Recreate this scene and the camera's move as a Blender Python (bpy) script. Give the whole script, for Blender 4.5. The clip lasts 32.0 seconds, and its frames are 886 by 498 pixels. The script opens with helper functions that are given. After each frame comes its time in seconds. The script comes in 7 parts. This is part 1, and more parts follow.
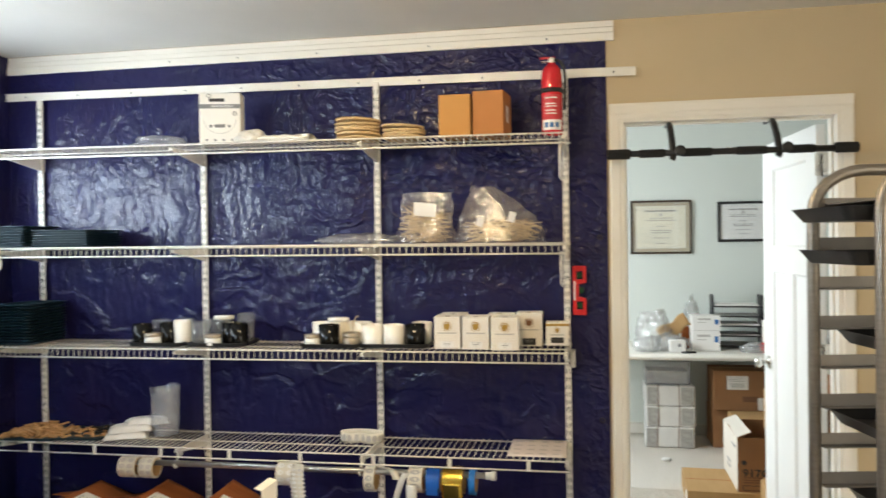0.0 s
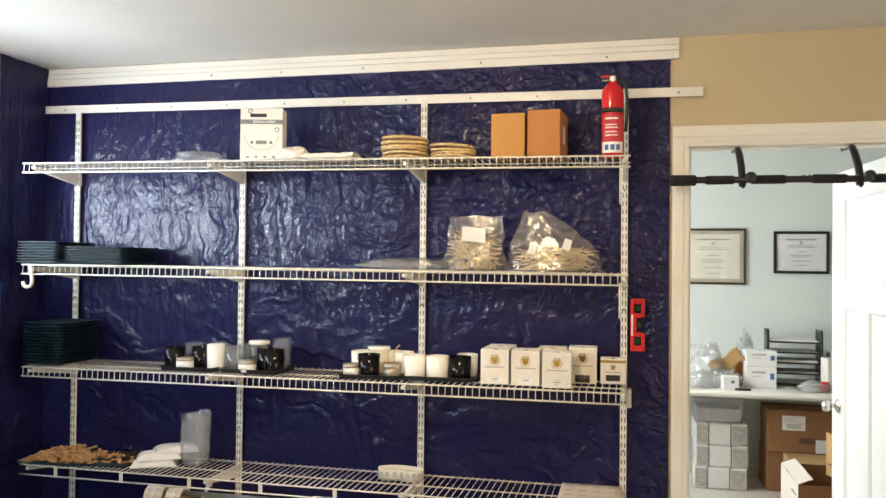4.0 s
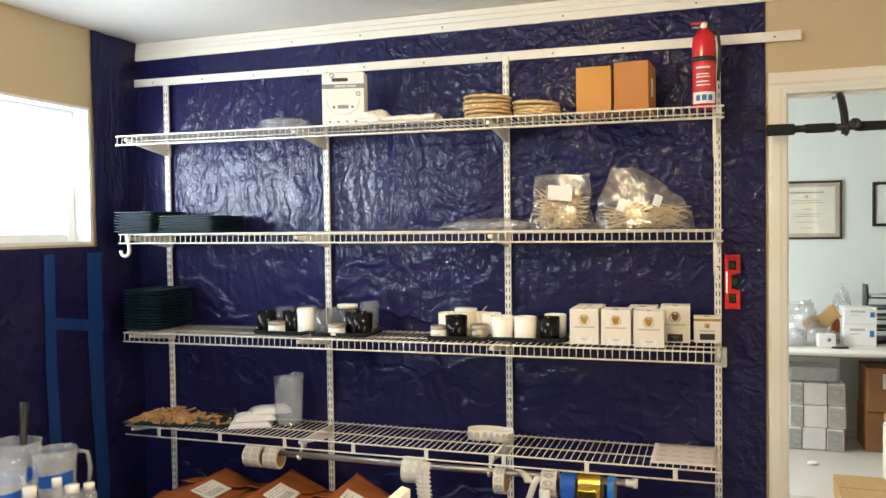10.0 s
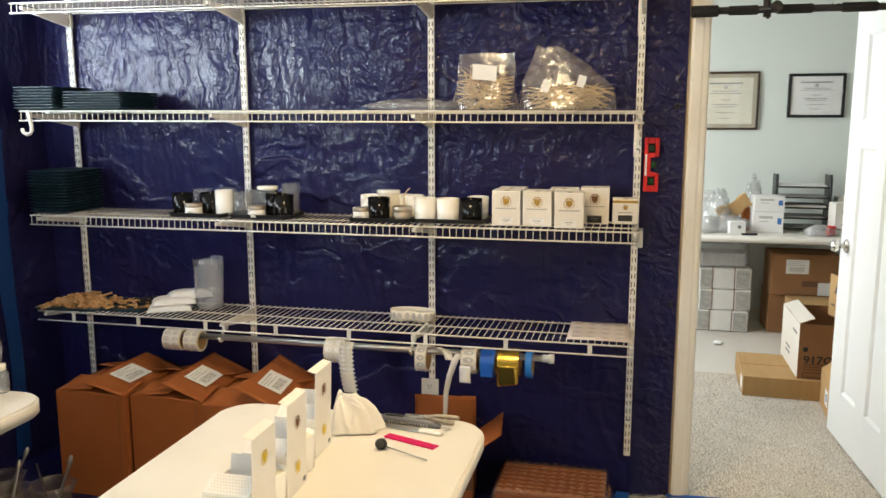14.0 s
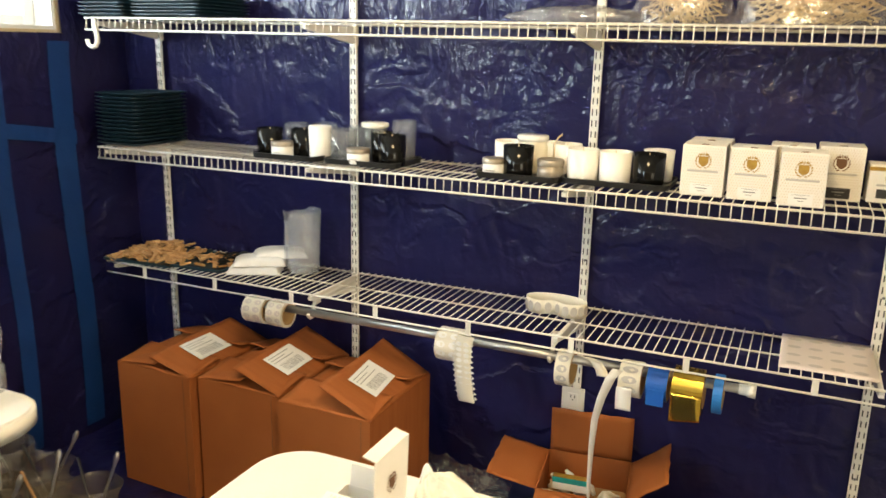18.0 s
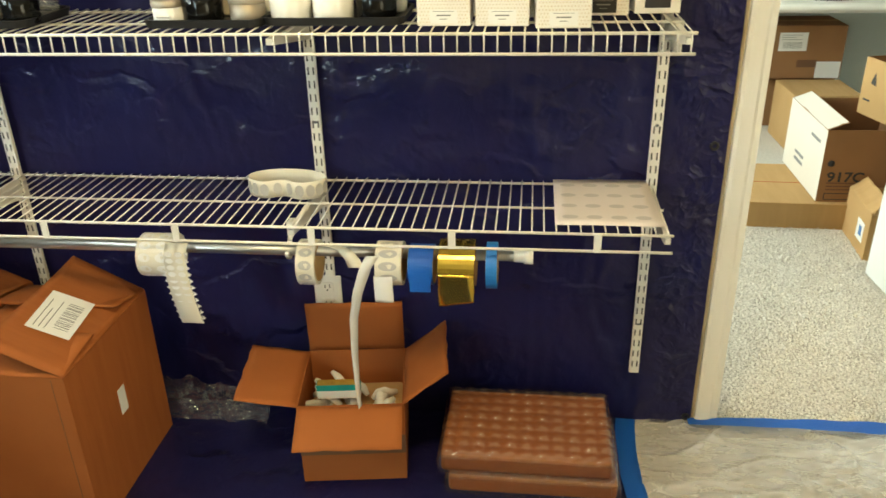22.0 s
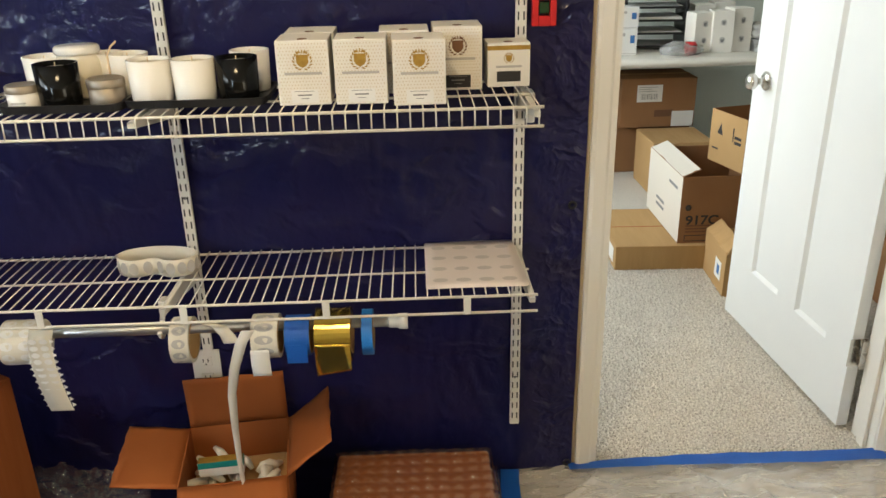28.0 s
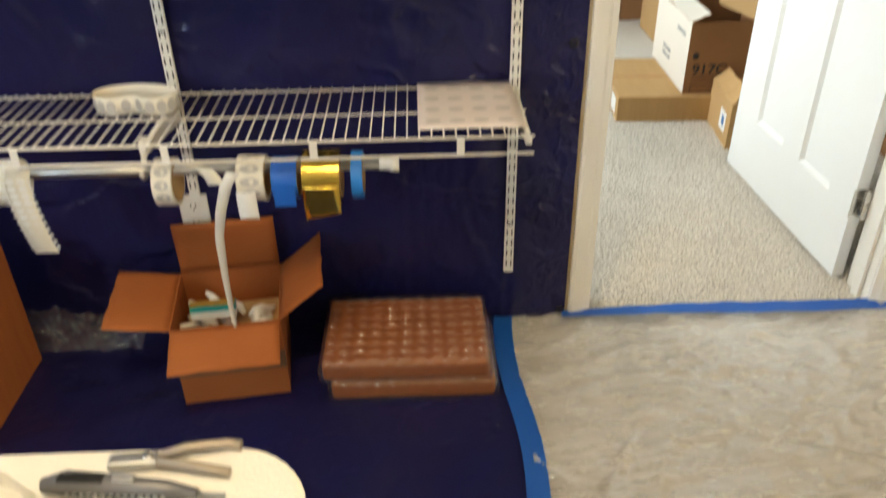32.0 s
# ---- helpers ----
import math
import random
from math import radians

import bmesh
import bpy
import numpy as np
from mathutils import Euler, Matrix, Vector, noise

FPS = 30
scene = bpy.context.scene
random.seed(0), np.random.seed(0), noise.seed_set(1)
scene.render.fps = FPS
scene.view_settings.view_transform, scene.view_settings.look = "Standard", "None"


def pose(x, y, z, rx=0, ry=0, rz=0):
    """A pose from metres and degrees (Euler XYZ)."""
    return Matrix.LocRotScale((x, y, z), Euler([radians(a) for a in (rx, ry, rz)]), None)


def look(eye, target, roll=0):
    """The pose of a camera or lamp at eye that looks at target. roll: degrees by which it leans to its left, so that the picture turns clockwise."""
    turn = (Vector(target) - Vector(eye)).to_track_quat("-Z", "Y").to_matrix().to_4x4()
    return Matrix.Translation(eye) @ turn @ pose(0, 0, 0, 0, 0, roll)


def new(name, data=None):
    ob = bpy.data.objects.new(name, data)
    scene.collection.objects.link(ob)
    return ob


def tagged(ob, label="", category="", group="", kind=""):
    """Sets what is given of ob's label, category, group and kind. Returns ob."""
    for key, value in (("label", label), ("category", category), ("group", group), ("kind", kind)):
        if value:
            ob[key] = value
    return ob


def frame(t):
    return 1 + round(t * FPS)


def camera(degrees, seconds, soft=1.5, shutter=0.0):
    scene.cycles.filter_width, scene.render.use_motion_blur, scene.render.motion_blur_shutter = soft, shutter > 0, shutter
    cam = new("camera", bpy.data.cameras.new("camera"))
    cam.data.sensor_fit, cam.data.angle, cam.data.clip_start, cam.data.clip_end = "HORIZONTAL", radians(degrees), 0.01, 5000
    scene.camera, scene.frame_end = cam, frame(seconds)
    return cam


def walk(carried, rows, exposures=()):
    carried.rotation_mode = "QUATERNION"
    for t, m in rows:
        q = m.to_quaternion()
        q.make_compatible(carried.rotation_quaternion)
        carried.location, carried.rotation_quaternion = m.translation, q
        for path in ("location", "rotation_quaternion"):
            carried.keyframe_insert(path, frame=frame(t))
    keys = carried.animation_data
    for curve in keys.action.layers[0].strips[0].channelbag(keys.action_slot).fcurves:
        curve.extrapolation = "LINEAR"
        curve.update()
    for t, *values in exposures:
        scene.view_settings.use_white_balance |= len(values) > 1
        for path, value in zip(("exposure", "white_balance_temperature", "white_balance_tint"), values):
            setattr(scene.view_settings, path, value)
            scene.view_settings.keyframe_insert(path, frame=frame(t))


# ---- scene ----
cam = camera(57.7, 32.0, shutter=0.5)

PATH = [
    (0, (-0.064, -3.384, 1.549), (-0.435, -1.418, 1.532), -0.8),
    (0.5, (-0.072, -3.401, 1.554), (-0.579, -1.466, 1.552), -0.1),
    (1, (-0.073, -3.408, 1.558), (-0.614, -1.482, 1.546), 0.3),
    (1.5, (-0.082, -3.405, 1.554), (-0.655, -1.488, 1.532), 0.3),
    (2, (-0.108, -3.353, 1.558), (-0.647, -1.427, 1.539), 0.4),
    (2.5, (-0.162, -3.289, 1.573), (-0.615, -1.341, 1.552), 0.9),
    (3, (-0.18, -3.241, 1.573), (-0.594, -1.285, 1.587), 0.8),
    (3.5, (-0.151, -3.219, 1.572), (-0.611, -1.273, 1.609), 0.7),
    (5.5, (-0.16, -3.2, 1.574), (-0.594, -1.248, 1.595), 0.1),
    (6, (-0.162, -3.203, 1.574), (-0.6, -1.251, 1.594), 0.1),
    (6.5, (-0.166, -3.208, 1.573), (-0.603, -1.256, 1.586), -0.1),
    (7, (-0.167, -3.205, 1.575), (-0.61, -1.254, 1.577), -0.2),
    (7.5, (-0.169, -3.203, 1.577), (-0.634, -1.257, 1.576), -0.3),
    (8, (-0.178, -3.198, 1.572), (-0.681, -1.263, 1.56), -0.4),
    (8.5, (-0.189, -3.197, 1.57), (-0.736, -1.274, 1.557), -0.6),
    (9, (-0.193, -3.2, 1.571), (-0.79, -1.291, 1.556), -0.8),
    (9.5, (-0.199, -3.202, 1.57), (-0.812, -1.299, 1.54), -0.9),
    (10, (-0.197, -3.193, 1.563), (-0.832, -1.298, 1.507), -0.8),
    (10.5, (-0.2, -3.189, 1.558), (-0.838, -1.295, 1.473), -0.8),
    (11, (-0.2, -3.187, 1.552), (-0.837, -1.294, 1.441), -0.8),
    (11.5, (-0.203, -3.191, 1.552), (-0.827, -1.296, 1.412), -0.5),
    (12, (-0.202, -3.186, 1.541), (-0.792, -1.284, 1.358), -0.3),
    (12.5, (-0.198, -3.185, 1.531), (-0.761, -1.278, 1.311), -0.4),
    (13, (-0.195, -3.184, 1.519), (-0.747, -1.279, 1.26), -0.3),
    (13.5, (-0.192, -3.179, 1.511), (-0.698, -1.268, 1.212), -0.1),
    (15.5, (-0.195, -3.151, 1.526), (-0.567, -1.216, 1.179), -0.4),
    (16, (-0.196, -3.146, 1.503), (-0.608, -1.226, 1.121), -0.2),
    (16.5, (-0.167, -3.057, 1.531), (-0.81, -1.21, 1.11), 0.5),
    (17, (-0.211, -2.868, 1.502), (-1.0, -1.082, 1.068), 1.4),
    (17.5, (-0.367, -2.623, 1.486), (-1.159, -0.838, 1.054), 1.9),
    (18, (-0.412, -2.358, 1.482), (-1.204, -0.588, 0.991), 1.2),
    (18.5, (-0.483, -2.152, 1.465), (-1.248, -0.396, 0.89), 0.7),
    (19, (-0.573, -2.012, 1.438), (-1.273, -0.288, 0.705), 0.2),
    (19.5, (-0.625, -1.952, 1.39), (-1.324, -0.275, 0.554), 0.2),
    (20, (-0.573, -1.912, 1.391), (-1.165, -0.201, 0.54), 0.6),
    (20.5, (-0.494, -1.858, 1.406), (-0.902, -0.108, 0.528), -0.4),
    (21, (-0.474, -1.854, 1.412), (-0.739, -0.076, 0.536), -0.6),
    (21.5, (-0.467, -1.859, 1.413), (-0.705, -0.075, 0.541), -1.2),
    (22, (-0.466, -1.862, 1.413), (-0.676, -0.071, 0.549), -1.4),
    (22.5, (-0.445, -1.871, 1.432), (-0.512, -0.062, 0.582), -0.3),
    (23, (-0.421, -1.865, 1.45), (-0.356, -0.031, 0.656), 0.4),
    (23.5, (-0.418, -1.872, 1.455), (-0.322, -0.028, 0.686), 0.3),
    (24, (-0.418, -1.871, 1.456), (-0.311, -0.025, 0.695), 0.1),
    (24.5, (-0.415, -1.87, 1.456), (-0.318, -0.024, 0.692), 0.0),
    (25, (-0.419, -1.875, 1.458), (-0.343, -0.032, 0.684), 0.3),
    (25.5, (-0.422, -1.874, 1.46), (-0.359, -0.03, 0.687), 0.4),
    (27.5, (-0.421, -1.887, 1.47), (-0.38, -0.039, 0.707), -1.4),
    (28, (-0.417, -1.886, 1.473), (-0.364, -0.038, 0.709), -1.2),
    (28.5, (-0.417, -1.886, 1.475), (-0.337, -0.042, 0.705), -0.8),
    (29, (-0.416, -1.889, 1.475), (-0.316, -0.047, 0.703), -0.6),
    (29.5, (-0.41, -1.885, 1.476), (-0.308, -0.044, 0.701), -0.7),
    (30, (-0.409, -1.881, 1.479), (-0.29, -0.045, 0.695), -0.7),
    (30.5, (-0.413, -1.873, 1.477), (-0.296, -0.039, 0.689), -0.9),
    (31, (-0.413, -1.875, 1.476), (-0.308, -0.043, 0.68), -1.0),
    (31.5, (-0.412, -1.875, 1.47), (-0.332, -0.068, 0.615), -1.2),
    (32, (-0.402, -1.846, 1.408), (-0.358, -0.157, 0.338), -0.9),
]
EXPOSURES = [(0.0, 0.1, 6300, 7), (3.0, 0.2, 6500, 9), (8.0, 0.22, 6500, 8), (11.0, 0.22, 6500, 8), (13.5, 0.07, 6500, 8), (16.0, 0.10, 6500, 8), (17.2, 0.22, 6600, 6), (18.0, 0.54, 6800, 4), (19.0, 0.68, 7300, 2), (20.0, 0.55, 7600, 3), (21.0, 0.52, 7300, -12), (22.0, 0.47, 6900, -6), (23.0, -0.02, 6700, 5), (25.0, -0.08, 6600, 6), (28.0, 0.0, 6450, 6), (31.2, -0.08, 6500, 6), (32.0, 0.3, 6450, 5)]
walk(cam, [(t, look(eye, target, roll)) for t, eye, target, roll in PATH], EXPOSURES)

# ---------------- world and light ----------------
world = bpy.data.worlds.new("sky")
scene.world = world
world.use_nodes = True
wn = world.node_tree.nodes
sky = wn.new("ShaderNodeTexSky")
sky.sky_type, sky.sun_disc = "NISHITA", False
sky.sun_elevation, sky.sun_rotation = radians(40), radians(200)
wn["Background"].inputs["Strength"].default_value = 0.12
world.node_tree.links.new(sky.outputs[0], wn["Background"].inputs["Color"])


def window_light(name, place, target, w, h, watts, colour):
    """Daylight of the sky by one window opening; the east one is added."""
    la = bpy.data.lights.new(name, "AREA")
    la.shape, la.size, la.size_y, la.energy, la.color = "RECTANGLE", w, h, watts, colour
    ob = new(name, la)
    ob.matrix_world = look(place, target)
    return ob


window_light("window_daylight", (-2.93, -1.16, 1.81), (-1.6, -1.16, 3.1), 1.66, 0.40, 17, (0.84, 0.92, 1.0))
# the bright yard outside, low over the ground, seen slantwise through the window
window_light("yard_daylight", (-4.35, -3.1, 1.95), (-2.2, -0.1, 1.45), 4.6, 1.2, 430, (0.70, 0.86, 1.0))
# unseen warm fill, added behind an opening made in the east wall
window_light("east_fill_light", (2.38, -3.6, 1.35), (0.0, -3.4, 1.2), 1.9, 1.9, 60, (1.0, 0.86, 0.66))
window_light("office_daylight", (-1.32, 1.55, 1.5), (1.0, 1.7, 1.2), 1.6, 1.3, 50, (0.93, 0.97, 1.0))


# ---------------- materials ----------------
def shader(name, colour, rough=0.5, metal=0.0, tint=None, scale=6.0, mix=0.5, grain=0.0, grain_scale=80.0,
           stretch=(1, 1, 1), rough_var=0.1, spec=0.5, alpha=1.0, transmit=0.0, ior=1.45, coat=0.0, rand=0.0):
    """A surface with two scales of variation: broad stains between colour and tint, and a fine grain in the relief."""
    m = bpy.data.materials.new(name)
    m.use_nodes = True
    n, l = m.node_tree.nodes, m.node_tree.links
    b = n["Principled BSDF"]
    co = n.new("ShaderNodeTexCoord")
    mp = n.new("ShaderNodeMapping")
    mp.inputs["Scale"].default_value = stretch
    l.new(co.outputs["Object"], mp.inputs["Vector"])
    broad = n.new("ShaderNodeTexNoise")
    broad.inputs["Scale"].default_value, broad.inputs["Detail"].default_value = scale, 5
    l.new(mp.outputs[0], broad.inputs["Vector"])
    ramp = n.new("ShaderNodeMapRange")
    ramp.inputs["From Min"].default_value, ramp.inputs["From Max"].default_value = 0.35, 0.65
    l.new(broad.outputs["Fac"], ramp.inputs["Value"])
    tint = tint or tuple(c * 0.86 for c in colour)
    mx = n.new("ShaderNodeMix")
    mx.data_type = "RGBA"
    mul = n.new("ShaderNodeMath")
    mul.operation = "MULTIPLY"
    mul.inputs[1].default_value = mix
    l.new(ramp.outputs[0], mul.inputs[0])
    l.new(mul.outputs[0], mx.inputs["Factor"])
    mx.inputs["A"].default_value, mx.inputs["B"].default_value = (*colour, 1), (*tint, 1)
    out = mx.outputs["Result"]
    if rand:
        info, hsv = n.new("ShaderNodeObjectInfo"), n.new("ShaderNodeHueSaturation")
        mr = n.new("ShaderNodeMapRange")
        mr.inputs["To Min"].default_value, mr.inputs["To Max"].default_value = 1 - rand, 1 + rand
        l.new(info.outputs["Random"], mr.inputs["Value"])
        l.new(mr.outputs[0], hsv.inputs["Value"])
        l.new(out, hsv.inputs["Color"])
        out = hsv.outputs[0]
    l.new(out, b.inputs["Base Color"])
    rr = n.new("ShaderNodeMapRange")
    rr.inputs["To Min"].default_value, rr.inputs["To Max"].default_value = max(0.02, rough - rough_var), min(1, rough + rough_var)
    l.new(broad.outputs["Fac"], rr.inputs["Value"])
    l.new(rr.outputs[0], b.inputs["Roughness"])
    b.inputs["Metallic"].default_value = metal
    b.inputs["Specular IOR Level"].default_value = spec
    b.inputs["Alpha"].default_value, b.inputs["Transmission Weight"].default_value = alpha, transmit
    b.inputs["IOR"].default_value, b.inputs["Coat Weight"].default_value = ior, coat
    if grain:
        fine = n.new("ShaderNodeTexNoise")
        fine.inputs["Scale"].default_value, fine.inputs["Detail"].default_value = grain_scale, 4
        l.new(mp.outputs[0], fine.inputs["Vector"])
        bump = n.new("ShaderNodeBump")
        bump.inputs["Strength"].default_value, bump.inputs["Distance"].default_value = min(1, grain), 0.004
        l.new(fine.outputs["Fac"], bump.inputs["Height"])
        l.new(bump.outputs[0], b.inputs["Normal"])
    return m


def tarp_shader(name, colour, tint):
    """Woven blue polythene: glossy, creased into facets at hand's width, with thin sharp crinkles between taut areas."""
    m = shader(name, colour, 0.42, 0, tint, 3.0, 0.8, rough_var=0.08, spec=0.12, coat=0.36)
    m.node_tree.nodes["Principled BSDF"].inputs["Coat Roughness"].default_value = 0.05
    n, l = m.node_tree.nodes, m.node_tree.links
    co = next(x for x in n if x.type == "TEX_COORD")
    b = n["Principled BSDF"]

    def mapped(stretch):
        mp = n.new("ShaderNodeMapping")
        mp.inputs["Scale"].default_value = stretch
        l.new(add.outputs[0], mp.inputs["Vector"])
        return mp.outputs[0]

    def ramp(axis, low, high, least=0.0, most=1.0):
        mr = n.new("ShaderNodeMapRange")
        mr.interpolation_type = "SMOOTHSTEP"
        for key, v in (("From Min", low), ("From Max", high), ("To Min", least), ("To Max", most)):
            mr.inputs[key].default_value = v
        l.new(xyz.outputs[axis], mr.inputs["Value"])
        return mr.outputs[0]

    def times(a, c, how="MULTIPLY"):
        mu = n.new("ShaderNodeMath")
        mu.operation = how
        l.new(a, mu.inputs[0])
        l.new(c, mu.inputs[1])
        return mu.outputs[0]

    def patchy(scale, low, high, least):
        """Taut in some places, crumpled in others."""
        patch, amount = n.new("ShaderNodeTexNoise"), n.new("ShaderNodeMapRange")
        patch.inputs["Scale"].default_value, patch.inputs["Detail"].default_value = scale, 3
        l.new(co.outputs["Object"], patch.inputs["Vector"])
        amount.inputs["From Min"].default_value, amount.inputs["From Max"].default_value = low, high
        amount.inputs["To Min"].default_value, amount.inputs["To Max"].default_value = least, 1.0
        l.new(patch.outputs["Fac"], amount.inputs["Value"])
        return amount.outputs[0]

    xyz = n.new("ShaderNodeSeparateXYZ")
    l.new(co.outputs["Object"], xyz.inputs[0])
    crumpled = times(times(ramp("X", -1.5, -0.7, 0.12), ramp("Z", 1.15, 1.55, 0.10)), ramp("X", -0.16, -0.08, 0.0, 0.8), "MAXIMUM")
    rippled = times(ramp("X", -1.7, -0.9, 1.0, 0.12), ramp("Z", 1.2, 1.6, 0.15))
    # the coordinates wander a little, so that no crease runs dead straight
    wander, add = n.new("ShaderNodeTexNoise"), n.new("ShaderNodeVectorMath")
    wander.inputs["Scale"].default_value, wander.inputs["Detail"].default_value = 6, 4
    l.new(co.outputs["Object"], wander.inputs["Vector"])
    add.operation = "MULTIPLY_ADD"
    add.inputs[1].default_value = (0.16, 0.16, 0.16)
    l.new(wander.outputs["Color"], add.inputs[0])
    l.new(co.outputs["Object"], add.inputs[2])
    last = None
    calm = times(ramp("X", -1.7, -0.9, 0.18, 1.0), ramp("Z", 1.2, 1.6, 1.0, 0.0), "MAXIMUM")
    # kind, scale, stretch, height, patch (scale, low, high, least share), where
    for kind, sc, stretch, dist, patch, where in (
            ("FACET", 3.2, (1, 1, 0.6), 0.0080, None, None),
            ("FOLD", 3.6, (1, 1, 1.9), 0.0095, (2.2, 0.42, 0.62, 0.15), calm),
            ("FACET", 12, (0.8, 1, 1), 0.0060, (3.2, 0.44, 0.62, 0.06), calm),
            ("FACET", 24, (1, 1, 1.2), 0.0110, (5.0, 0.34, 0.52, 0.30), crumpled),
            ("FACET", 55, (1, 1, 1), 0.0042, (7.0, 0.38, 0.56, 0.25), crumpled),
            ("RIDGE", 26, (1, 1, 0.10), 0.0036, (2.4, 0.36, 0.54, 0.35), rippled),
            ("FACET", 40, (1, 1, 0.45), 0.0022, (4.0, 0.40, 0.58, 0.15), rippled),
            ("FINE", 140, (1, 1, 1), 0.0004, None, None)):
        vec = mapped(stretch)
        if kind == "FACET":
            t = n.new("ShaderNodeTexVoronoi")
            out = "Distance"
        else:
            t = n.new("ShaderNodeTexNoise")
            t.inputs["Detail"].default_value, t.inputs["Distortion"].default_value = 2.5, 0.4
            out = "Fac"
        t.inputs["Scale"].default_value = sc
        l.new(vec, t.inputs["Vector"])
        height = t.outputs[out]
        if kind in ("FOLD", "RIDGE"):
            shape = n.new("ShaderNodeMapRange")
            shape.interpolation_type = "SMOOTHSTEP"
            shape.inputs["From Min"].default_value, shape.inputs["From Max"].default_value = (0.44, 0.56) if kind == "FOLD" else (0.3, 0.7)
            l.new(height, shape.inputs["Value"])
            height = shape.outputs[0]
        bp = n.new("ShaderNodeBump")
        bp.inputs["Strength"].default_value, bp.inputs["Distance"].default_value = 1.0, dist
        l.new(height, bp.inputs["Height"])
        if patch:
            share = patchy(*patch)
            l.new(times(share, where) if where else share, bp.inputs["Strength"])
        if last:
            l.new(last.outputs[0], bp.inputs["Normal"])
        last = bp
    l.new(last.outputs[0], b.inputs["Normal"])
    l.new(last.outputs[0], b.inputs["Coat Normal"])
    return m


def film_shader(name, colour, body, rough, gloss=1.0, scale=20.0, bump=0.5, stretch=(1, 1, 1)):
    """Clear plastic or glass: lets light straight through, with a little body colour and a sharp gloss that grows at a slant."""
    m = bpy.data.materials.new(name)
    m.use_nodes = True
    n, l = m.node_tree.nodes, m.node_tree.links
    n.remove(n["Principled BSDF"])
    out = next(x for x in n if x.type == "OUTPUT_MATERIAL")
    co, mp = n.new("ShaderNodeTexCoord"), n.new("ShaderNodeMapping")
    mp.inputs["Scale"].default_value = stretch
    l.new(co.outputs["Object"], mp.inputs["Vector"])
    tex = n.new("ShaderNodeTexNoise")
    tex.inputs["Scale"].default_value, tex.inputs["Detail"].default_value = scale, 4
    l.new(mp.outputs[0], tex.inputs["Vector"])
    bp = n.new("ShaderNodeBump")
    bp.inputs["Strength"].default_value, bp.inputs["Distance"].default_value = bump, 0.006
    l.new(tex.outputs["Fac"], bp.inputs["Height"])
    clear, solid, shine = n.new("ShaderNodeBsdfTransparent"), n.new("ShaderNodeBsdfDiffuse"), n.new("ShaderNodeBsdfGlossy")
    solid.inputs["Color"].default_value = (*colour, 1)
    shine.inputs["Roughness"].default_value = rough
    a, b = n.new("ShaderNodeMixShader"), n.new("ShaderNodeMixShader")
    share = n.new("ShaderNodeMapRange")
    share.inputs["To Min"].default_value, share.inputs["To Max"].default_value = body * 0.6, body * 1.4
    l.new(tex.outputs["Fac"], share.inputs["Value"])
    l.new(share.outputs[0], a.inputs[0])
    l.new(clear.outputs[0], a.inputs[1])
    l.new(solid.outputs[0], a.inputs[2])
    fr, pw = n.new("ShaderNodeLayerWeight"), n.new("ShaderNodeMath")
    fr.inputs["Blend"].default_value = 0.5
    pw.operation, pw.inputs[1].default_value = "POWER", 4.0
    k = n.new("ShaderNodeMath")
    k.operation, k.use_clamp = "MULTIPLY_ADD", True
    k.inputs[1].default_value, k.inputs[2].default_value = 0.55 * min(gloss, 1.5), 0.04 * gloss
    l.new(bp.outputs[0], fr.inputs["Normal"])
    l.new(bp.outputs[0], shine.inputs["Normal"])
    l.new(fr.outputs["Facing"], pw.inputs[0])
    l.new(pw.outputs[0], k.inputs[0])
    l.new(k.outputs[0], b.inputs[0])
    l.new(a.outputs[0], b.inputs[1])
    l.new(shine.outputs[0], b.inputs[2])
    l.new(b.outputs[0], out.inputs["Surface"])
    return m


M = {}
M["tarp"] = tarp_shader("blue_tarp", (0.0100, 0.0113, 0.065), (0.0155, 0.0122, 0.056))
M["tape_blue"] = shader("blue_masking_tape", (0.008, 0.085, 0.40), 0.5, tint=(0.012, 0.12, 0.50), grain=0.3, grain_scale=200)
M["tape_light"] = shader("light_blue_tape", (0.02, 0.17, 0.52), 0.45, tint=(0.03, 0.20, 0.56), grain=0.3, grain_scale=200)
# a darker blue than the masking tape above
M["tape_side"] = shader("dark_blue_seam_tape", (0.007, 0.038, 0.165), 0.45, tint=(0.010, 0.052, 0.21), grain=0.3, grain_scale=120)
M["beige"] = shader("beige_wall_paint", (0.56, 0.45, 0.29), 0.75, tint=(0.52, 0.42, 0.27), scale=2.5, grain=0.25, grain_scale=160)
M["office"] = shader("pale_grey_wall_paint", (0.66, 0.70, 0.66), 0.75, tint=(0.62, 0.66, 0.63), scale=2, grain=0.2, grain_scale=160)
M["ceiling"] = shader("white_ceiling_paint", (0.74, 0.73, 0.70), 0.85, tint=(0.68, 0.67, 0.64), scale=3, grain=0.3, grain_scale=120)
M["trim"] = shader("cream_white_trim_paint", (0.80, 0.775, 0.71), 0.42, tint=(0.76, 0.72, 0.65), scale=4, grain=0.12, grain_scale=60)
M["door"] = shader("white_door_paint", (0.80, 0.81, 0.80), 0.38, tint=(0.76, 0.77, 0.77), scale=3, grain=0.08, grain_scale=90)
M["steel_white"] = shader("white_coated_steel", (0.80, 0.78, 0.73), 0.38, tint=(0.72, 0.69, 0.62), scale=9, grain=0.1, grain_scale=150)
M["slot"] = shader("dark_slot", (0.02, 0.02, 0.022), 0.8)
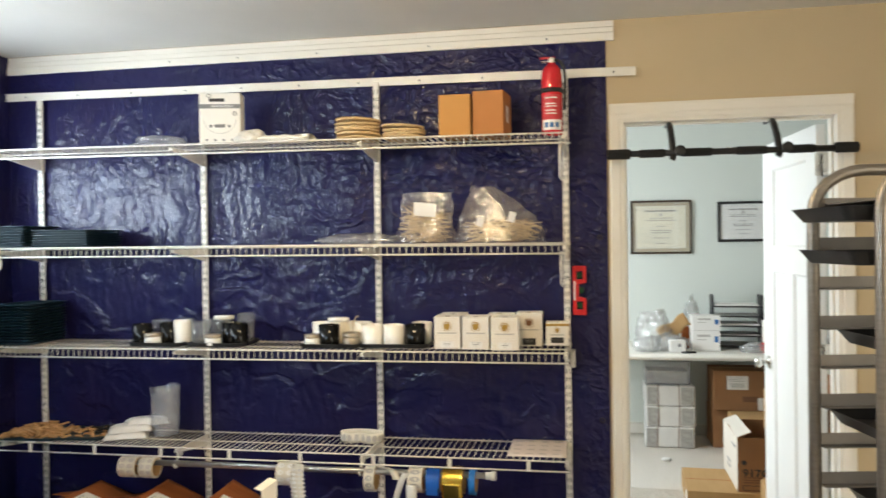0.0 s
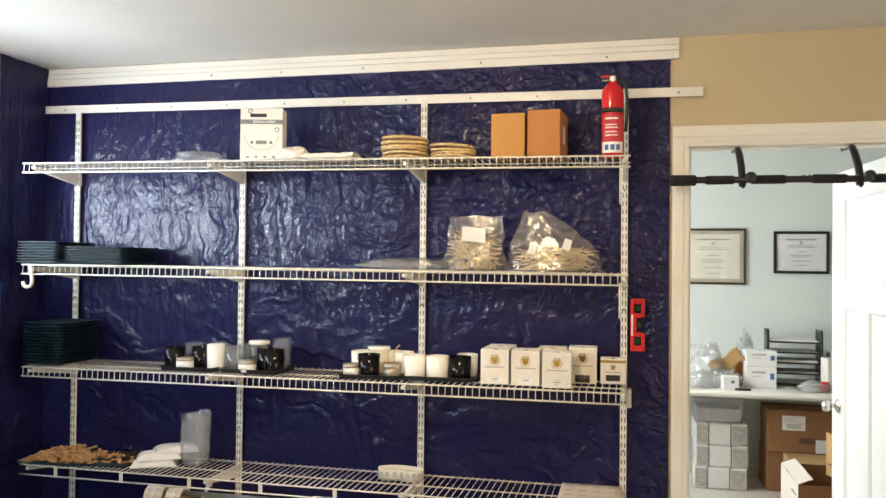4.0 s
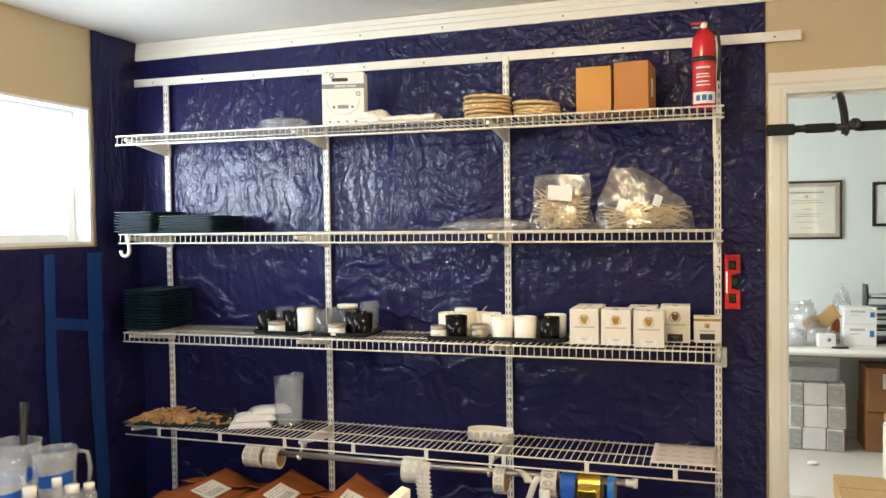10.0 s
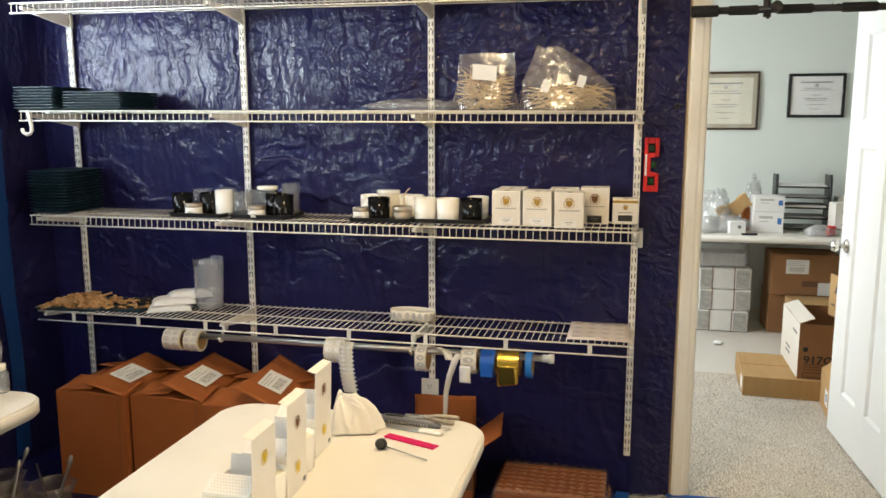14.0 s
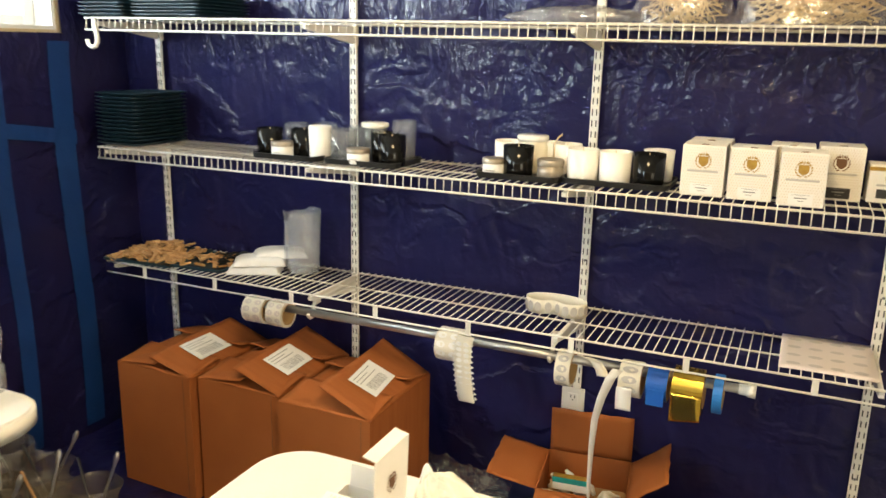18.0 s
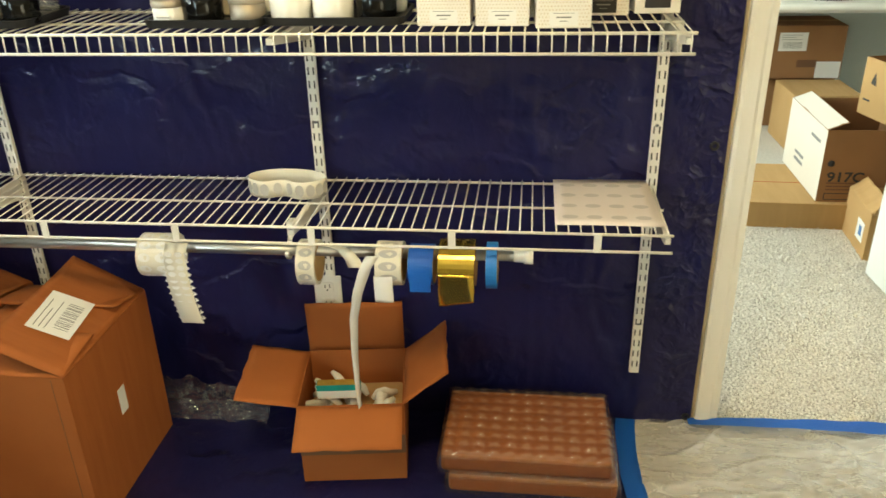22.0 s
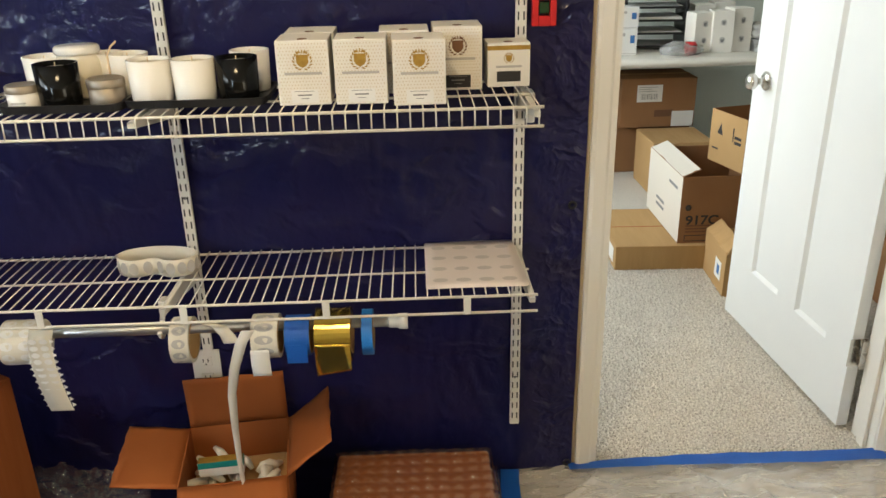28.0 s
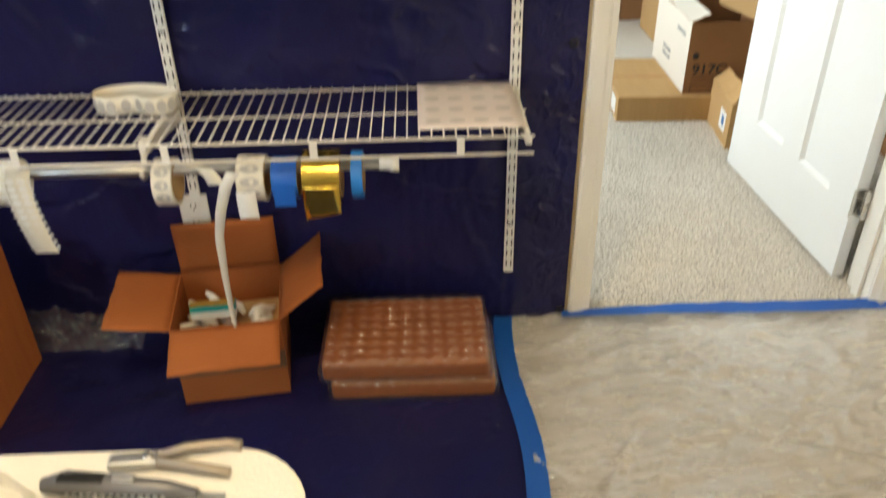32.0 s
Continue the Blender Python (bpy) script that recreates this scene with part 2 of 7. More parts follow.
# dull aluminium; the backlit side of the rails is put into this darker grey
M["rail"] = shader("shaded_aluminium_angle", (0.24, 0.22, 0.20), 0.5, 0.6, tint=(0.18, 0.165, 0.15), scale=12)
M["steel"] = shader("galvanised_steel", (0.55, 0.56, 0.56), 0.35, 0.9, tint=(0.42, 0.43, 0.44), scale=12, rough_var=0.15)
M["alu"] = shader("brushed_aluminium", (0.30, 0.27, 0.235), 0.42, 0.75, tint=(0.22, 0.20, 0.175), scale=10, stretch=(1, 1, 12), rough_var=0.12)
M["nickel"] = shader("brushed_nickel", (0.66, 0.64, 0.60), 0.25, 1.0, scale=20)
M["kraft"] = shader("brown_corrugated_board", (0.36, 0.112, 0.031), 0.8, tint=(0.29, 0.085, 0.023), scale=5, grain=0.25, grain_scale=14, stretch=(1, 8, 1), rand=0.06, spec=0.25)
M["kraft_dull"] = shader("dull_brown_board", (0.30, 0.155, 0.072), 0.82, tint=(0.25, 0.125, 0.056), scale=5, grain=0.25, grain_scale=14, stretch=(1, 8, 1), spec=0.25)
M["kraft_light"] = shader("light_brown_board", (0.46, 0.29, 0.13), 0.82, tint=(0.40, 0.245, 0.105), scale=5, grain=0.25, grain_scale=14, stretch=(8, 1, 1), rand=0.06, spec=0.25)
M["kraft_orange"] = shader("ochre_board", (0.46, 0.235, 0.07), 0.75, tint=(0.42, 0.20, 0.06), scale=5, grain=0.2, grain_scale=40, spec=0.3, rand=0.08)
M["kraft_rust"] = shader("rust_brown_board", (0.43, 0.185, 0.060), 0.75, tint=(0.38, 0.155, 0.05), scale=5, grain=0.2, grain_scale=40, spec=0.3)
M["kraft_white"] = shader("white_faced_board", (0.68, 0.63, 0.55), 0.8, tint=(0.68, 0.64, 0.56), scale=5, grain=0.2, grain_scale=30)
M["paper"] = shader("white_paper", (0.80, 0.79, 0.76), 0.8, tint=(0.76, 0.75, 0.72), scale=10, grain=0.1, grain_scale=60)
M["ink"] = shader("grey_print", (0.22, 0.22, 0.22), 0.8)
M["ink_dark"] = shader("black_print", (0.03, 0.028, 0.028), 0.6)
M["ink_pale"] = shader("pale_grey_print", (0.48, 0.46, 0.43), 0.7)
M["ink_brown"] = shader("faded_brown_print", (0.17, 0.085, 0.045), 0.85)
M["ink_red"] = shader("red_print", (0.5, 0.04, 0.05), 0.7)
M["ink_blue"] = shader("blue_print", (0.05, 0.16, 0.4), 0.7)
M["gold"] = shader("gold_foil", (0.44, 0.27, 0.05), 0.42, 0.3, tint=(0.34, 0.20, 0.035), scale=60, mix=0.9, rough_var=0.12)
M["gold_tape"] = shader("gold_mirror_tape", (0.72, 0.52, 0.10), 0.18, 0.95, tint=(0.6, 0.42, 0.07), scale=6, rough_var=0.06)
M["yellow"] = shader("yellow_print", (0.75, 0.55, 0.05), 0.5, 0.3)
M["card"] = shader("white_printed_card", (0.79, 0.76, 0.70), 0.55, tint=(0.75, 0.71, 0.64), scale=14, grain=0.05)
M["black"] = shader("black_plastic", (0.012, 0.012, 0.013), 0.4, tint=(0.02, 0.02, 0.021), scale=10, grain=0.15, grain_scale=120)
# black plastic; the window's blue reflection is put into the base colour
M["tray_window_tint"] = shader("window_tinted_black_tray", (0.010, 0.030, 0.046), 0.36, tint=(0.016, 0.042, 0.062), scale=10)
M["foam"] = shader("black_foam_grip", (0.010, 0.010, 0.010), 0.85, grain=0.5, grain_scale=300)
M["gloss_black"] = shader("black_glass", (0.005, 0.005, 0.005), 0.14, rough_var=0.04, spec=0.28)
M["wax"] = shader("cream_wax", (0.80, 0.74, 0.60), 0.5, tint=(0.76, 0.69, 0.54), scale=20)
M["glass_white"] = shader("white_glass", (0.83, 0.81, 0.76), 0.12, rough_var=0.04, tint=(0.8, 0.78, 0.72))
M["tin"] = shader("tinplate", (0.38, 0.33, 0.27), 0.5, 0.7, tint=(0.33, 0.28, 0.22), scale=15)
M["clear"] = film_shader("clear_glass", (0.8, 0.86, 0.9), 0.07, 0.03, 1.6, 8, 0.05)
M["pane"] = film_shader("window_glass", (0.8, 0.86, 0.9), 0.02, 0.02, 1.0, 4, 0.02)
M["film"] = film_shader("clear_polythene_film", (0.78, 0.78, 0.78), 0.16, 0.12, 2.2, 38, 0.9)
M["bag"] = film_shader("clear_polythene_bag", (0.74, 0.66, 0.56), 0.055, 0.10, 2.0, 30, 0.9)
M["film_crisp"] = film_shader("crumpled_clear_film", (0.72, 0.66, 0.58), 0.04, 0.05, 3.5, 40, 1.0)
# clear plastic with the shade under the side table put into its colour
M["jug_shaded"] = film_shader("shaded_clear_plastic", (0.30, 0.26, 0.21), 0.16, 0.20, 1.2, 10, 0.15)
M["film_floor"] = film_shader("floor_protection_film", (0.80, 0.765, 0.72), 0.36, 0.09, 3.2, 20, 1.0, (0.7, 2.6, 1))
M["milky"] = film_shader("frosted_plastic", (0.72, 0.76, 0.84), 0.18, 0.12, 1.5, 10, 0.1)
M["sachet"] = shader("white_poly_bag", (0.78, 0.78, 0.77), 0.35, tint=(0.66, 0.66, 0.66), scale=18, grain=0.7, grain_scale=40)
M["cloth"] = shader("off_white_towel", (0.82, 0.79, 0.72), 0.95, tint=(0.76, 0.72, 0.64), scale=12, grain=0.6, grain_scale=320, spec=0.1)
M["carpet"] = shader("beige_grey_carpet", (0.84, 0.79, 0.71), 0.98, tint=(0.42, 0.385, 0.335), scale=150, mix=0.9, grain=1.0, grain_scale=120, spec=0.05)
M["table"] = shader("white_moulded_plastic", (0.80, 0.77, 0.70), 0.42, tint=(0.76, 0.72, 0.64), scale=5, grain=0.2, grain_scale=220)
M["leg_grey"] = shader("grey_steel_leg", (0.16, 0.16, 0.17), 0.45, 0.5)
M["red"] = shader("red_enamel", (0.55, 0.012, 0.02), 0.25, tint=(0.48, 0.01, 0.018), coat=0.4)
M["red_plastic"] = shader("red_plastic", (0.60, 0.018, 0.02), 0.42)
M["green"] = shader("green_vial", (0.008, 0.05, 0.016), 0.2)
M["pink"] = shader("pink_plastic", (0.62, 0.01, 0.12), 0.4)
M["teal"] = shader("teal_card", (0.02, 0.27, 0.25), 0.4)
M["wood"] = shader("pale_wood", (0.50, 0.29, 0.13), 0.7, tint=(0.40, 0.21, 0.08), scale=30, grain=0.2, rand=0.22)
M["straw"] = shader("straw", (0.60, 0.44, 0.24), 0.75, tint=(0.48, 0.33, 0.16), scale=30, grain=0.5, grain_scale=90, stretch=(1, 1, 3))
# grey-brown wax, its colour darkened for the shade under the side table
M["wax_shaded"] = shader("shaded_set_wax", (0.22, 0.17, 0.12), 0.6, tint=(0.17, 0.13, 0.09), scale=14)
M["wick"] = shader("waxed_wick", (0.66, 0.50, 0.30), 0.7)
M["mat_cream"] = shader("cream_certificate_paper", (0.74, 0.70, 0.56), 0.8, tint=(0.70, 0.66, 0.52))
M["mat_tan"] = shader("tan_picture_mount", (0.42, 0.36, 0.25), 0.8)
M["frame_brown"] = shader("dark_brown_frame", (0.05, 0.03, 0.018), 0.35)
M["printwrap"] = shader("grey_printed_wrap", (0.42, 0.41, 0.38), 0.5, tint=(0.30, 0.29, 0.27), scale=40, mix=0.9)
M["wrap_white"] = shader("white_wrapped_paper", (0.70, 0.69, 0.66), 0.5, tint=(0.6, 0.59, 0.57), scale=15)
M["pink_paper"] = shader("blush_printed_paper", (0.74, 0.66, 0.62), 0.7, tint=(0.71, 0.62, 0.58), scale=10)
M["blush_ink"] = shader("blush_grey_print", (0.58, 0.52, 0.49), 0.7)
M["backing"] = shader("cream_backing_paper", (0.72, 0.68, 0.58), 0.45, tint=(0.66, 0.61, 0.5), scale=10)

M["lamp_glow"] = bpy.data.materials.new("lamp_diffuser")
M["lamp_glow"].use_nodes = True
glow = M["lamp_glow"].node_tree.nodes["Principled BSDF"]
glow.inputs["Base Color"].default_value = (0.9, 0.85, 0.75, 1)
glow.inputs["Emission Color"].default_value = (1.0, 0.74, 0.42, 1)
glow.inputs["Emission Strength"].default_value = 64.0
M["daylight"] = bpy.data.materials.new("bright_daylight")
M["daylight"].use_nodes = True
day = M["daylight"].node_tree.nodes["Principled BSDF"]
day.inputs["Base Color"].default_value = (0.8, 0.8, 0.8, 1)
day.inputs["Emission Color"].default_value = (0.97, 0.99, 1.0, 1)
day.inputs["Emission Strength"].default_value = 4.0

# ---------------- mesh helpers ----------------
def box(x0, x1, y0, y1, z0, z1, bev=0.0, seg=2, bm=None):
    """A block, with rounded edges where bev is given."""
    own = bmesh.new()
    m = Matrix.LocRotScale(((x0 + x1) / 2, (y0 + y1) / 2, (z0 + z1) / 2), None, (abs(x1 - x0), abs(y1 - y0), abs(z1 - z0)))
    bmesh.ops.create_cube(own, size=1, matrix=m)
    if bev:
        bmesh.ops.bevel(own, geom=own.edges[:], offset=bev, segments=seg, affect="EDGES", profile=0.5)
    return join(bm, own)


def join(bm, other):
    """other added to bm (or alone, where bm is None)."""
    if bm is None:
        return other
    tmp = bpy.data.meshes.new("tmp")
    other.to_mesh(tmp)
    other.free()
    bm.from_mesh(tmp)
    bpy.data.meshes.remove(tmp)
    return bm


def moved(bm, m):
    bmesh.ops.transform(bm, matrix=m, verts=bm.verts[:])
    return bm


def lathe(profile, seg=28, bm=None):
    """A turned form about z from (radius, height) pairs."""
    own = bmesh.new()
    rings = []
    for r, z in profile:
        if r < 1e-5:
            rings.append([own.verts.new((0, 0, z))])
        else:
            rings.append([own.verts.new((r * math.cos(2 * math.pi * k / seg), r * math.sin(2 * math.pi * k / seg), z)) for k in range(seg)])
    for a, b in zip(rings, rings[1:]):
        for k in range(seg):
            j = (k + 1) % seg
            if len(a) == 1 and len(b) > 1:
                own.faces.new((a[0], b[j], b[k]))
            elif len(b) == 1 and len(a) > 1:
                own.faces.new((a[k], a[j], b[0]))
            elif len(a) > 1:
                own.faces.new((a[k], a[j], b[j], b[k]))
    for f in own.faces:
        f.smooth = True
    bmesh.ops.recalc_face_normals(own, faces=own.faces[:])
    return join(bm, own)


def tube(points, r, seg=8, bm=None, radii=None):
    """A round bar along a line of points."""
    own = bmesh.new()
    pts = [Vector(p) for p in points]
    rings, ref = [], None
    for k, p in enumerate(pts):
        d = (pts[min(k + 1, len(pts) - 1)] - pts[max(k - 1, 0)]).normalized()
        if ref is None:
            ref = d.orthogonal().normalized()
        u = (ref - d * ref.dot(d)).normalized()
        ref = u
        v = d.cross(u)
        rk = radii[k] if radii else r
        rings.append([own.verts.new(p + rk * (math.cos(2 * math.pi * j / seg) * u + math.sin(2 * math.pi * j / seg) * v)) for j in range(seg)])
    for a, b in zip(rings, rings[1:]):
        for j in range(seg):
            own.faces.new((a[j], a[(j + 1) % seg], b[(j + 1) % seg], b[j])).smooth = True
    own.faces.new(rings[0][::-1])
    own.faces.new(rings[-1])
    return join(bm, own)


def grid(fn, nu, nv, thick=0.0, closed=False):
    """A sheet from fn(u, v) with u and v from 0 to 1, with a second side where thick is given."""
    bm = bmesh.new()
    vs = [[bm.verts.new(fn(i / nu, j / nv)) for j in range(nv + 1)] for i in range(nu + (0 if closed else 1))]
    n = len(vs)
    for i in range(nu):
        for j in range(nv):
            a, b = vs[i], vs[(i + 1) % n]
            bm.faces.new((a[j], b[j], b[j + 1], a[j + 1])).smooth = True
    if thick:
        bmesh.ops.recalc_face_normals(bm, faces=bm.faces[:])
        bmesh.ops.solidify(bm, geom=bm.faces[:], thickness=thick)
        for f in bm.faces:
            f.smooth = True
    return bm


def prism(outline, z0, z1, bev=0.0):
    """An upright block on an outline of (x, y) pairs."""
    bm = bmesh.new()
    low = [bm.verts.new((x, y, z0)) for x, y in outline]
    f = bm.faces.new(low)
    up = bmesh.ops.extrude_face_region(bm, geom=[f])
    bmesh.ops.translate(bm, verts=[v for v in up["geom"] if isinstance(v, bmesh.types.BMVert)], vec=(0, 0, z1 - z0))
    bmesh.ops.recalc_face_normals(bm, faces=bm.faces[:])
    if bev:
        bmesh.ops.bevel(bm, geom=[e for e in bm.edges if abs(e.verts[0].co.z - e.verts[1].co.z) < 1e-6], offset=bev, segments=2, affect="EDGES")
    return bm


def rounded(w, d, r, seg=6, cx=0.0, cy=0.0):
    """The outline of a rectangle with round corners."""
    out = []
    for sx, sy, a0 in ((1, 1, 0), (-1, 1, 90), (-1, -1, 180), (1, -1, 270)):
        for k in range(seg + 1):
            a = radians(a0 + 90 * k / seg)
            out.append((cx + sx * (w / 2 - r) + r * math.cos(a), cy + sy * (d / 2 - r) + r * math.sin(a)))
    return out


def mesh_of(bm, name, material):
    me = bpy.data.meshes.new(name)
    bm.normal_update()
    bm.to_mesh(me)
    bm.free()
    for m in material if isinstance(material, (list, tuple)) else (material,):
        me.materials.append(m)
    return me


def part(name, bm, material, parent, label="", m=None):
    """One mesh object under a thing or a part."""
    ob = new(name, bm if isinstance(bm, bpy.types.Mesh) else mesh_of(bm, name, material))
    ob.parent = parent
    if m is not None:
        ob.matrix_basis = m
    if label:
        tagged(ob, label)
    return ob


def thing(name, label, category, at=(0, 0, 0), rz=0.0, group="", kind="", rx=0.0, ry=0.0):
    ob = new(name)
    ob.empty_display_size = 0.05
    ob.matrix_basis = pose(*at, rx, ry, rz)
    return tagged(ob, label, category, group, kind)


def single(name, bm, material, label, category, at=(0, 0, 0), rz=0.0, group="", kind="", rx=0.0, ry=0.0):
    ob = new(name, mesh_of(bm, name, material))
    ob.matrix_basis = pose(*at, rx, ry, rz)
    return tagged(ob, label, category, group, kind)


def structure(name, bm, material, label, category=""):
    return tagged(new(name, mesh_of(bm, name, material)), label, category or name.split("_")[0], kind="structure")


def words(text, size, m, material, parent, name="lettering", squeeze=1.0):
    """Raised print in the built-in font, centred at the pose m, reading along its x axis."""
    cu = bpy.data.curves.new(name, "FONT")
    cu.body, cu.size, cu.align_x, cu.align_y, cu.extrude = text, size, "CENTER", "CENTER", 0.0002
    cu.offset = size * 0.025
    tmp = new("tmp", cu)
    me = bpy.data.meshes.new_from_object(tmp.evaluated_get(bpy.context.evaluated_depsgraph_get()))
    bpy.data.objects.remove(tmp)
    me.materials.clear()
    me.materials.append(material)
    me.transform(Matrix.Diagonal((squeeze, 1, 1, 1)))
    return part(name, me, material, parent, m=m)


def front(x, y, z):
    """The pose of print on an upright face that looks towards -y."""
    return pose(x, y, z, 90, 0, 0)


def fold(x, z, amp=1.0):
    """The depth of the crumples of a hung tarp."""
    p = Vector((x * 5.5, z * 2.2, 3.1))
    a = noise.noise(p)
    b = noise.noise(Vector((x * 16 + 4 * a, z * 9, 7.7)))
    c = 1 - abs(noise.noise(Vector((x * 9 + 2 * a, z * 6 + b, 1.3)))) * 2
    crease = 0.0
    for k in (0.46, 0.92, 1.38, 1.84, 2.30):
        crease += math.exp(-((x + k) / 0.006) ** 2)
    ridge = 1 - 2 * abs(noise.noise(Vector((x * 13 + 3 * a, z * 3.4 + 2 * b, 5.2))))
    return amp * (0.0046 * a + 0.0018 * b + 0.0022 * c + 0.0026 * ridge + 0.002 * crease)


# ---------------- the setting ----------------
CEIL, WEST, EAST, SOUTH, FAR = 2.452, -2.80, 2.3, -5.2, 3.22
OFF_W, OFF_E = -1.25, 2.6

bm = box(WEST - 0.15, EAST + 0.15, SOUTH - 0.15, 0.06, -0.1, 0.0)
structure("floor", bm, M["carpet"], "beige carpet of the workroom under tarp and film", "floor")
bm = box(OFF_W - 0.1, OFF_E + 0.1, 0.06, FAR + 0.1, -0.1, 0.0)
structure("floor_office", bm, M["carpet"], "beige grey cut-pile carpet beyond the doorway", "floor")
structure("ceiling", box(WEST - 0.15, EAST + 0.15, SOUTH - 0.15, 0.0, CEIL, CEIL + 0.1), M["ceiling"], "white painted ceiling of the workroom", "ceiling")
structure("ceiling_office", box(OFF_W - 0.1, OFF_E + 0.1, 0.115, FAR + 0.1, CEIL + 0.01, CEIL + 0.1), M["ceiling"], "white painted ceiling beyond the doorway", "ceiling")

# the wall with the doorway
X0, X1, HEAD = 0.042, 0.886, 2.046
bm = box(WEST - 0.15, X0, 0.0, 0.115, 0.0, CEIL + 0.1)
box(X1, OFF_E + 0.1, 0.0, 0.115, 0.0, CEIL + 0.1, bm=bm)
box(X0, X1, 0.0, 0.115, HEAD, CEIL + 0.1, bm=bm)
structure("wall_north", bm, M["beige"], "beige painted wall with a doorway", "wall")

# the window wall, with its opening
WY0, WY1, WZ0, WZ1 = -2.0, -0.305, 1.507, 2.107
bm = box(WEST - 0.15, WEST, SOUTH - 0.15, WY0, 0, CEIL + 0.1)
box(WEST - 0.15, WEST, WY1, 0.0, 0, CEIL + 0.1, bm=bm)
box(WEST - 0.15, WEST, WY0, WY1, 0, WZ0, bm=bm)
box(WEST - 0.15, WEST, WY0, WY1, WZ1, CEIL + 0.1, bm=bm)
structure("wall_west", bm, M["beige"], "beige painted wall with a high wide window", "wall")
bm = box(EAST, EAST + 0.15, SOUTH, -4.6, 0, CEIL + 0.1)
box(EAST, EAST + 0.15, -2.6, 0, 0, CEIL + 0.1, bm=bm)
box(EAST, EAST + 0.15, -4.6, -2.6, 0, 0.35, bm=bm)
box(EAST, EAST + 0.15, -4.6, -2.6, 2.35, CEIL + 0.1, bm=bm)
structure("wall_east", bm, M["beige"], "plain beige painted wall, unseen, with an opening added for fill light", "wall")
structure("wall_south", box(WEST, EAST, SOUTH - 0.15, SOUTH, 0, CEIL + 0.1), M["beige"], "plain beige painted wall", "wall")
structure("wall_far", box(OFF_W - 0.1, OFF_E + 0.1, FAR, FAR + 0.1, 0, CEIL + 0.1), M["office"], "pale grey painted wall of the next room", "wall")
structure("wall_office_east", box(OFF_E, OFF_E + 0.1, 0.115, FAR, 0, CEIL + 0.1), M["office"], "pale grey painted wall of the next room", "wall")
bm = box(OFF_W - 0.1, OFF_W, 0.115, 0.75, 0, CEIL + 0.1)
box(OFF_W - 0.1, OFF_W, 2.35, FAR, 0, CEIL + 0.1, bm=bm)
box(OFF_W - 0.1, OFF_W, 0.75, 2.35, 0, 0.85, bm=bm)
box(OFF_W - 0.1, OFF_W, 0.75, 2.35, 2.15, CEIL + 0.1, bm=bm)
structure("wall_office_west", bm, M["office"], "pale grey painted wall of the next room with a window", "wall")
structure("baseboard", box(OFF_W, OFF_E, FAR - 0.013, FAR - 0.001, 0, 0.085, 0.004), M["trim"], "white painted baseboard of the next room", "baseboard")

# an added, unseen ceiling lamp over the tables, placed from warm tarp glints
lamp = thing("ceiling_lamp", "unseen flush round ceiling lamp with a warm glowing diffuser", "ceiling lamp", (-0.72, -1.40, CEIL - 0.001), rx=180)
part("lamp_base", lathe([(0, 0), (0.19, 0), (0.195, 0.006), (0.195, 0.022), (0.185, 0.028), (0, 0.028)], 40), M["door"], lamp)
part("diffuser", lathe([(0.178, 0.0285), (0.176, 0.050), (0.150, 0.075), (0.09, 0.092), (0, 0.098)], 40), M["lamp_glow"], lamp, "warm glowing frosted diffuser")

# daylight haze outside the window
structure("backdrop", box(-4.65, -4.6, -7.5, 2.0, -0.2, 4.2), M["daylight"], "blown white daylight outside the window", "backdrop")

# window_1: vinyl frame, sash line and sill
win = thing("window_1", "white vinyl window, blown bright by daylight", "window", (WEST, -1.15, WZ0), kind="structure")
bm = bmesh.new()
for a in ((-0.85, 0.845, 0.0, 0.012), (-0.85, 0.845, 0.588, 0.6)):
    box(-0.135, -0.002, a[0], a[1], a[2], a[3], bm=bm)
box(-0.135, -0.002, 0.833, 0.845, 0.012, 0.588, bm=bm)
box(-0.135, -0.002, -0.85, -0.838, 0.012, 0.588, bm=bm)
part("window_reveal", bm, M["door"], win)
bm = box(-0.125, -0.085, 0.79, 0.833, 0.012, 0.588, 0.004)
box(-0.125, -0.085, -0.838, -0.80, 0.012, 0.588, 0.004, bm=bm)
box(-0.125, -0.085, -0.80, 0.79, 0.012, 0.047, 0.004, bm=bm)
box(-0.125, -0.085, -0.80, 0.79, 0.553, 0.588, 0.004, bm=bm)
box(-0.120, -0.092, -0.02, 0.02, 0.047, 0.553, 0.003, bm=bm)
part("window_frame", bm, M["door"], win)
part("sash_lock", box(-0.088, -0.07, 0.745, 0.785, 0.535, 0.55, 0.003), M["door"], win)
for y0, y1 in ((-0.80, -0.02), (0.02, 0.79)):
    pane = part("pane", box(-0.108, -0.104, y0, y1, 0.047, 0.553), M["pane"], win)
    pane.visible_shadow = False

# door_1: casing, jamb, leaf
cas = thing("door_casing", "cream white painted door casing and jamb", "door frame", kind="structure")


def casing_profile(w, length):
    """A stepped casing strip, its width along x, its length along z."""
    b = prism([(0, 0), (0, -0.016), (0.010, -0.018), (w - 0.022, -0.015), (w - 0.014, -0.010), (w, -0.008), (w, 0)], 0, length)
    return b


part("casing_side", casing_profile(0.060, 2.045), M["trim"], cas)
b = casing_profile(0.060, 2.045)
bmesh.ops.scale(b, vec=(-1, 1, 1), verts=b.verts[:])
bmesh.ops.reverse_faces(b, faces=b.faces[:])
part("casing_side", b, M["trim"], cas, m=pose(0.932, 0, 0))
b = casing_profile(0.060, 0.932)
part("casing_head", moved(b, pose(0, 0, 2.105, 0, 90, 0)), M["trim"], cas)
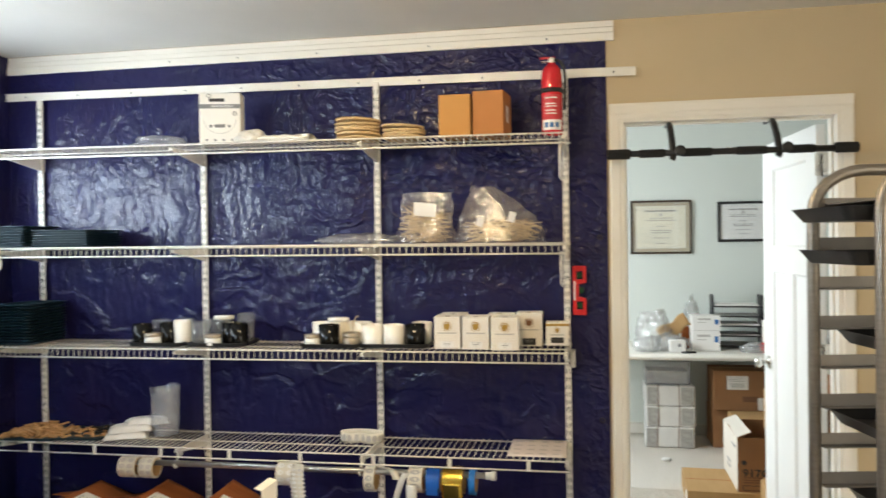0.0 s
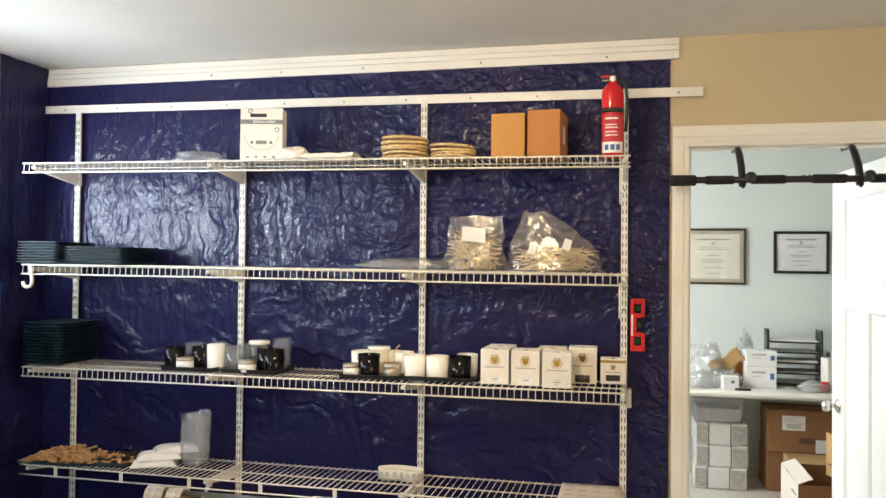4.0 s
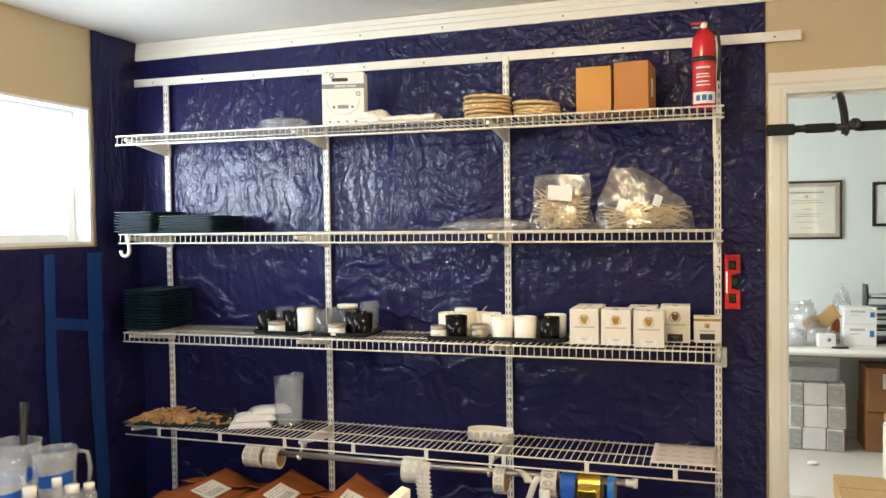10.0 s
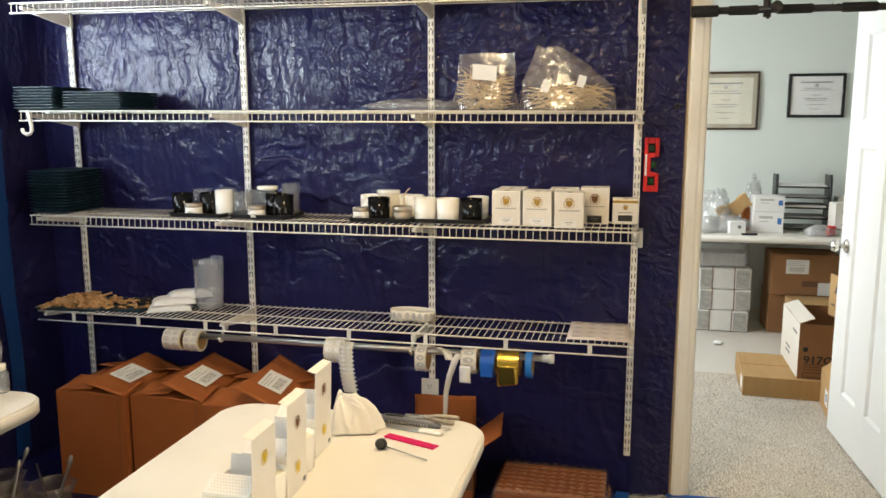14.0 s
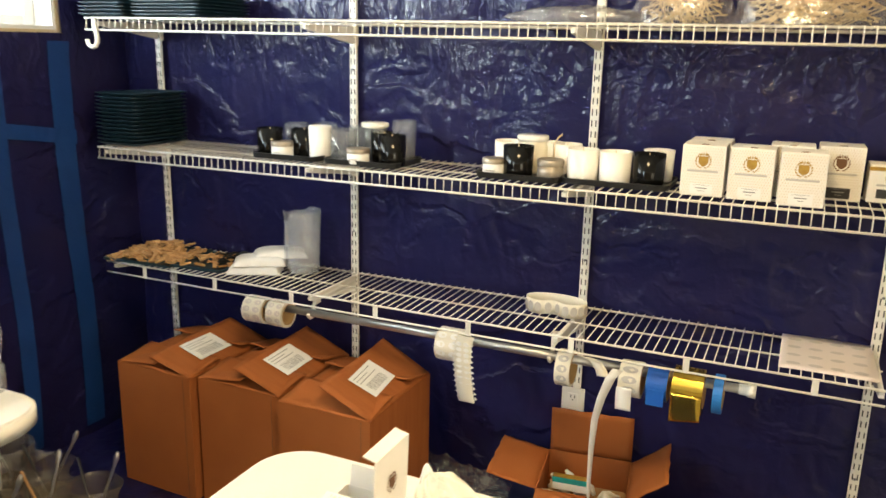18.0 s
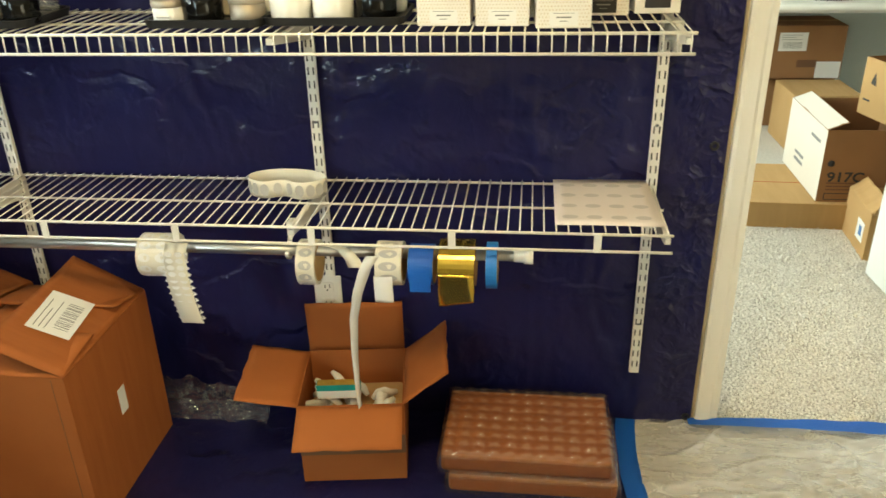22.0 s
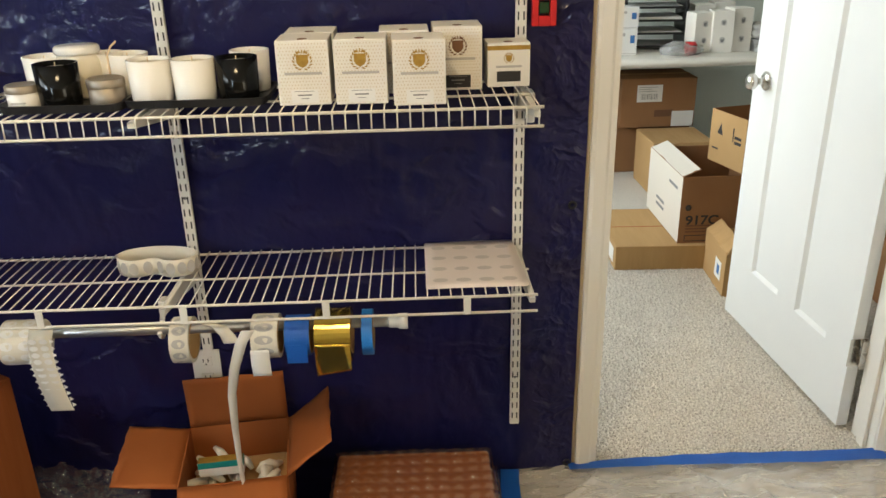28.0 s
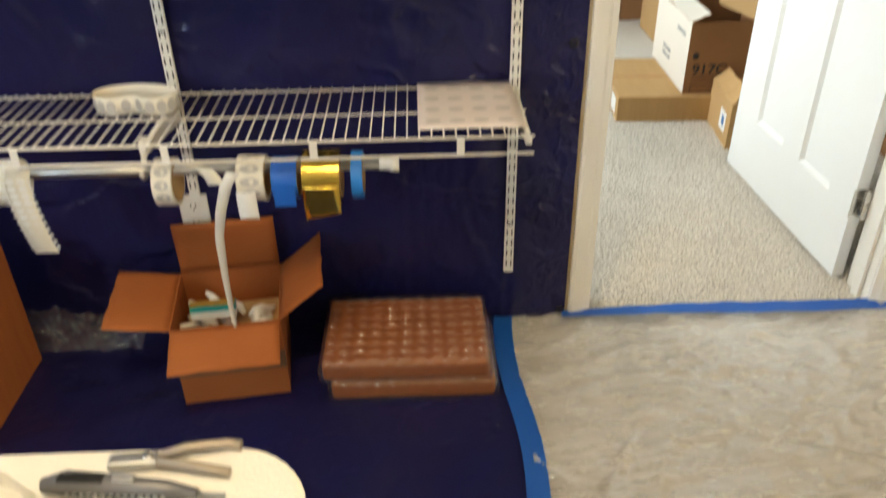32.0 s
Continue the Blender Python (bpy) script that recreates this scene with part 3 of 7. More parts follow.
part("jamb_side", box(X0 + 0.0005, 0.060, 0.0005, 0.118, 0, 2.03), M["trim"], cas)
part("jamb_side", box(0.871, X1 - 0.0005, 0.0005, 0.118, 0, 2.03), M["trim"], cas)
part("jamb_head", box(X0 + 0.0005, X1 - 0.0005, 0.0005, 0.118, 2.03, HEAD - 0.0005), M["trim"], cas)
bm = box(0.060, 0.071, 0.035, 0.072, 0, 2.02, 0.002)
box(0.860, 0.871, 0.035, 0.072, 0, 2.02, 0.002, bm=bm)
box(0.060, 0.871, 0.035, 0.072, 2.019, 2.03, 0.002, bm=bm)
part("door_stop", bm, M["trim"], cas)

HINGE = (0.866, 0.140, 0.0)
door = thing("door_1", "white three-panel door standing open into the next room", "door", HINGE, rz=3.7, kind="structure")
# the leaf lies along +y from the hinge; its panelled face looks towards -x
W, H, T = 0.80, 2.01, 0.035


def leaf():
    b = bmesh.new()
    z0 = 0.012
    ys = [(0.130, 0.322), (0.438, 0.635)]
    low, top = (0.243, 1.385), (1.505, H - 0.13)
    holes = [(ys[0], low), (ys[1], low), ((0.130, 0.635), top)]
    cuts_y = [0, 0.130, ys[0][1], ys[1][0], 0.635, W]
    cuts_z = [z0, low[0], low[1], top[0], top[1], H]
    for i in range(5):
        for j in range(5):
            cy, cz = (cuts_y[i] + cuts_y[i + 1]) / 2, (cuts_z[j] + cuts_z[j + 1]) / 2
            inside = any(a[0] < cy < a[1] and c[0] < cz < c[1] for a, c in holes)
            e = 0.012 if inside else 0.0
            box(-T + e, -e, cuts_y[i], cuts_y[i + 1], cuts_z[j], cuts_z[j + 1], bm=b)
    bmesh.ops.remove_doubles(b, verts=b.verts[:], dist=1e-5)
    for (a0, a1), (c0, c1) in holes:
        for sx in (-T, 0):
            e = 0.012 if sx < 0 else -0.012
            n = 0.011
            for p, q, r, s in (((a0, c0), (a1, c0), (a1 - n, c0 + n), (a0 + n, c0 + n)), ((a1, c0), (a1, c1), (a1 - n, c1 - n), (a1 - n, c0 + n)),
                               ((a1, c1), (a0, c1), (a0 + n, c1 - n), (a1 - n, c1 - n)), ((a0, c1), (a0, c0), (a0 + n, c0 + n), (a0 + n, c1 - n))):
                vs = [b.verts.new((sx + (e if k > 1 else 0), y, z)) for k, (y, z) in enumerate((p, q, r, s))]
                b.faces.new(vs)
    return b


part("leaf", leaf(), M["door"], door)
knob_prof = [(0, 0), (0.032, 0.0), (0.033, 0.004), (0.026, 0.009), (0.012, 0.012), (0.011, 0.030), (0.017, 0.036), (0.026, 0.045), (0.028, 0.056), (0.024, 0.066), (0.012, 0.071), (0, 0.072)]
for s, x in ((-90, -T - 0.0005), (90, 0.0005)):
    part("door_knob", lathe(knob_prof), M["nickel"], door, "satin nickel door knob", pose(x, W - 0.092, 0.93, 0, s, 0))
part("latch_plate", box(-0.026, -0.009, W - 0.001, W + 0.0015, 0.90, 0.96), M["nickel"], door)
for z in (0.22, 1.02, 1.80):
    bm = lathe([(0, 0), (0.0065, 0), (0.0065, 0.09), (0, 0.09)], 12)
    moved(bm, pose(0.002, -0.010, z))
    box(-0.040, 0.002, -0.0030, -0.0008, z, z + 0.09, bm=bm)
    box(-0.002, 0.002, -0.0100, -0.0010, z, z + 0.09, bm=bm)
    box(-0.016, 0.002, -0.0230, -0.0210, z, z + 0.09, bm=bm)
    box(-0.002, 0.002, -0.0225, -0.0100, z, z + 0.09, bm=bm)
    part("hinge", bm, M["nickel"], door, "satin nickel hinge")

# tarps on the walls and the floor, tape lines, film
def tarp_wall(u, v):
    x, z = WEST + 0.004 + u * (-0.010 - WEST - 0.004), 0.002 + v * 2.372
    return (x, -0.0050 - max(-0.003, min(0.009, fold(x, z))), z)


tarp = thing("wall_tarp", "dark blue polythene tarp pinned over the wall behind the shelves", "tarp")
part("sheet", grid(tarp_wall, 300, 220), M["tarp"], tarp)
grommet = mesh_of(lathe([(0.0055, 0), (0.011, 0.0), (0.0115, 0.0025), (0.0085, 0.004), (0.0055, 0.003)], 16), "grommet", M["black"])
for x, z in ((-0.042, 1.56), (-0.040, 0.806), (-0.024, 0.03)):
    part("grommet", grommet, None, tarp, m=pose(x, -0.0125, z, 90, 0, 0))


def tarp_side(u, v):
    y, z = -4.4 + u * 4.395, 0.002 + v * 1.495
    return (WEST + 0.0095 + fold(y * 1.1 - 4, z, 1.0) + 0.004 * math.sin(y * 14 + 3 * z), y, z)


side = thing("side_tarp", "dark blue polythene tarp taped over the window wall", "tarp")
part("sheet", grid(tarp_side, 190, 90), M["tarp"], side)


def tarp_strip(u, v):
    y, z = -0.302 + u * 0.297, 1.485 + v * (CEIL - 1.487)
    return (WEST + 0.012 + fold(y * 1.3 - 7, z, 0.9) + 0.003 * math.sin(y * 40), y, z)


part("strip", grid(tarp_strip, 40, 80), M["tarp"], side)
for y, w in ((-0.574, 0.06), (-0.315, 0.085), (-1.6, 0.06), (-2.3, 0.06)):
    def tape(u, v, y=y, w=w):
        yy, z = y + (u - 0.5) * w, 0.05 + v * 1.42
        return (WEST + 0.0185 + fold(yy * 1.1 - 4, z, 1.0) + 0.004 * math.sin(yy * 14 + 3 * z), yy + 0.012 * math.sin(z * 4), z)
    part("tape", grid(tape, 6, 60), M["tape_side"], side, "dark blue tape over a seam")


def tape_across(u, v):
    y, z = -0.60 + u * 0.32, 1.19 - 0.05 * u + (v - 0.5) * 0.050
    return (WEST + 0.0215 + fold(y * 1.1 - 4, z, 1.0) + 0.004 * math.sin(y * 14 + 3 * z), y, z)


part("tape", grid(tape_across, 30, 4), M["tape_side"], side, "dark blue tape over a seam")


def tarp_floor(u, v):
    x, y = WEST + 0.003 + u * (-0.175 - WEST), SOUTH + 0.3 + v * (-0.004 - SOUTH - 0.3)
    h = 0.006 + 0.004 * noise.noise(Vector((x * 4, y * 4, 0))) + 0.003 * noise.noise(Vector((x * 13, y * 11, 5))) + 0.004 * max(0, noise.noise(Vector((x * 7 - y * 3, y * 7 + x * 2, 9))))
    return (x + 0.008 * math.sin(y * 5) * u, y, max(h, 0.0025))


single("floor_tarp", grid(tarp_floor, 160, 260), M["tarp"], "dark blue polythene tarp spread over the carpet", "tarp")


def edge_tape(u, v):
    y = SOUTH + 0.5 + v * (-0.02 - SOUTH - 0.5)
    x = -0.185 + 0.012 * math.sin(y * 9) + (0.03 * max(0, -y - 0.35) if y > -0.8 else 0.0135) + (u - 0.5) * 0.052
    return (x, y, 0.0195 + 0.003 * noise.noise(Vector((x * 20, y * 12, 2))))


single("tarp_edge_tape", grid(edge_tape, 5, 200), M["tape_blue"], "blue masking tape along the edge of the floor tarp", "tape")


def sill_tape(u, v):
    x = -0.02 + u * 1.9
    return (x, -0.026 + 0.006 * math.sin(x * 6) + 0.010 * min(x, 1) + (v - 0.5) * (0.030 + 0.020 * min(1, max(0, x) * 2.2)), 0.026 + 0.003 * noise.noise(Vector((x * 14, v, 2))))


single("threshold_tape", grid(sill_tape, 120, 4), M["tape_blue"], "blue masking tape across the doorway threshold", "tape")


def film(u, v):
    x, y = -0.17 + u * 2.4, -4.4 + v * 4.39
    w = noise.noise(Vector((x * 2, y * 2, 7)))
    h = 0.004 + 0.004 * abs(noise.noise(Vector((x * 3 + 2 * w, y * 8, 0)))) + 0.004 * abs(noise.noise(Vector((x * 10, y * 22, 4))))
    h += 0.012 * max(0, 1 - 9 * abs(noise.noise(Vector((x * 1.6 + w, y * 5 + 2.0 * x + w, 11))))) + 0.010 * max(0, 1 - 7 * abs(noise.noise(Vector((x * 3.4 - y, y * 8 + 2 * w, 3)))))
    h += 0.006 * min(1, max(0, -10 * y - 0.7)) * min(1, max(0, 10 * x + 1)) * max(0, 1 - 8 * abs(noise.noise(Vector((x * 7 + 3 * w, y * 15 - 4 * x, 21)))))
    return (x, y, h)


single("floor_film", grid(film, 360, 420), M["film_floor"], "clear wrinkled protective film laid over the carpet", "plastic film")


# the white board along the ceiling and the hang rail
board = thing("ceiling_board", "cream white moulded board fixed along the top of the wall", "moulding", (0, 0, 0), kind="structure")
prof = [(0.0, 2.366), (-0.018, 2.366), (-0.019, 2.372), (-0.019, 2.396), (-0.015, 2.402), (-0.015, 2.420), (-0.011, 2.424), (-0.011, 2.447), (0.0, 2.447)]
bm = bmesh.new()
rows = [[bm.verts.new((x, -0.0005 + y, z)) for y, z in prof] for x in (WEST + 0.014, 0.022)]
for k in range(len(prof)):
    j = (k + 1) % len(prof)
    bm.faces.new((rows[0][k], rows[0][j], rows[1][j], rows[1][k]))
bm.faces.new(rows[0])
bm.faces.new(rows[1][::-1])
bmesh.ops.recalc_face_normals(bm, faces=bm.faces[:])
part("moulded_board", bm, M["trim"], board)
screw = mesh_of(lathe([(0, 0.002), (0.003, 0.0018), (0.0042, 0)], 10), "screw", M["leg_grey"])
for x in (-1.95, -1.62, -1.25, -0.75, -0.25):
    part("screw", screw, None, board, m=pose(x, -0.0195, 2.384, 90, 0, 0))
rail = thing("hang_rail", "white steel hang rail screwed across the top of the wall", "rail", (0.109, 0, 2.2335), ry=0.47)
rail.matrix_basis = rail.matrix_basis @ pose(-0.109, 0, -2.2335)
bm = box(-2.786, 0.109, -0.0285, -0.0215, 2.216, 2.251, 0.0015)
box(-2.786, 0.109, -0.0305, -0.0285, 2.2465, 2.251, bm=bm)
box(-2.786, 0.109, -0.0305, -0.0285, 2.216, 2.2205, bm=bm)
part("track", bm, M["steel_white"], rail)
for k in range(11):
    part("screw", screw, None, rail, m=pose(-2.68 + k * 0.27, -0.0288, 2.232, 90, 0, 0))

# ---------------- wire shelving ----------------
STD = (-2.608, -1.787, -0.981, -0.178)


def standard(x):
    th = thing("shelf_standard", "white slotted twin-track shelf standard on the wall", "shelf standard", (x, 0, 0), group="shelf standards")
    z0, z1 = (0.442 if x == STD[2] else 0.180), 2.240
    bm = box(-0.0125, 0.0125, -0.0335, -0.0225, z0, z1, 0.0012, 1)
    part("upright", bm, M["steel_white"], th)
    slots = bmesh.new()
    n = int((z1 - z0 - 0.03) / 0.032)
    for k in range(n):
        for sx in (-0.0062, 0.0062):
            zz = z0 + 0.02 + k * 0.032
            box(sx - 0.0017, sx + 0.0017, -0.0341, -0.0330, zz, zz + 0.018, bm=slots)
    tagged(part("slot_strip", slots, M["slot"], th), kind="stuff")
    for z in (0.33, 0.86, 1.40, 1.86):
        part("screw", screw, None, th, m=pose(0, -0.0336, z, 90, 0, 0))
    return th


for x in STD:
    standard(x)

SX0, SX1, YF, YB = -2.638, -0.168, -0.318, -0.0195
DECKS = (1.956, 1.538, 1.122, 0.711)
# the upper two decks hang a little crooked: (left end, right end, rise towards the left end)
SPAN = ((-2.652, -0.157, 0.017), (-2.648, -0.162, 0.009), (-2.638, -0.166, -0.003), (-2.638, -0.168, 0.0))


def rise(k, x):
    """How much deck k lies above its mean height at x."""
    x0, x1, up = SPAN[k]
    return up * (x1 - x) / (x1 - x0)


def bracket(shelf, x, z):
    """A twin-track bracket under the deck, tapering to the front."""
    b = prism([(YB + 0.012, z - 0.010), (YB + 0.012, z - 0.068), (YB - 0.03, z - 0.062), (YF + 0.03, z - 0.026), (YF + 0.006, z - 0.022), (YF + 0.006, z - 0.010)], -0.0062, 0.0062)
    # outline is in (y, z): turn it upright
    moved(b, Matrix(((0, 0, 1, x), (1, 0, 0, 0), (0, 1, 0, 0), (0, 0, 0, 1))))
    part("bracket", b, M["steel_white"], shelf)


def wire_shelf(k):
    z, closet = DECKS[k], k == 3
    x0, x1, up = SPAN[k]
    sh = thing("wire_shelf", "white coated wire shelf with a " + ("hanging-rod lip" if closet else "ladder lip"), "shelf", group="wire shelves")
    lip = 0.038

    def along(name, y, dz, r):
        part(name, tube([(x0, y, z + up + dz), (x1, y, z + dz)], r), M["steel_white"], sh)
    along("front_rail", YF, 0, 0.0033)
    along("lip_rail", YF - 0.002, -lip, 0.0033)
    along("back_rail", YB, -0.004, 0.0033)
    along("middle_rail", (YF + YB) / 2, -0.0055, 0.0028)
    if closet:
        wire = mesh_of(tube([(0, YB, 0), (0, YF, 0)], 0.0016, 6), "wire", M["steel_white"])
    else:
        wire = mesh_of(tube([(0, YB, 0), (0, YF + 0.004, 0), (0, YF - 0.003, -0.003), (0, YF - 0.005, -lip)], 0.0016, 6), "wire", M["steel_white"])
    n = 97
    for q in range(n):
        x = x0 + 0.010 + q * (x1 - x0 - 0.02) / (n - 1)
        part("wire", wire, None, sh, m=pose(x, 0, z + rise(k, x) + 0.003))
    if closet:
        for q in range(8):
            x = -0.322 - q * 0.3055
            part("lip_strut", box(x - 0.008, x + 0.008, YF - 0.0065, YF - 0.003, z - lip - 0.002, z + 0.003, 0.001, 1), M["steel_white"], sh)
    for x in STD:
        bracket(sh, x, z + rise(k, x))
    return sh


for k in range(4):
    wire_shelf(k)
# the hook on the lip and the clips at the shelf ends
for z, x in ((1.538, -2.60),):
    z += 0.009
    hk = tube([(x, YF - 0.007, z), (x + 0.006, YF - 0.010, z - 0.03), (x + 0.016, YF - 0.014, z - 0.058), (x + 0.018, YF - 0.016, z - 0.076), (x + 0.010, YF - 0.017, z - 0.090), (x - 0.006, YF - 0.017, z - 0.094), (x - 0.022, YF - 0.017, z - 0.086), (x - 0.026, YF - 0.017, z - 0.070)], 0.0075, 8)
    single("plastic_hook", hk, M["steel_white"], "white plastic hook hung on the shelf lip", "hook")
for z, l in ((1.956, 0.17), (1.538, 0.155)):
    b = tube([(-0.186, YF + 0.004, z - 0.03), (-0.186, YF + 0.004, z - l), (-0.186, YF + 0.012, z - l - 0.008), (-0.186, YF + 0.02, z - l)], 0.0022, 6)
    tube([(-0.192, YF + 0.004, z - 0.03), (-0.192, YF + 0.004, z - l)], 0.0022, 6, bm=b)
    single("support_clip", b, M["steel_white"], "white wire support clip hanging from the shelf end", "shelf clip")
single("end_cap", box(-0.1655, -0.148, -0.075, -0.02, 1.03, 1.10, 0.004), M["steel_white"], "white plastic bracket cap beside the shelf standard", "end cap")

# ---------------- the rod with its rolls ----------------
RY, RZ = -0.268, 0.636
rod = thing("closet_rod", "galvanised steel closet rod with white end cap under the shelf", "rod")
part("rod_tube", tube([(-2.06, RY, RZ - 0.004), (-0.470, RY, RZ - 0.004)], 0.0125, 16), M["steel"], rod)
part("rod_end", moved(lathe([(0, 0), (0.018, 0), (0.018, 0.020), (0.0145, 0.021), (0.0145, 0.042), (0, 0.042)], 20), pose(-0.454, RY, RZ - 0.004, 0, -90, 0)), M["steel_white"], rod, "white plastic rod end cap")
for x in (-1.812, -1.004):
    b = box(x - 0.007, x + 0.007, RY + 0.02, RY + 0.05, RZ + 0.018, 0.690, 0.002)
    arc = [(x, RY + 0.017 * math.cos(a), RZ - 0.004 + 0.017 * math.sin(a)) for a in [radians(60 - 24 * k) for k in range(11)]]
    tube(arc, 0.0055, 8, bm=b)
    tube([(x, RY + 0.012, RZ + 0.012), (x, RY + 0.035, RZ + 0.03)], 0.006, 8, bm=b)
    part("rod_bracket", b, M["steel_white"], rod, "white rod support hook")


def ring_roll(name, x0, x1, r_out, r_in, side, core, label, category, sag=None):
    """A roll hanging on the rod: its hole rests on the rod, its band and its core are parts."""
    zc = RZ - 0.004 + 0.0125 - r_in - 0.001
    th = thing(name, label, category, (x0, RY, zc), group="rolls on the rod")
    w = x1 - x0
    b = lathe([(r_in + 0.004, 0.0), (r_out, 0.0), (r_out, w), (r_in + 0.004, w), (r_in + 0.004, 0.0)], 36)
    for f in b.faces:
        f.smooth = False
    part("band", moved(b, pose(0, 0, 0, 0, 90, 0)), M[side], th)
    b = lathe([(r_in, -0.001), (r_in + 0.0038, -0.001), (r_in + 0.0038, w + 0.001), (r_in, w + 0.001), (r_in, -0.001)], 36)
    part("core", moved(b, pose(0, 0, 0, 0, 90, 0)), M[core], th, "brown card core")
    return th, zc


def stickers(th, w, r, ink, rows=1):
    """Oval label print round a roll."""
    n = 11
    bm = bmesh.new()
    for k in range(n):
        a = 2 * math.pi * k / n
        for q in range(rows):
            cx = w * (q + 0.5) / rows
            vs = []
            for j in range(14):
                t = 2 * math.pi * j / 14
                da = 0.36 * math.sin(t) * 2 * math.pi / n
                vs.append(bm.verts.new((cx + 0.36 * w / rows * math.cos(t), (r + 0.0006) * math.cos(a + da), (r + 0.0006) * math.sin(a + da))))
            bm.faces.new(vs)
    bmesh.ops.recalc_face_normals(bm, faces=bm.faces[:])
    tagged(part("sticker_print", bm, M[ink], th), kind="stuff")


for x0, x1 in ((-2.058, -1.982), (-1.962, -1.900)):
    th, _ = ring_roll("label_roll", x0, x1, 0.045, 0.032, "backing", "kraft_light", "roll of round white labels on brown core", "label roll")
    stickers(th, x1 - x0, 0.045, "blush_ink", 2)
th, zc = ring_roll("label_roll", -1.348, -1.268, 0.050, 0.032, "backing", "paper", "roll of round clear-backed labels hanging on the rod", "label roll")
stickers(th, 0.080, 0.050, "paper", 2)


def strip(points, w, name, material, parent, n=40, twist=0.0, label="", taper=0.0):
    """A hanging paper band along points, w wide along x."""
    pts = [Vector(p) for p in points]

    def fn(u, v):
        s = u * (len(pts) - 1)
        k = min(int(s), len(pts) - 2)
        p = pts[k].lerp(pts[k + 1], s - k)
        a = twist * u
        return p + (1 - taper * u) * Vector(((v - 0.5) * w * math.cos(a), (v - 0.5) * w * math.sin(a), 0))
    return part(name, grid(fn, n, 2, 0.0006), material, parent, label)


tail_x = 0.094
tail = strip([(tail_x, -0.030, 0.045), (tail_x, -0.050, 0.020), (tail_x, -0.054, -0.03), (tail_x + 0.003, -0.050, -0.08), (tail_x + 0.008, -0.046, -0.125), (tail_x + 0.012, -0.040, -0.158)], 0.052, "label_tail", M["backing"], th, label="loose tail of labels with torn edges")
bm = bmesh.new()
for k in range(11):
    z = 0.028 - 0.017 * k
    cx, cy = tail_x + 0.012 * (k / 10) ** 2, -0.0545 + 0.014 * (k / 10) ** 2
    for q in (-0.012, 0.012):
        bm.faces.new([bm.verts.new((cx + q + 0.0095 * math.cos(t), cy - 0.001, z + 0.0066 * math.sin(t))) for t in [2 * math.pi * j / 10 for j in range(10)]])
    for sgn in (-1, 1):
        bm.faces.new([bm.verts.new(p) for p in ((cx + sgn * 0.025, cy, z + 0.006), (cx + sgn * 0.034, cy, z - 0.001), (cx + sgn * 0.025, cy, z - 0.006))])
bmesh.ops.recalc_face_normals(bm, faces=bm.faces[:])
tagged(part("sticker_print", bm, M["paper"], th), kind="stuff")
th, zc = ring_roll("label_roll", -0.978, -0.936, 0.052, 0.040, "backing", "kraft_light", "narrow roll of labels with a loose curled end", "label roll")
stickers(th, 0.042, 0.052, "ink_pale")
strip([(0.062, -0.02, 0.05), (0.085, -0.03, 0.055), (0.112, -0.038, 0.05), (0.13, -0.045, 0.03), (0.137, -0.048, 0.012)], 0.034, "label_tail", M["backing"], th, 20)
th, zc = ring_roll("label_roll", -0.800, -0.742, 0.050, 0.037, "backing", "kraft_light", "roll of labels trailing a long backing strip into the open box", "label roll")
stickers(th, 0.058, 0.050, "ink_pale")
strip([(0.018, -0.050, -0.01), (0.018, -0.051, -0.04), (0.019, -0.05, -0.075)], 0.042, "label_end", M["paper"], th, 8)
strip([(-0.004, -0.040, 0.035), (-0.02, -0.052, 0.01), (-0.04, -0.055, -0.05), (-0.055, -0.050, -0.12), (-0.060, -0.045, -0.22), (-0.060, -0.045, -0.33), (-0.056, -0.045, -0.40)], 0.030, "backing_strip", M["wrap_white"], th, 40, 1.25, "long white backing strip", 0.6)
th, _ = ring_roll("tape_roll", -0.727, -0.672, 0.046, 0.038, "tape_blue", "kraft_light", "roll of dark blue tape hanging on the rod", "tape roll")
part("tape_end", box(0.004, 0.05, -0.049, -0.0475, -0.045, 0.0), M["tape_blue"], th)
th, _ = ring_roll("tape_roll", -0.659, -0.580, 0.062, 0.040, "gold_tape", "kraft_light", "wide roll of shiny gold tape hanging on the rod", "tape roll")
part("tape_end", grid(lambda u, v: (v * 0.078, -0.0632 + 0.012 * u * u, 0.008 - u * 0.085 + 0.012 * v * u), 12, 4, 0.0012), M["gold_tape"], th, "loose end of gold tape")
th, _ = ring_roll("tape_roll", -0.556, -0.532, 0.052, 0.036, "tape_light", "kraft_light", "narrow roll of bright blue tape hanging on the rod", "tape roll")

outlet = thing("wall_outlet", "white duplex wall socket plate under the shelf", "socket", (-0.994, -0.013, 0.378))
part("plate", box(-0.037, 0.037, -0.006, 0.0, -0.058, 0.058, 0.0025), M["steel_white"], outlet)
for dz in (-0.025, 0.025):
    b = box(-0.016, 0.016, -0.0085, -0.0055, dz - 0.014, dz + 0.014, 0.002)
    sock = part("socket_face", b, M["steel_white"], outlet)
    b = box(-0.0075, -0.0050, -0.0092, -0.008, dz - 0.002, dz + 0.008)
    box(0.0050, 0.0075, -0.0092, -0.008, dz - 0.002, dz + 0.008, bm=b)
    box(-0.002, 0.002, -0.0092, -0.008, dz - 0.010, dz - 0.006, bm=b)
    part("socket_holes", b, M["slot"], sock)

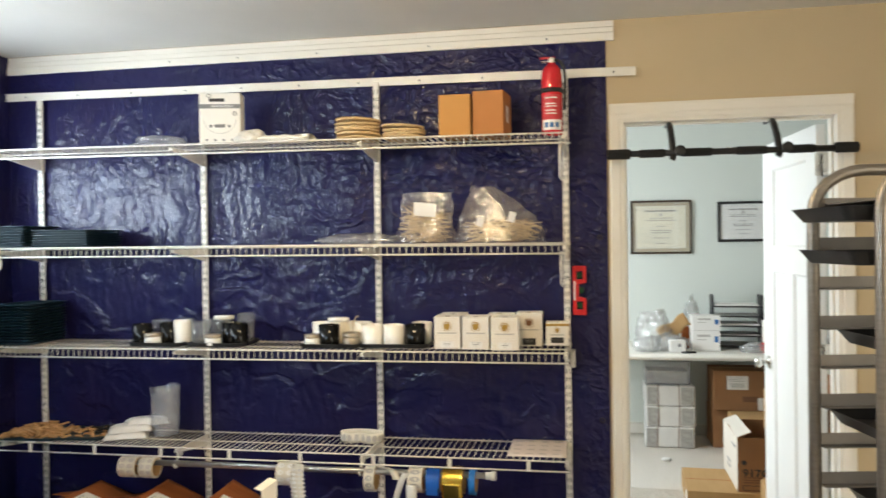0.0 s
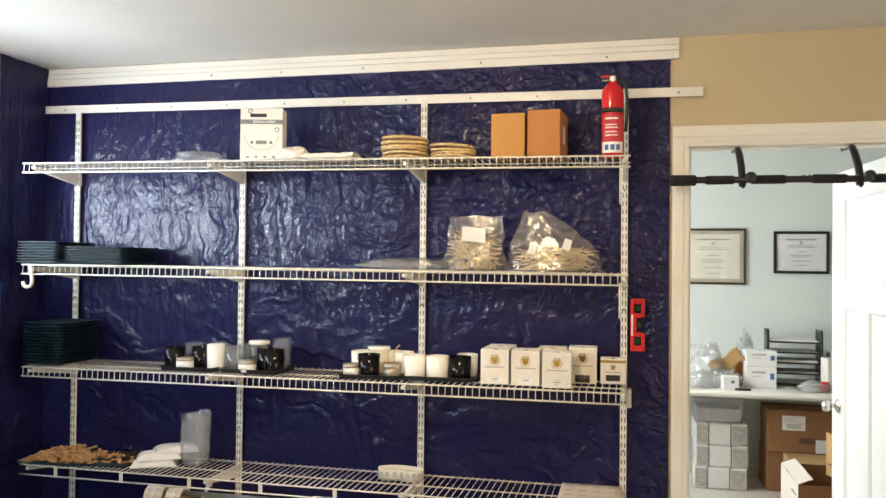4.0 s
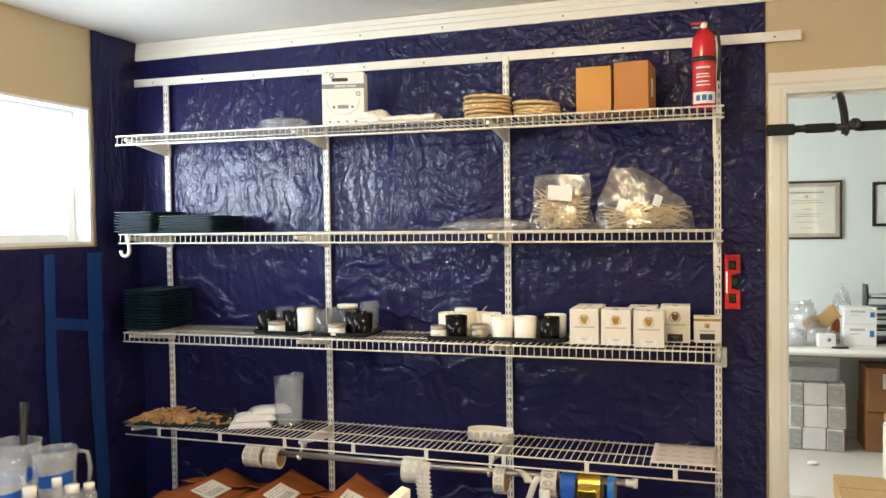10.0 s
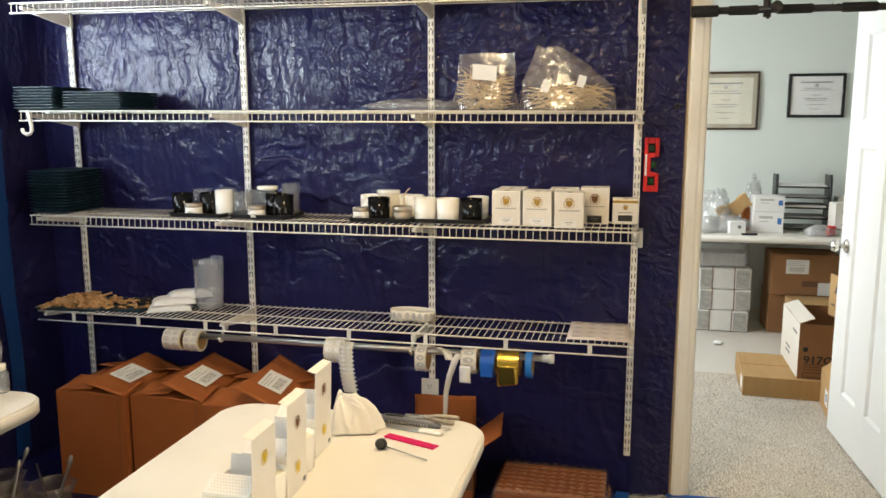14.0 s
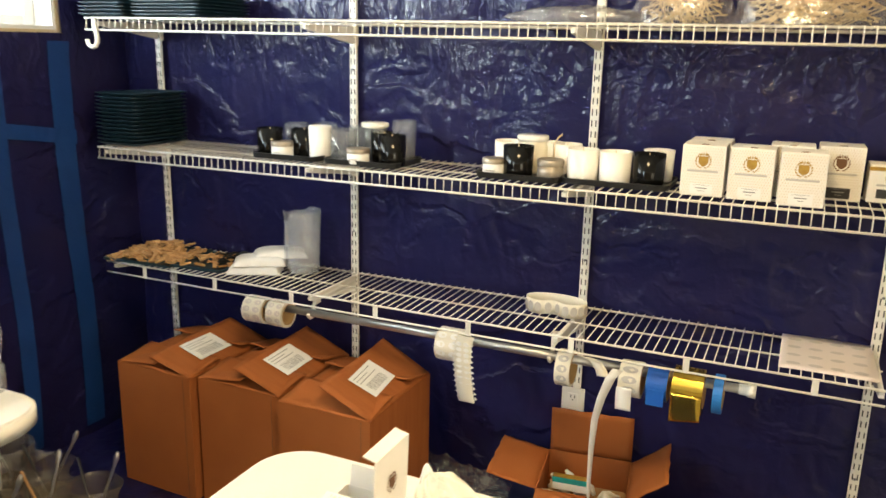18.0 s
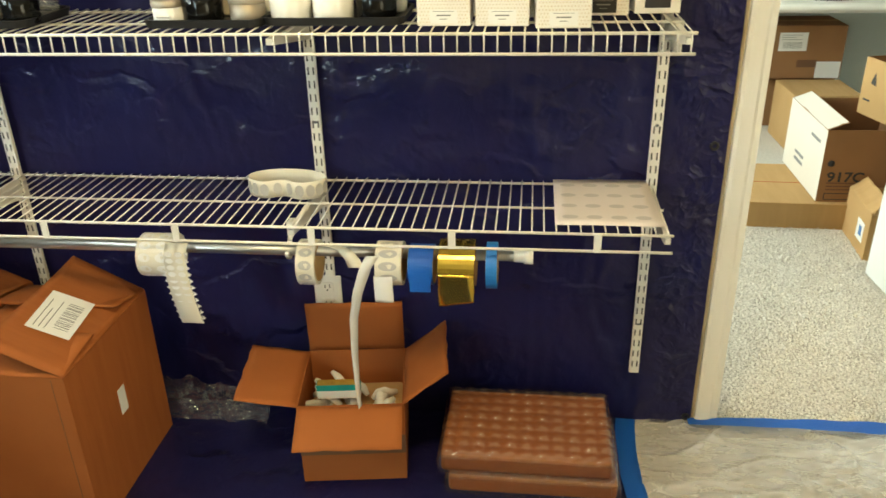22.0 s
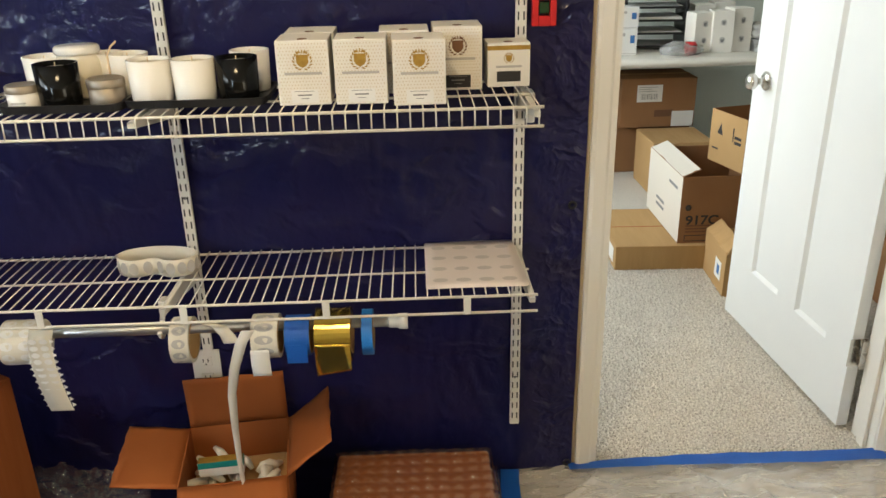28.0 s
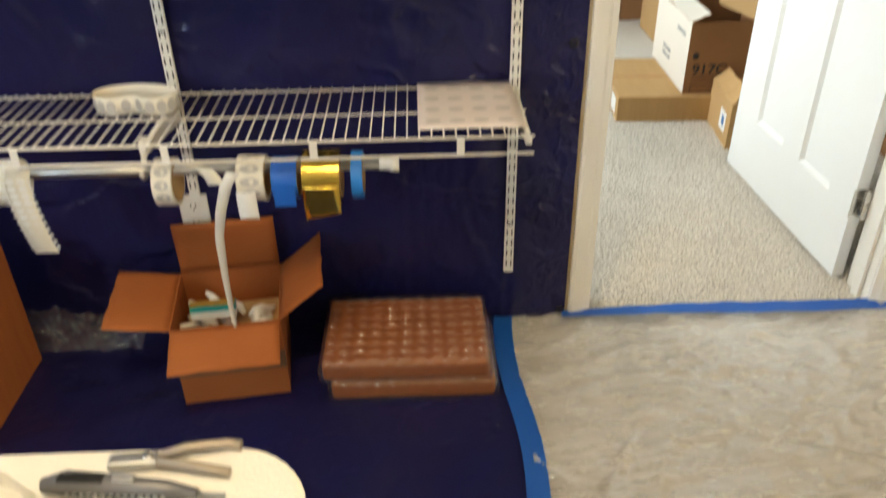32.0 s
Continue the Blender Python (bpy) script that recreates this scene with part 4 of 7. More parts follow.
# ---------------- cartons on the floor ----------------
def carton(name, label, w, d, h, at, rz, mat, flaps, lap=0.0035, group="", inner=None):
    """An open or lidded corrugated box: walls, floor and flaps. flaps: (side, degrees out of upright, length)."""
    th = thing(name, label, "cardboard box", at, rz, group)
    for q in ((-w / 2, w / 2, -d / 2, -d / 2 + lap), (-w / 2, w / 2, d / 2 - lap, d / 2), (-w / 2, -w / 2 + lap, -d / 2 + lap, d / 2 - lap), (w / 2 - lap, w / 2, -d / 2 + lap, d / 2 - lap)):
        part("side_panel", box(*q, 0, h), M[mat], th)
    part("base_panel", box(-w / 2 + lap, w / 2 - lap, -d / 2 + lap, d / 2 - lap, 0, lap), M[mat], th)
    for side, deg, ln in flaps:
        span = w if side in "NS" else d

        def sheet(u, v, span=span, ln=ln):
            bow = 0.006 * math.sin(math.pi * v) * math.sin(math.pi * u) + 0.004 * noise.noise(Vector((u * 3, v * 3, span)))
            ragged = 0.004 * noise.noise(Vector((u * 9, 2.0, ln))) if v > 0.9 else 0
            return ((u - 0.5) * (span - 0.006), bow, v * ln + ragged)
        b = grid(sheet, 14, 8, lap)
        turn = {"S": 0, "N": 180, "E": 90, "W": -90}[side]
        off = {"S": (0, -d / 2, h), "N": (0, d / 2, h), "E": (w / 2, 0, h), "W": (-w / 2, 0, h)}[side]
        part("flap", b, M[mat], th, m=pose(*off, 0, 0, turn) @ pose(0, 0, 0, deg, 0, 0))
    return th


def label_sheet(parent, m, w, h):
    """A printed paper label with a bar code and lines."""
    lb = part("shipping_label", box(-w / 2, w / 2, -h / 2, h / 2, 0, 0.0006), M["paper"], parent, "white printed shipping label", m)
    b = bmesh.new()
    for k in range(3):
        y = h * (0.36 - 0.12 * k)
        box(-0.42 * w, (0.30 - 0.22 * (k % 2)) * w, y - 0.010 * h, y + 0.012 * h, 0.0006, 0.0009, bm=b)
    for k in range(15):
        x = -0.34 * w + k * 0.045 * w + 0.006 * (k % 3) * w
        box(x, x + (0.012 + 0.008 * (k % 2)) * w, -0.36 * h, -0.02 * h, 0.0006, 0.0009, bm=b)
    tagged(part("label_print", b, M["ink"], lb), kind="stuff")
    return lb


# three large cartons in a row, their top flaps half risen
for k, (x, y, rz, tilt) in enumerate(((-2.255, -0.318, -2, 62), (-1.928, -0.305, -1, 57), (-1.604, -0.330, 0, 50))):
    w, d, h = 0.315, 0.40, 0.430
    ct = carton("shipping_carton", "brown cardboard carton with half-open flaps and a white label", w, d, h, (x, y, 0.008), rz, "kraft",
                (("N", -78, 0.15), ("S", -82, 0.15)), group="cartons by the wall")
    # the long flaps lie over the opening, the right one riding up over the left
    def left_flap(u, v):
        return (-w / 2 + u * 0.165, (v - 0.5) * (d - 0.004), 0.004 + (0.020 - 0.006 * k) * u + 0.010 * math.sin(v * 5 + 2 * k) * u * u)

    def right_flap(u, v, k=k):
        lift = (0.052, 0.068, 0.084)[k]
        return (w / 2 - u * 0.172, (v - 0.5) * (d - 0.004), 0.003 + u * (lift + 0.018 * (v - 0.5)) + 0.004 * math.sin(v * 4 + k) * u)
    part("flap", grid(left_flap, 8, 12, 0.0035), M["kraft"], ct, m=pose(0, 0, h))
    fl = part("flap", grid(right_flap, 10, 14, 0.0035), M["kraft"], ct, "raised flap with a white label", pose(0, 0, h))
    p = [Vector(right_flap(u, v)) for u, v in ((0.3, 0.32), (0.9, 0.32), (0.3, 0.78))]
    ex, ey = (p[0] - p[1]).normalized(), (p[2] - p[0]).normalized()
    ez = ex.cross(ey).normalized()
    ey = ez.cross(ex)
    c = Vector(right_flap(0.55, 0.50)) + ez * 0.008
    mm = Matrix(((ex.x, ey.x, ez.x, c.x), (ex.y, ey.y, ez.y, c.y), (ex.z, ey.z, ez.z, c.z), (0, 0, 0, 1)))
    label_sheet(fl, mm @ pose(0, -0.02, -0.004, 0, 0, 90 + 3 * k), 0.150, 0.100)
    if k == 2:
        part("side_label", box(w / 2, w / 2 + 0.0008, -0.02, 0.012, 0.20, 0.27), M["paper"], ct)
    part("glue_seam", box(w / 2 - 0.030, w / 2 - 0.0285, -d / 2 - 0.0006, -d / 2, 0.004, h - 0.004), M["ink_brown"], ct)

# the open carton with its four flaps spread
oc = carton("open_carton", "open brown cardboard carton with four flaps spread and packing scraps", 0.260, 0.250, 0.230, (-0.900, -0.186, 0.008), 7.3, "kraft",
            (("N", -4, 0.150), ("S", 108, 0.125), ("W", 80, 0.150), ("E", 52, 0.138)))
b = box(-0.131, 0.131, -0.1285, -0.1278, 0.085, 0.14)
part("darker_band", b, M["ink_brown"], oc, "faded darker print band")
box_in = single("gift_box", box(-0.055, 0.055, -0.012, 0.012, -0.02, 0.02, 0.001), M["card"], "small white and teal carton lying in the open box", "small box", (-0.935, -0.21, 0.212), 7)
part("teal_band", box(-0.0555, 0.0555, -0.0126, 0.0126, 0.004, 0.0205), M["teal"], box_in)
part("gold_lid", box(-0.054, 0.054, -0.0115, 0.0115, 0.0206, 0.0222), M["gold"], box_in)
for k in range(16):
    x, y = -0.99 + 0.19 * random.random(), -0.26 + 0.14 * random.random()
    l = 0.03 + 0.02 * random.random()
    a = random.random() * 3
    pts = [(l * (q - 2) / 2 * math.cos(a), l * (q - 2) / 2 * math.sin(a), 0.012 * math.sin(q * 1.3 + k)) for q in range(5)]
    single("packing_peanut", tube(pts, 0.012, 8, radii=[0.006, 0.011, 0.012, 0.011, 0.006]), M["cloth"], "pale foam packing piece in the open box", "packing", (x, y, 0.150 + 0.03 * random.random()), group="packing pieces")
single("packing_fill", box(-0.12, 0.12, -0.118, 0.118, 0, 0.125, 0.01), M["kraft_light"], "crumpled kraft paper filling the open box", "packing", (-0.900, -0.186, 0.013), 7.3)

# bubble-wrapped flat parcels
def bubble_parcel(z0, h, dx):
    th = thing("wrapped_parcel", "flat brown parcel wrapped in clear bubble film on the floor tarp", "parcel", (-0.452 + dx, -0.2, z0), -0.5, "wrapped parcels")
    part("parcel_body", box(-0.205, 0.205, -0.135, 0.135, 0.003, h - 0.004, 0.01), M["kraft"], th)
    b = bmesh.new()
    nx, ny = 11, 8

    def top(u, v):
        x, y = (u - 0.5) * 0.424, (v - 0.5) * 0.284
        q = abs(math.sin(math.pi * u * nx)) * abs(math.sin(math.pi * v * ny))
        edge = min(u, v, 1 - u, 1 - v)
        drop = 0.010 * max(0, 1 - edge / 0.04) ** 2
        return (x, y, h + 0.0105 * q ** 0.7 - drop + 0.003 * noise.noise(Vector((x * 12, y * 12, z0))))
    part("bubble_film", grid(top, 88, 64), M["bubble"], th, "shiny bubble film")

    def skirt(u, v):
        a = u * 4
        s = int(a) % 4
        f = a - int(a)
        c = [(-0.212, -0.142), (0.212, -0.142), (0.212, 0.142), (-0.212, 0.142)]
        x = c[s][0] + (c[(s + 1) % 4][0] - c[s][0]) * f
        y = c[s][1] + (c[(s + 1) % 4][1] - c[s][1]) * f
        q = abs(math.sin(math.pi * f * (nx if s % 2 == 0 else ny))) * abs(math.sin(math.pi * v * 1.0))
        o = 1 + 0.022 * q
        return (x * o, y * o, 0.002 + v * (h - 0.006))
    part("bubble_skirt", grid(skirt, 160, 8, closed=True), M["bubble"], th)
    return th


M["bubble"] = film_shader("bubble_film", (0.45, 0.30, 0.19), 0.10, 0.05, 3.0, 60, 0.3)
bubble_parcel(0.008, 0.058, 0.012)
bubble_parcel(0.070, 0.058, -0.006)
# clear film lying along the foot of the wall
def scrap(u, v):
    x, y = -1.55 + u * 0.37, -0.030 - v * 0.075
    crinkle = 0.018 * abs(noise.noise(Vector((x * 34, v * 9, 3)))) + 0.006 * abs(noise.noise(Vector((x * 80, v * 20, 5))))
    return (x, y - 0.014 * noise.noise(Vector((x * 20, v * 3, 1))), 0.010 + (0.125 - 0.075 * u) * (1 - v) ** 1.3 * (0.8 + 0.3 * noise.noise(Vector((x * 9, v * 4, 2)))) + crinkle)


single("film_scrap", grid(scrap, 120, 40), M["film_crisp"], "crumpled clear film lying at the foot of the wall", "plastic film")

# ---------------- folding tables ----------------
def folding_table(at, w, l, h, label, brace=True):
    th = thing("folding_table", label, "table", at)
    out = rounded(w, l, 0.10, 10)
    b = prism(out, h - 0.045, h, 0.007)
    for f in b.faces:
        f.smooth = abs(f.normal.z) < 0.9
    part("tabletop", b, M["table"], th)
    for sy in (-1, 1):
        y = sy * (l / 2 - 0.30)
        for sx in (-1, 1):
            part("leg", tube([(sx * (w / 2 - 0.10), y, 0.0), (sx * (w / 2 - 0.10), y, h - 0.05)], 0.0125, 12), M["leg_grey"], th)
        if brace:
            part("leg_brace", tube([(-(w / 2 - 0.10), y, 0.22), (w / 2 - 0.10, y, 0.22)], 0.010, 10), M["leg_grey"], th)
    return th


folding_table((-0.908, -2.085, 0.010), 0.742, 1.83, 0.712, "white moulded folding table holding candle boxes and tools")
folding_table((-2.198, -2.155, 0.010), 0.765, 1.83, 0.712, "white moulded folding table beside the window wall")
folding_table((0.83, 2.835, 0.0), 1.95, 0.75, 0.74, "white folding table piled with parcels in the next room", False)
TZ = 0.7225

# ---------------- candle boxes ----------------
def emblem(parent, m, mat, s=1.0):
    """A shield with a crown and a laurel, drawn as plain shapes."""
    b = bmesh.new()
    pts = [(-0.011, 0.010), (0.011, 0.010), (0.011, -0.004), (0.007, -0.010), (0, -0.014), (-0.007, -0.010), (-0.011, -0.004)]
    vs = [b.verts.new((x * s, y * s, 0.0005)) for x, y in pts]
    b.faces.new(vs)
    for k in range(5):
        x = (k - 2) * 0.0042
        q = [b.verts.new(((x - 0.0020) * s, 0.0125 * s, 0.0005)), b.verts.new(((x + 0.0020) * s, 0.0125 * s, 0.0005)), b.verts.new((x * 1.35 * s, (0.021 - 0.0007 * (k - 2) ** 2) * s, 0.0005))]
        b.faces.new(q)
    for sg in (-1, 1):
        for k in range(7):
            a = radians(-70 + 22 * k)
            cx, cy = sg * 0.0165 * math.cos(a), 0.0165 * math.sin(a) - 0.001
            t = a + radians(60)
            q = [b.verts.new(((cx + 0.0042 * math.cos(t + o) * r) * s if sg > 0 else (cx - 0.0042 * math.cos(t + o) * r) * s, (cy + 0.0042 * math.sin(t + o) * r) * s, 0.0005)) for o, r in ((0, 1), (1.57, 0.4), (3.14, 1), (4.71, 0.4))]
            b.faces.new(q)
    bmesh.ops.recalc_face_normals(b, faces=b.faces[:])
    return part("emblem", b, mat, parent, "shield and laurel emblem", m)


dots_cache = {}


def dot_print(w, h, key):
    """A fine all-over pattern of small gold flecks on a face w by h, centred."""
    if key not in dots_cache:
        b = bmesh.new()
        nx, nz = int(w / 0.0064), int(h / 0.0064)
        for i in range(nx):
            for j in range(nz):
                x, z = -w / 2 + (i + 0.5 + 0.5 * (j % 2)) * w / (nx + 0.5), -h / 2 + (j + 0.5) * h / nz
                vs = [b.verts.new((x + 0.0015 * math.cos(a), z + 0.0019 * math.sin(a), 0.0003)) for a in (0.5, 1.57, 2.64, 3.8, 5.6)]
                b.faces.new(vs)
        dots_cache[key] = mesh_of(b, "dot_print", M["fleck"])
    return dots_cache[key]


M["fleck"] = shader("pale_gold_fleck", (0.66, 0.57, 0.45), 0.4, 0.2)


def candle_box(x, y, rz, w, d, h, kind, z=1.1265):
    th = thing("candle_box", "white patterned candle box with " + {"gold": "a gold shield emblem", "brown": "a bronze shield emblem", "small": "gold band and black label"}[kind], "candle box", (x, y, z), rz, "candle boxes on the shelf")
    part("box_body", box(-w / 2, w / 2, -d / 2, d / 2, 0, h, 0.0012, 1), M["card"], th)
    em = M["gold"] if kind in ("gold", "small") else M["ink_brown"]
    yf = -d / 2 - 0.0002
    tagged(part("front_pattern", dot_print(w - 0.006, h - 0.008, (w, h)), None, th, m=front(0, yf, h / 2)), kind="stuff") if kind != "small" else None
    tagged(part("side_pattern", dot_print(d - 0.006, h - 0.008, (d, h)), None, th, m=pose(-w / 2 - 0.0002, 0, h / 2, 90, 0, -90)), kind="stuff") if kind != "small" else None
    part("thumb_notch", lathe([(0, 0.0006), (0.010, 0.0006), (0.010, 0.0)], 16), M["ink_brown"], th, m=pose(0, -d / 2 + 0.018, h))
    if kind == "small":
        emblem(th, front(0, yf, h * 0.66), em, 0.62)
        part("gold_band", box(-w / 2 - 0.0003, w / 2 + 0.0003, -d / 2 - 0.0005, -d / 2 + 0.02, h * 0.84, h * 0.94), M["gold"], th)
        part("black_label", box(-0.026, 0.026, yf - 0.0006, yf, h * 0.12, h * 0.36), M["ink_dark"], th)
        part("name_bar", box(-0.028, 0.028, yf - 0.0005, yf, h * 0.44, h * 0.49), M["ink_pale"], th)
    else:
        emblem(th, front(0, yf - 0.0003, h * 0.70), em, 1.08)
        part("name_bar", box(-0.037, 0.037, yf - 0.0006, yf, h * 0.475, h * 0.515), M["ink_pale"], th)
        part("label_panel", box(-0.027, 0.027, yf - 0.0007, yf, h * 0.04, h * 0.24), M["paper" if kind == "gold" else "ink_dark"], th)
        b = box(-0.020, 0.020, yf - 0.0010, yf - 0.0006, h * 0.215, h * 0.222)
        box(-0.014, 0.014, yf - 0.0010, yf - 0.0006, h * 0.15, h * 0.17, bm=b)
        box(-0.008, 0.008, yf - 0.0010, yf - 0.0006, h * 0.10, h * 0.11, bm=b)
        part("label_lines", b, M["ink"], th)
    return th


candle_box(-0.642, -0.213, 1, 0.104, 0.104, 0.128, "gold")
candle_box(-0.527, -0.216, 0, 0.104, 0.104, 0.128, "gold")
candle_box(-0.412, -0.240, 2, 0.104, 0.104, 0.128, "gold")
candle_box(-0.640, -0.100, 1, 0.104, 0.104, 0.128, "gold")
candle_box(-0.441, -0.118, 1, 0.104, 0.104, 0.130, "gold")
candle_box(-0.328, -0.100, 1, 0.104, 0.104, 0.134, "brown")
candle_box(-0.217, -0.092, 2, 0.092, 0.078, 0.094, "small")

# ---------------- candles and tins on small trays ----------------
def small_tray(x0, x1, y0, y1, z):
    w, d = x1 - x0, y1 - y0
    b = prism(rounded(w, d, 0.03, 5), 0, 0.004)
    out, inn = rounded(w, d, 0.03, 5), rounded(w - 0.012, d - 0.012, 0.026, 5)
    n = len(out)
    rim = bmesh.new()
    ring = [[rim.verts.new((p[0] * (1 + 0.03 * q), p[1] * (1 + 0.03 * q), zz)) for p in src] for src, zz, q in ((out, 0.002, 0), (out, 0.016, 1), (inn, 0.016, 1), (inn, 0.004, 0))]
    for a, c in zip(ring, ring[1:]):
        for k in range(n):
            rim.faces.new((a[k], a[(k + 1) % n], c[(k + 1) % n], c[k]))
    bmesh.ops.recalc_face_normals(rim, faces=rim.faces[:])
    th = thing("display_tray", "small black rounded tray on the wire shelf", "tray", ((x0 + x1) / 2, (y0 + y1) / 2, z), group="display trays")
    part("tray_base", b, M["black"], th)
    part("tray_rim", rim, M["black"], th)


SZ = 1.1268
for x0, x1, y0, y1 in ((-2.015, -1.775, -0.290, -0.10), (-1.752, -1.500, -0.285, -0.09), (-1.250, -1.008, -0.285, -0.09), (-1.010, -0.725, -0.262, -0.075)):
    small_tray(x0, x1, y0, y1, SZ)
CZ = SZ + 0.0045


def tumbler(name, x, y, r, h, glass, wax, label, wick=True, fill=0.86):
    th = thing(name, label, "candle", (x, y, CZ), random.uniform(0, 90), "candles on the trays")
    t = 0.0032
    part("vessel", lathe([(0, 0), (r * 0.90, 0), (r * 0.94, 0.004), (r, h), (r - t, h), (r * 0.94 - t, 0.008), (0, 0.008)], 32), M[glass], th)
    if wax:
        part("wax", lathe([(0, 0.009), (r * 0.94 - t - 0.0008, 0.009), (r - t - 0.001, h * fill), (0, h * fill - 0.001)], 28), M[wax], th)
    if wick:
        part("wick", tube([(0, 0, h * fill - 0.001), (0.001, 0.001, h * fill + 0.012)], 0.0013, 6), M["wick"], th)
    return th


WHITE, BLACK, CLEAR = "candle in a white glass tumbler on a black tray", "candle in a glossy black tumbler on a tray", "empty clear glass tumbler on a black tray"
# fourth tray
tumbler("candle", -0.962, -0.205, 0.044, 0.086, "glass_white", "wax", WHITE, fill=0.9)
tumbler("candle", -0.872, -0.208, 0.044, 0.086, "glass_white", "wax", WHITE, fill=0.9)
tumbler("candle", -0.785, -0.200, 0.043, 0.086, "gloss_black", "wax", BLACK, fill=0.88)
tumbler("candle", -0.775, -0.108, 0.042, 0.086, "glass_white", "wax", WHITE)
# third tray
tumbler("candle", -1.140, -0.228, 0.043, 0.086, "gloss_black", "wax", BLACK, fill=0.88)
tumbler("candle", -1.205, -0.125, 0.043, 0.086, "glass_white", "wax", WHITE)
tumbler("candle", -1.085, -0.095, 0.038, 0.086, "glass_white", "wax", WHITE)
tumbler("candle", -1.028, -0.130, 0.042, 0.088, "glass_white", "wax", WHITE)


def tin(x, y, r, h, body, label):
    th = thing("candle_tin", label, "candle tin", (x, y, CZ), group="candle tins")
    part("tin_body", lathe([(0, 0), (r - 0.002, 0), (r, 0.003), (r, h * 0.72), (0, h * 0.72)], 30), M[body], th)
    part("tin_lid", lathe([(r + 0.0012, h * 0.68), (r + 0.0016, h * 0.74), (r + 0.0012, h * 0.95), (r - 0.002, h), (r - 0.006, h - 0.002), (0, h - 0.002)], 30), M["tin"], th, "plain tin lid")
    if body == "paper":
        part("label_lines", box(-0.014, 0.014, -r - 0.0006, -r + 0.004, h * 0.28, h * 0.34), M["ink_pale"], th)


tin(-1.208, -0.240, 0.032, 0.048, "paper", "round candle tin with white label and tin lid")
tin(-1.048, -0.222, 0.036, 0.054, "tin", "round grey candle tin with lid")
th = thing("candle_jar", "cream candle jar with a flat white lid on a tray", "candle jar", (-1.132, -0.128, CZ))
part("jar_body", lathe([(0, 0), (0.042, 0), (0.046, 0.005), (0.047, 0.075), (0.040, 0.090), (0.040, 0.094), (0, 0.094)], 32), M["wax"], th)
part("jar_lid", lathe([(0, 0.090), (0.044, 0.090), (0.046, 0.093), (0.046, 0.102), (0.043, 0.106), (0, 0.106)], 32), M["glass_white"], th)
single("tall_wick", tube([(0, 0, 0), (-0.003, 0, 0.05), (-0.004, 0.002, 0.09), (0.006, 0.002, 0.108), (0.018, 0.002, 0.118)], 0.0022, 6), M["wick"], "long pale curled wick standing on the tray", "wick", (-1.050, -0.175, CZ))
M["frosted"] = film_shader("frosted_glass", (0.80, 0.82, 0.84), 0.45, 0.15, 1.2, 10, 0.1)
# first tray
tumbler("candle", -1.975, -0.235, 0.042, 0.086, "gloss_black", "wax", BLACK, fill=0.88)
tumbler("candle", -1.875, -0.190, 0.042, 0.086, "gloss_black", "wax", BLACK, fill=0.88)
tumbler("candle", -1.800, -0.215, 0.036, 0.100, "glass_white", "wax", WHITE, False)
tumbler("glass_tumbler", -1.945, -0.130, 0.042, 0.095, "clear", None, CLEAR, False)
tumbler("glass_tumbler", -1.840, -0.125, 0.042, 0.100, "clear", None, CLEAR, False)
tin(-1.915, -0.255, 0.034, 0.050, "paper", "round candle tin with white label and tin lid")
# second tray
tumbler("glass_tumbler", -1.715, -0.215, 0.042, 0.095, "clear", None, CLEAR, False)
tumbler("glass_tumbler", -1.705, -0.120, 0.042, 0.098, "clear", None, CLEAR, False)
tumbler("candle", -1.590, -0.180, 0.042, 0.090, "gloss_black", "wax", BLACK, fill=0.88)
tumbler("candle", -1.535, -0.235, 0.042, 0.090, "gloss_black", "wax", BLACK, fill=0.88)
tumbler("glass_tumbler", -1.548, -0.130, 0.038, 0.125, "clear", None, CLEAR, False)
tin(-1.640, -0.255, 0.034, 0.046, "paper", "round candle tin with white label and tin lid")
th = thing("glass_jar", "clear glass jar with a white lid on a tray", "jar", (-1.640, -0.150, CZ))
part("jar_body", lathe([(0, 0), (0.038, 0), (0.040, 0.004), (0.040, 0.098), (0.037, 0.10), (0.037, 0.008), (0, 0.008)], 28), M["clear"], th)
part("jar_lid", lathe([(0, 0.099), (0.040, 0.099), (0.043, 0.103), (0.043, 0.112), (0.040, 0.115), (0, 0.115)], 28), M["glass_white"], th)

# ---------------- top shelf ----------------
T1 = DECKS[0] + 0.0048
sc = thing("scale_box", "white cardboard retail box with a picture of a kitchen scale", "box", (-1.608, -0.20, T1 + rise(0, -1.608)), 13)
part("box_body", box(-0.085, 0.085, -0.05, 0.03, 0, 0.215, 0.0015, 1), M["card"], sc)
part("title_band", box(-0.0852, 0.0852, -0.0506, -0.04, 0.150, 0.168), M["ink"], sc, "grey title band")
words("DIGITAL SCALE", 0.013, front(0.01, -0.0508, 0.159), M["paper"], sc, "title")
part("brand_mark", box(-0.045, 0.02, -0.0506, -0.0498, 0.178, 0.192), M["ink_dark"], sc, "dark script mark")
b = tube([(0.075 * math.cos(a) * 0.9, -0.0503, 0.105 + 0.06 * math.sin(a)) for a in [radians(180 + 12 * k) for k in range(16)]], 0.001, 5)
part("scale_outline", b, M["ink_pale"], sc)
b = box(-0.022, 0.022, -0.0508, -0.0498, 0.070, 0.084)
part("display_picture", b, M["ink"], sc)
for x in (-0.038, 0.038):
    part("button_picture", lathe([(0, 0.0006), (0.006, 0.0006), (0.006, 0)], 14), M["ink"], sc, m=front(x, -0.05, 0.076))
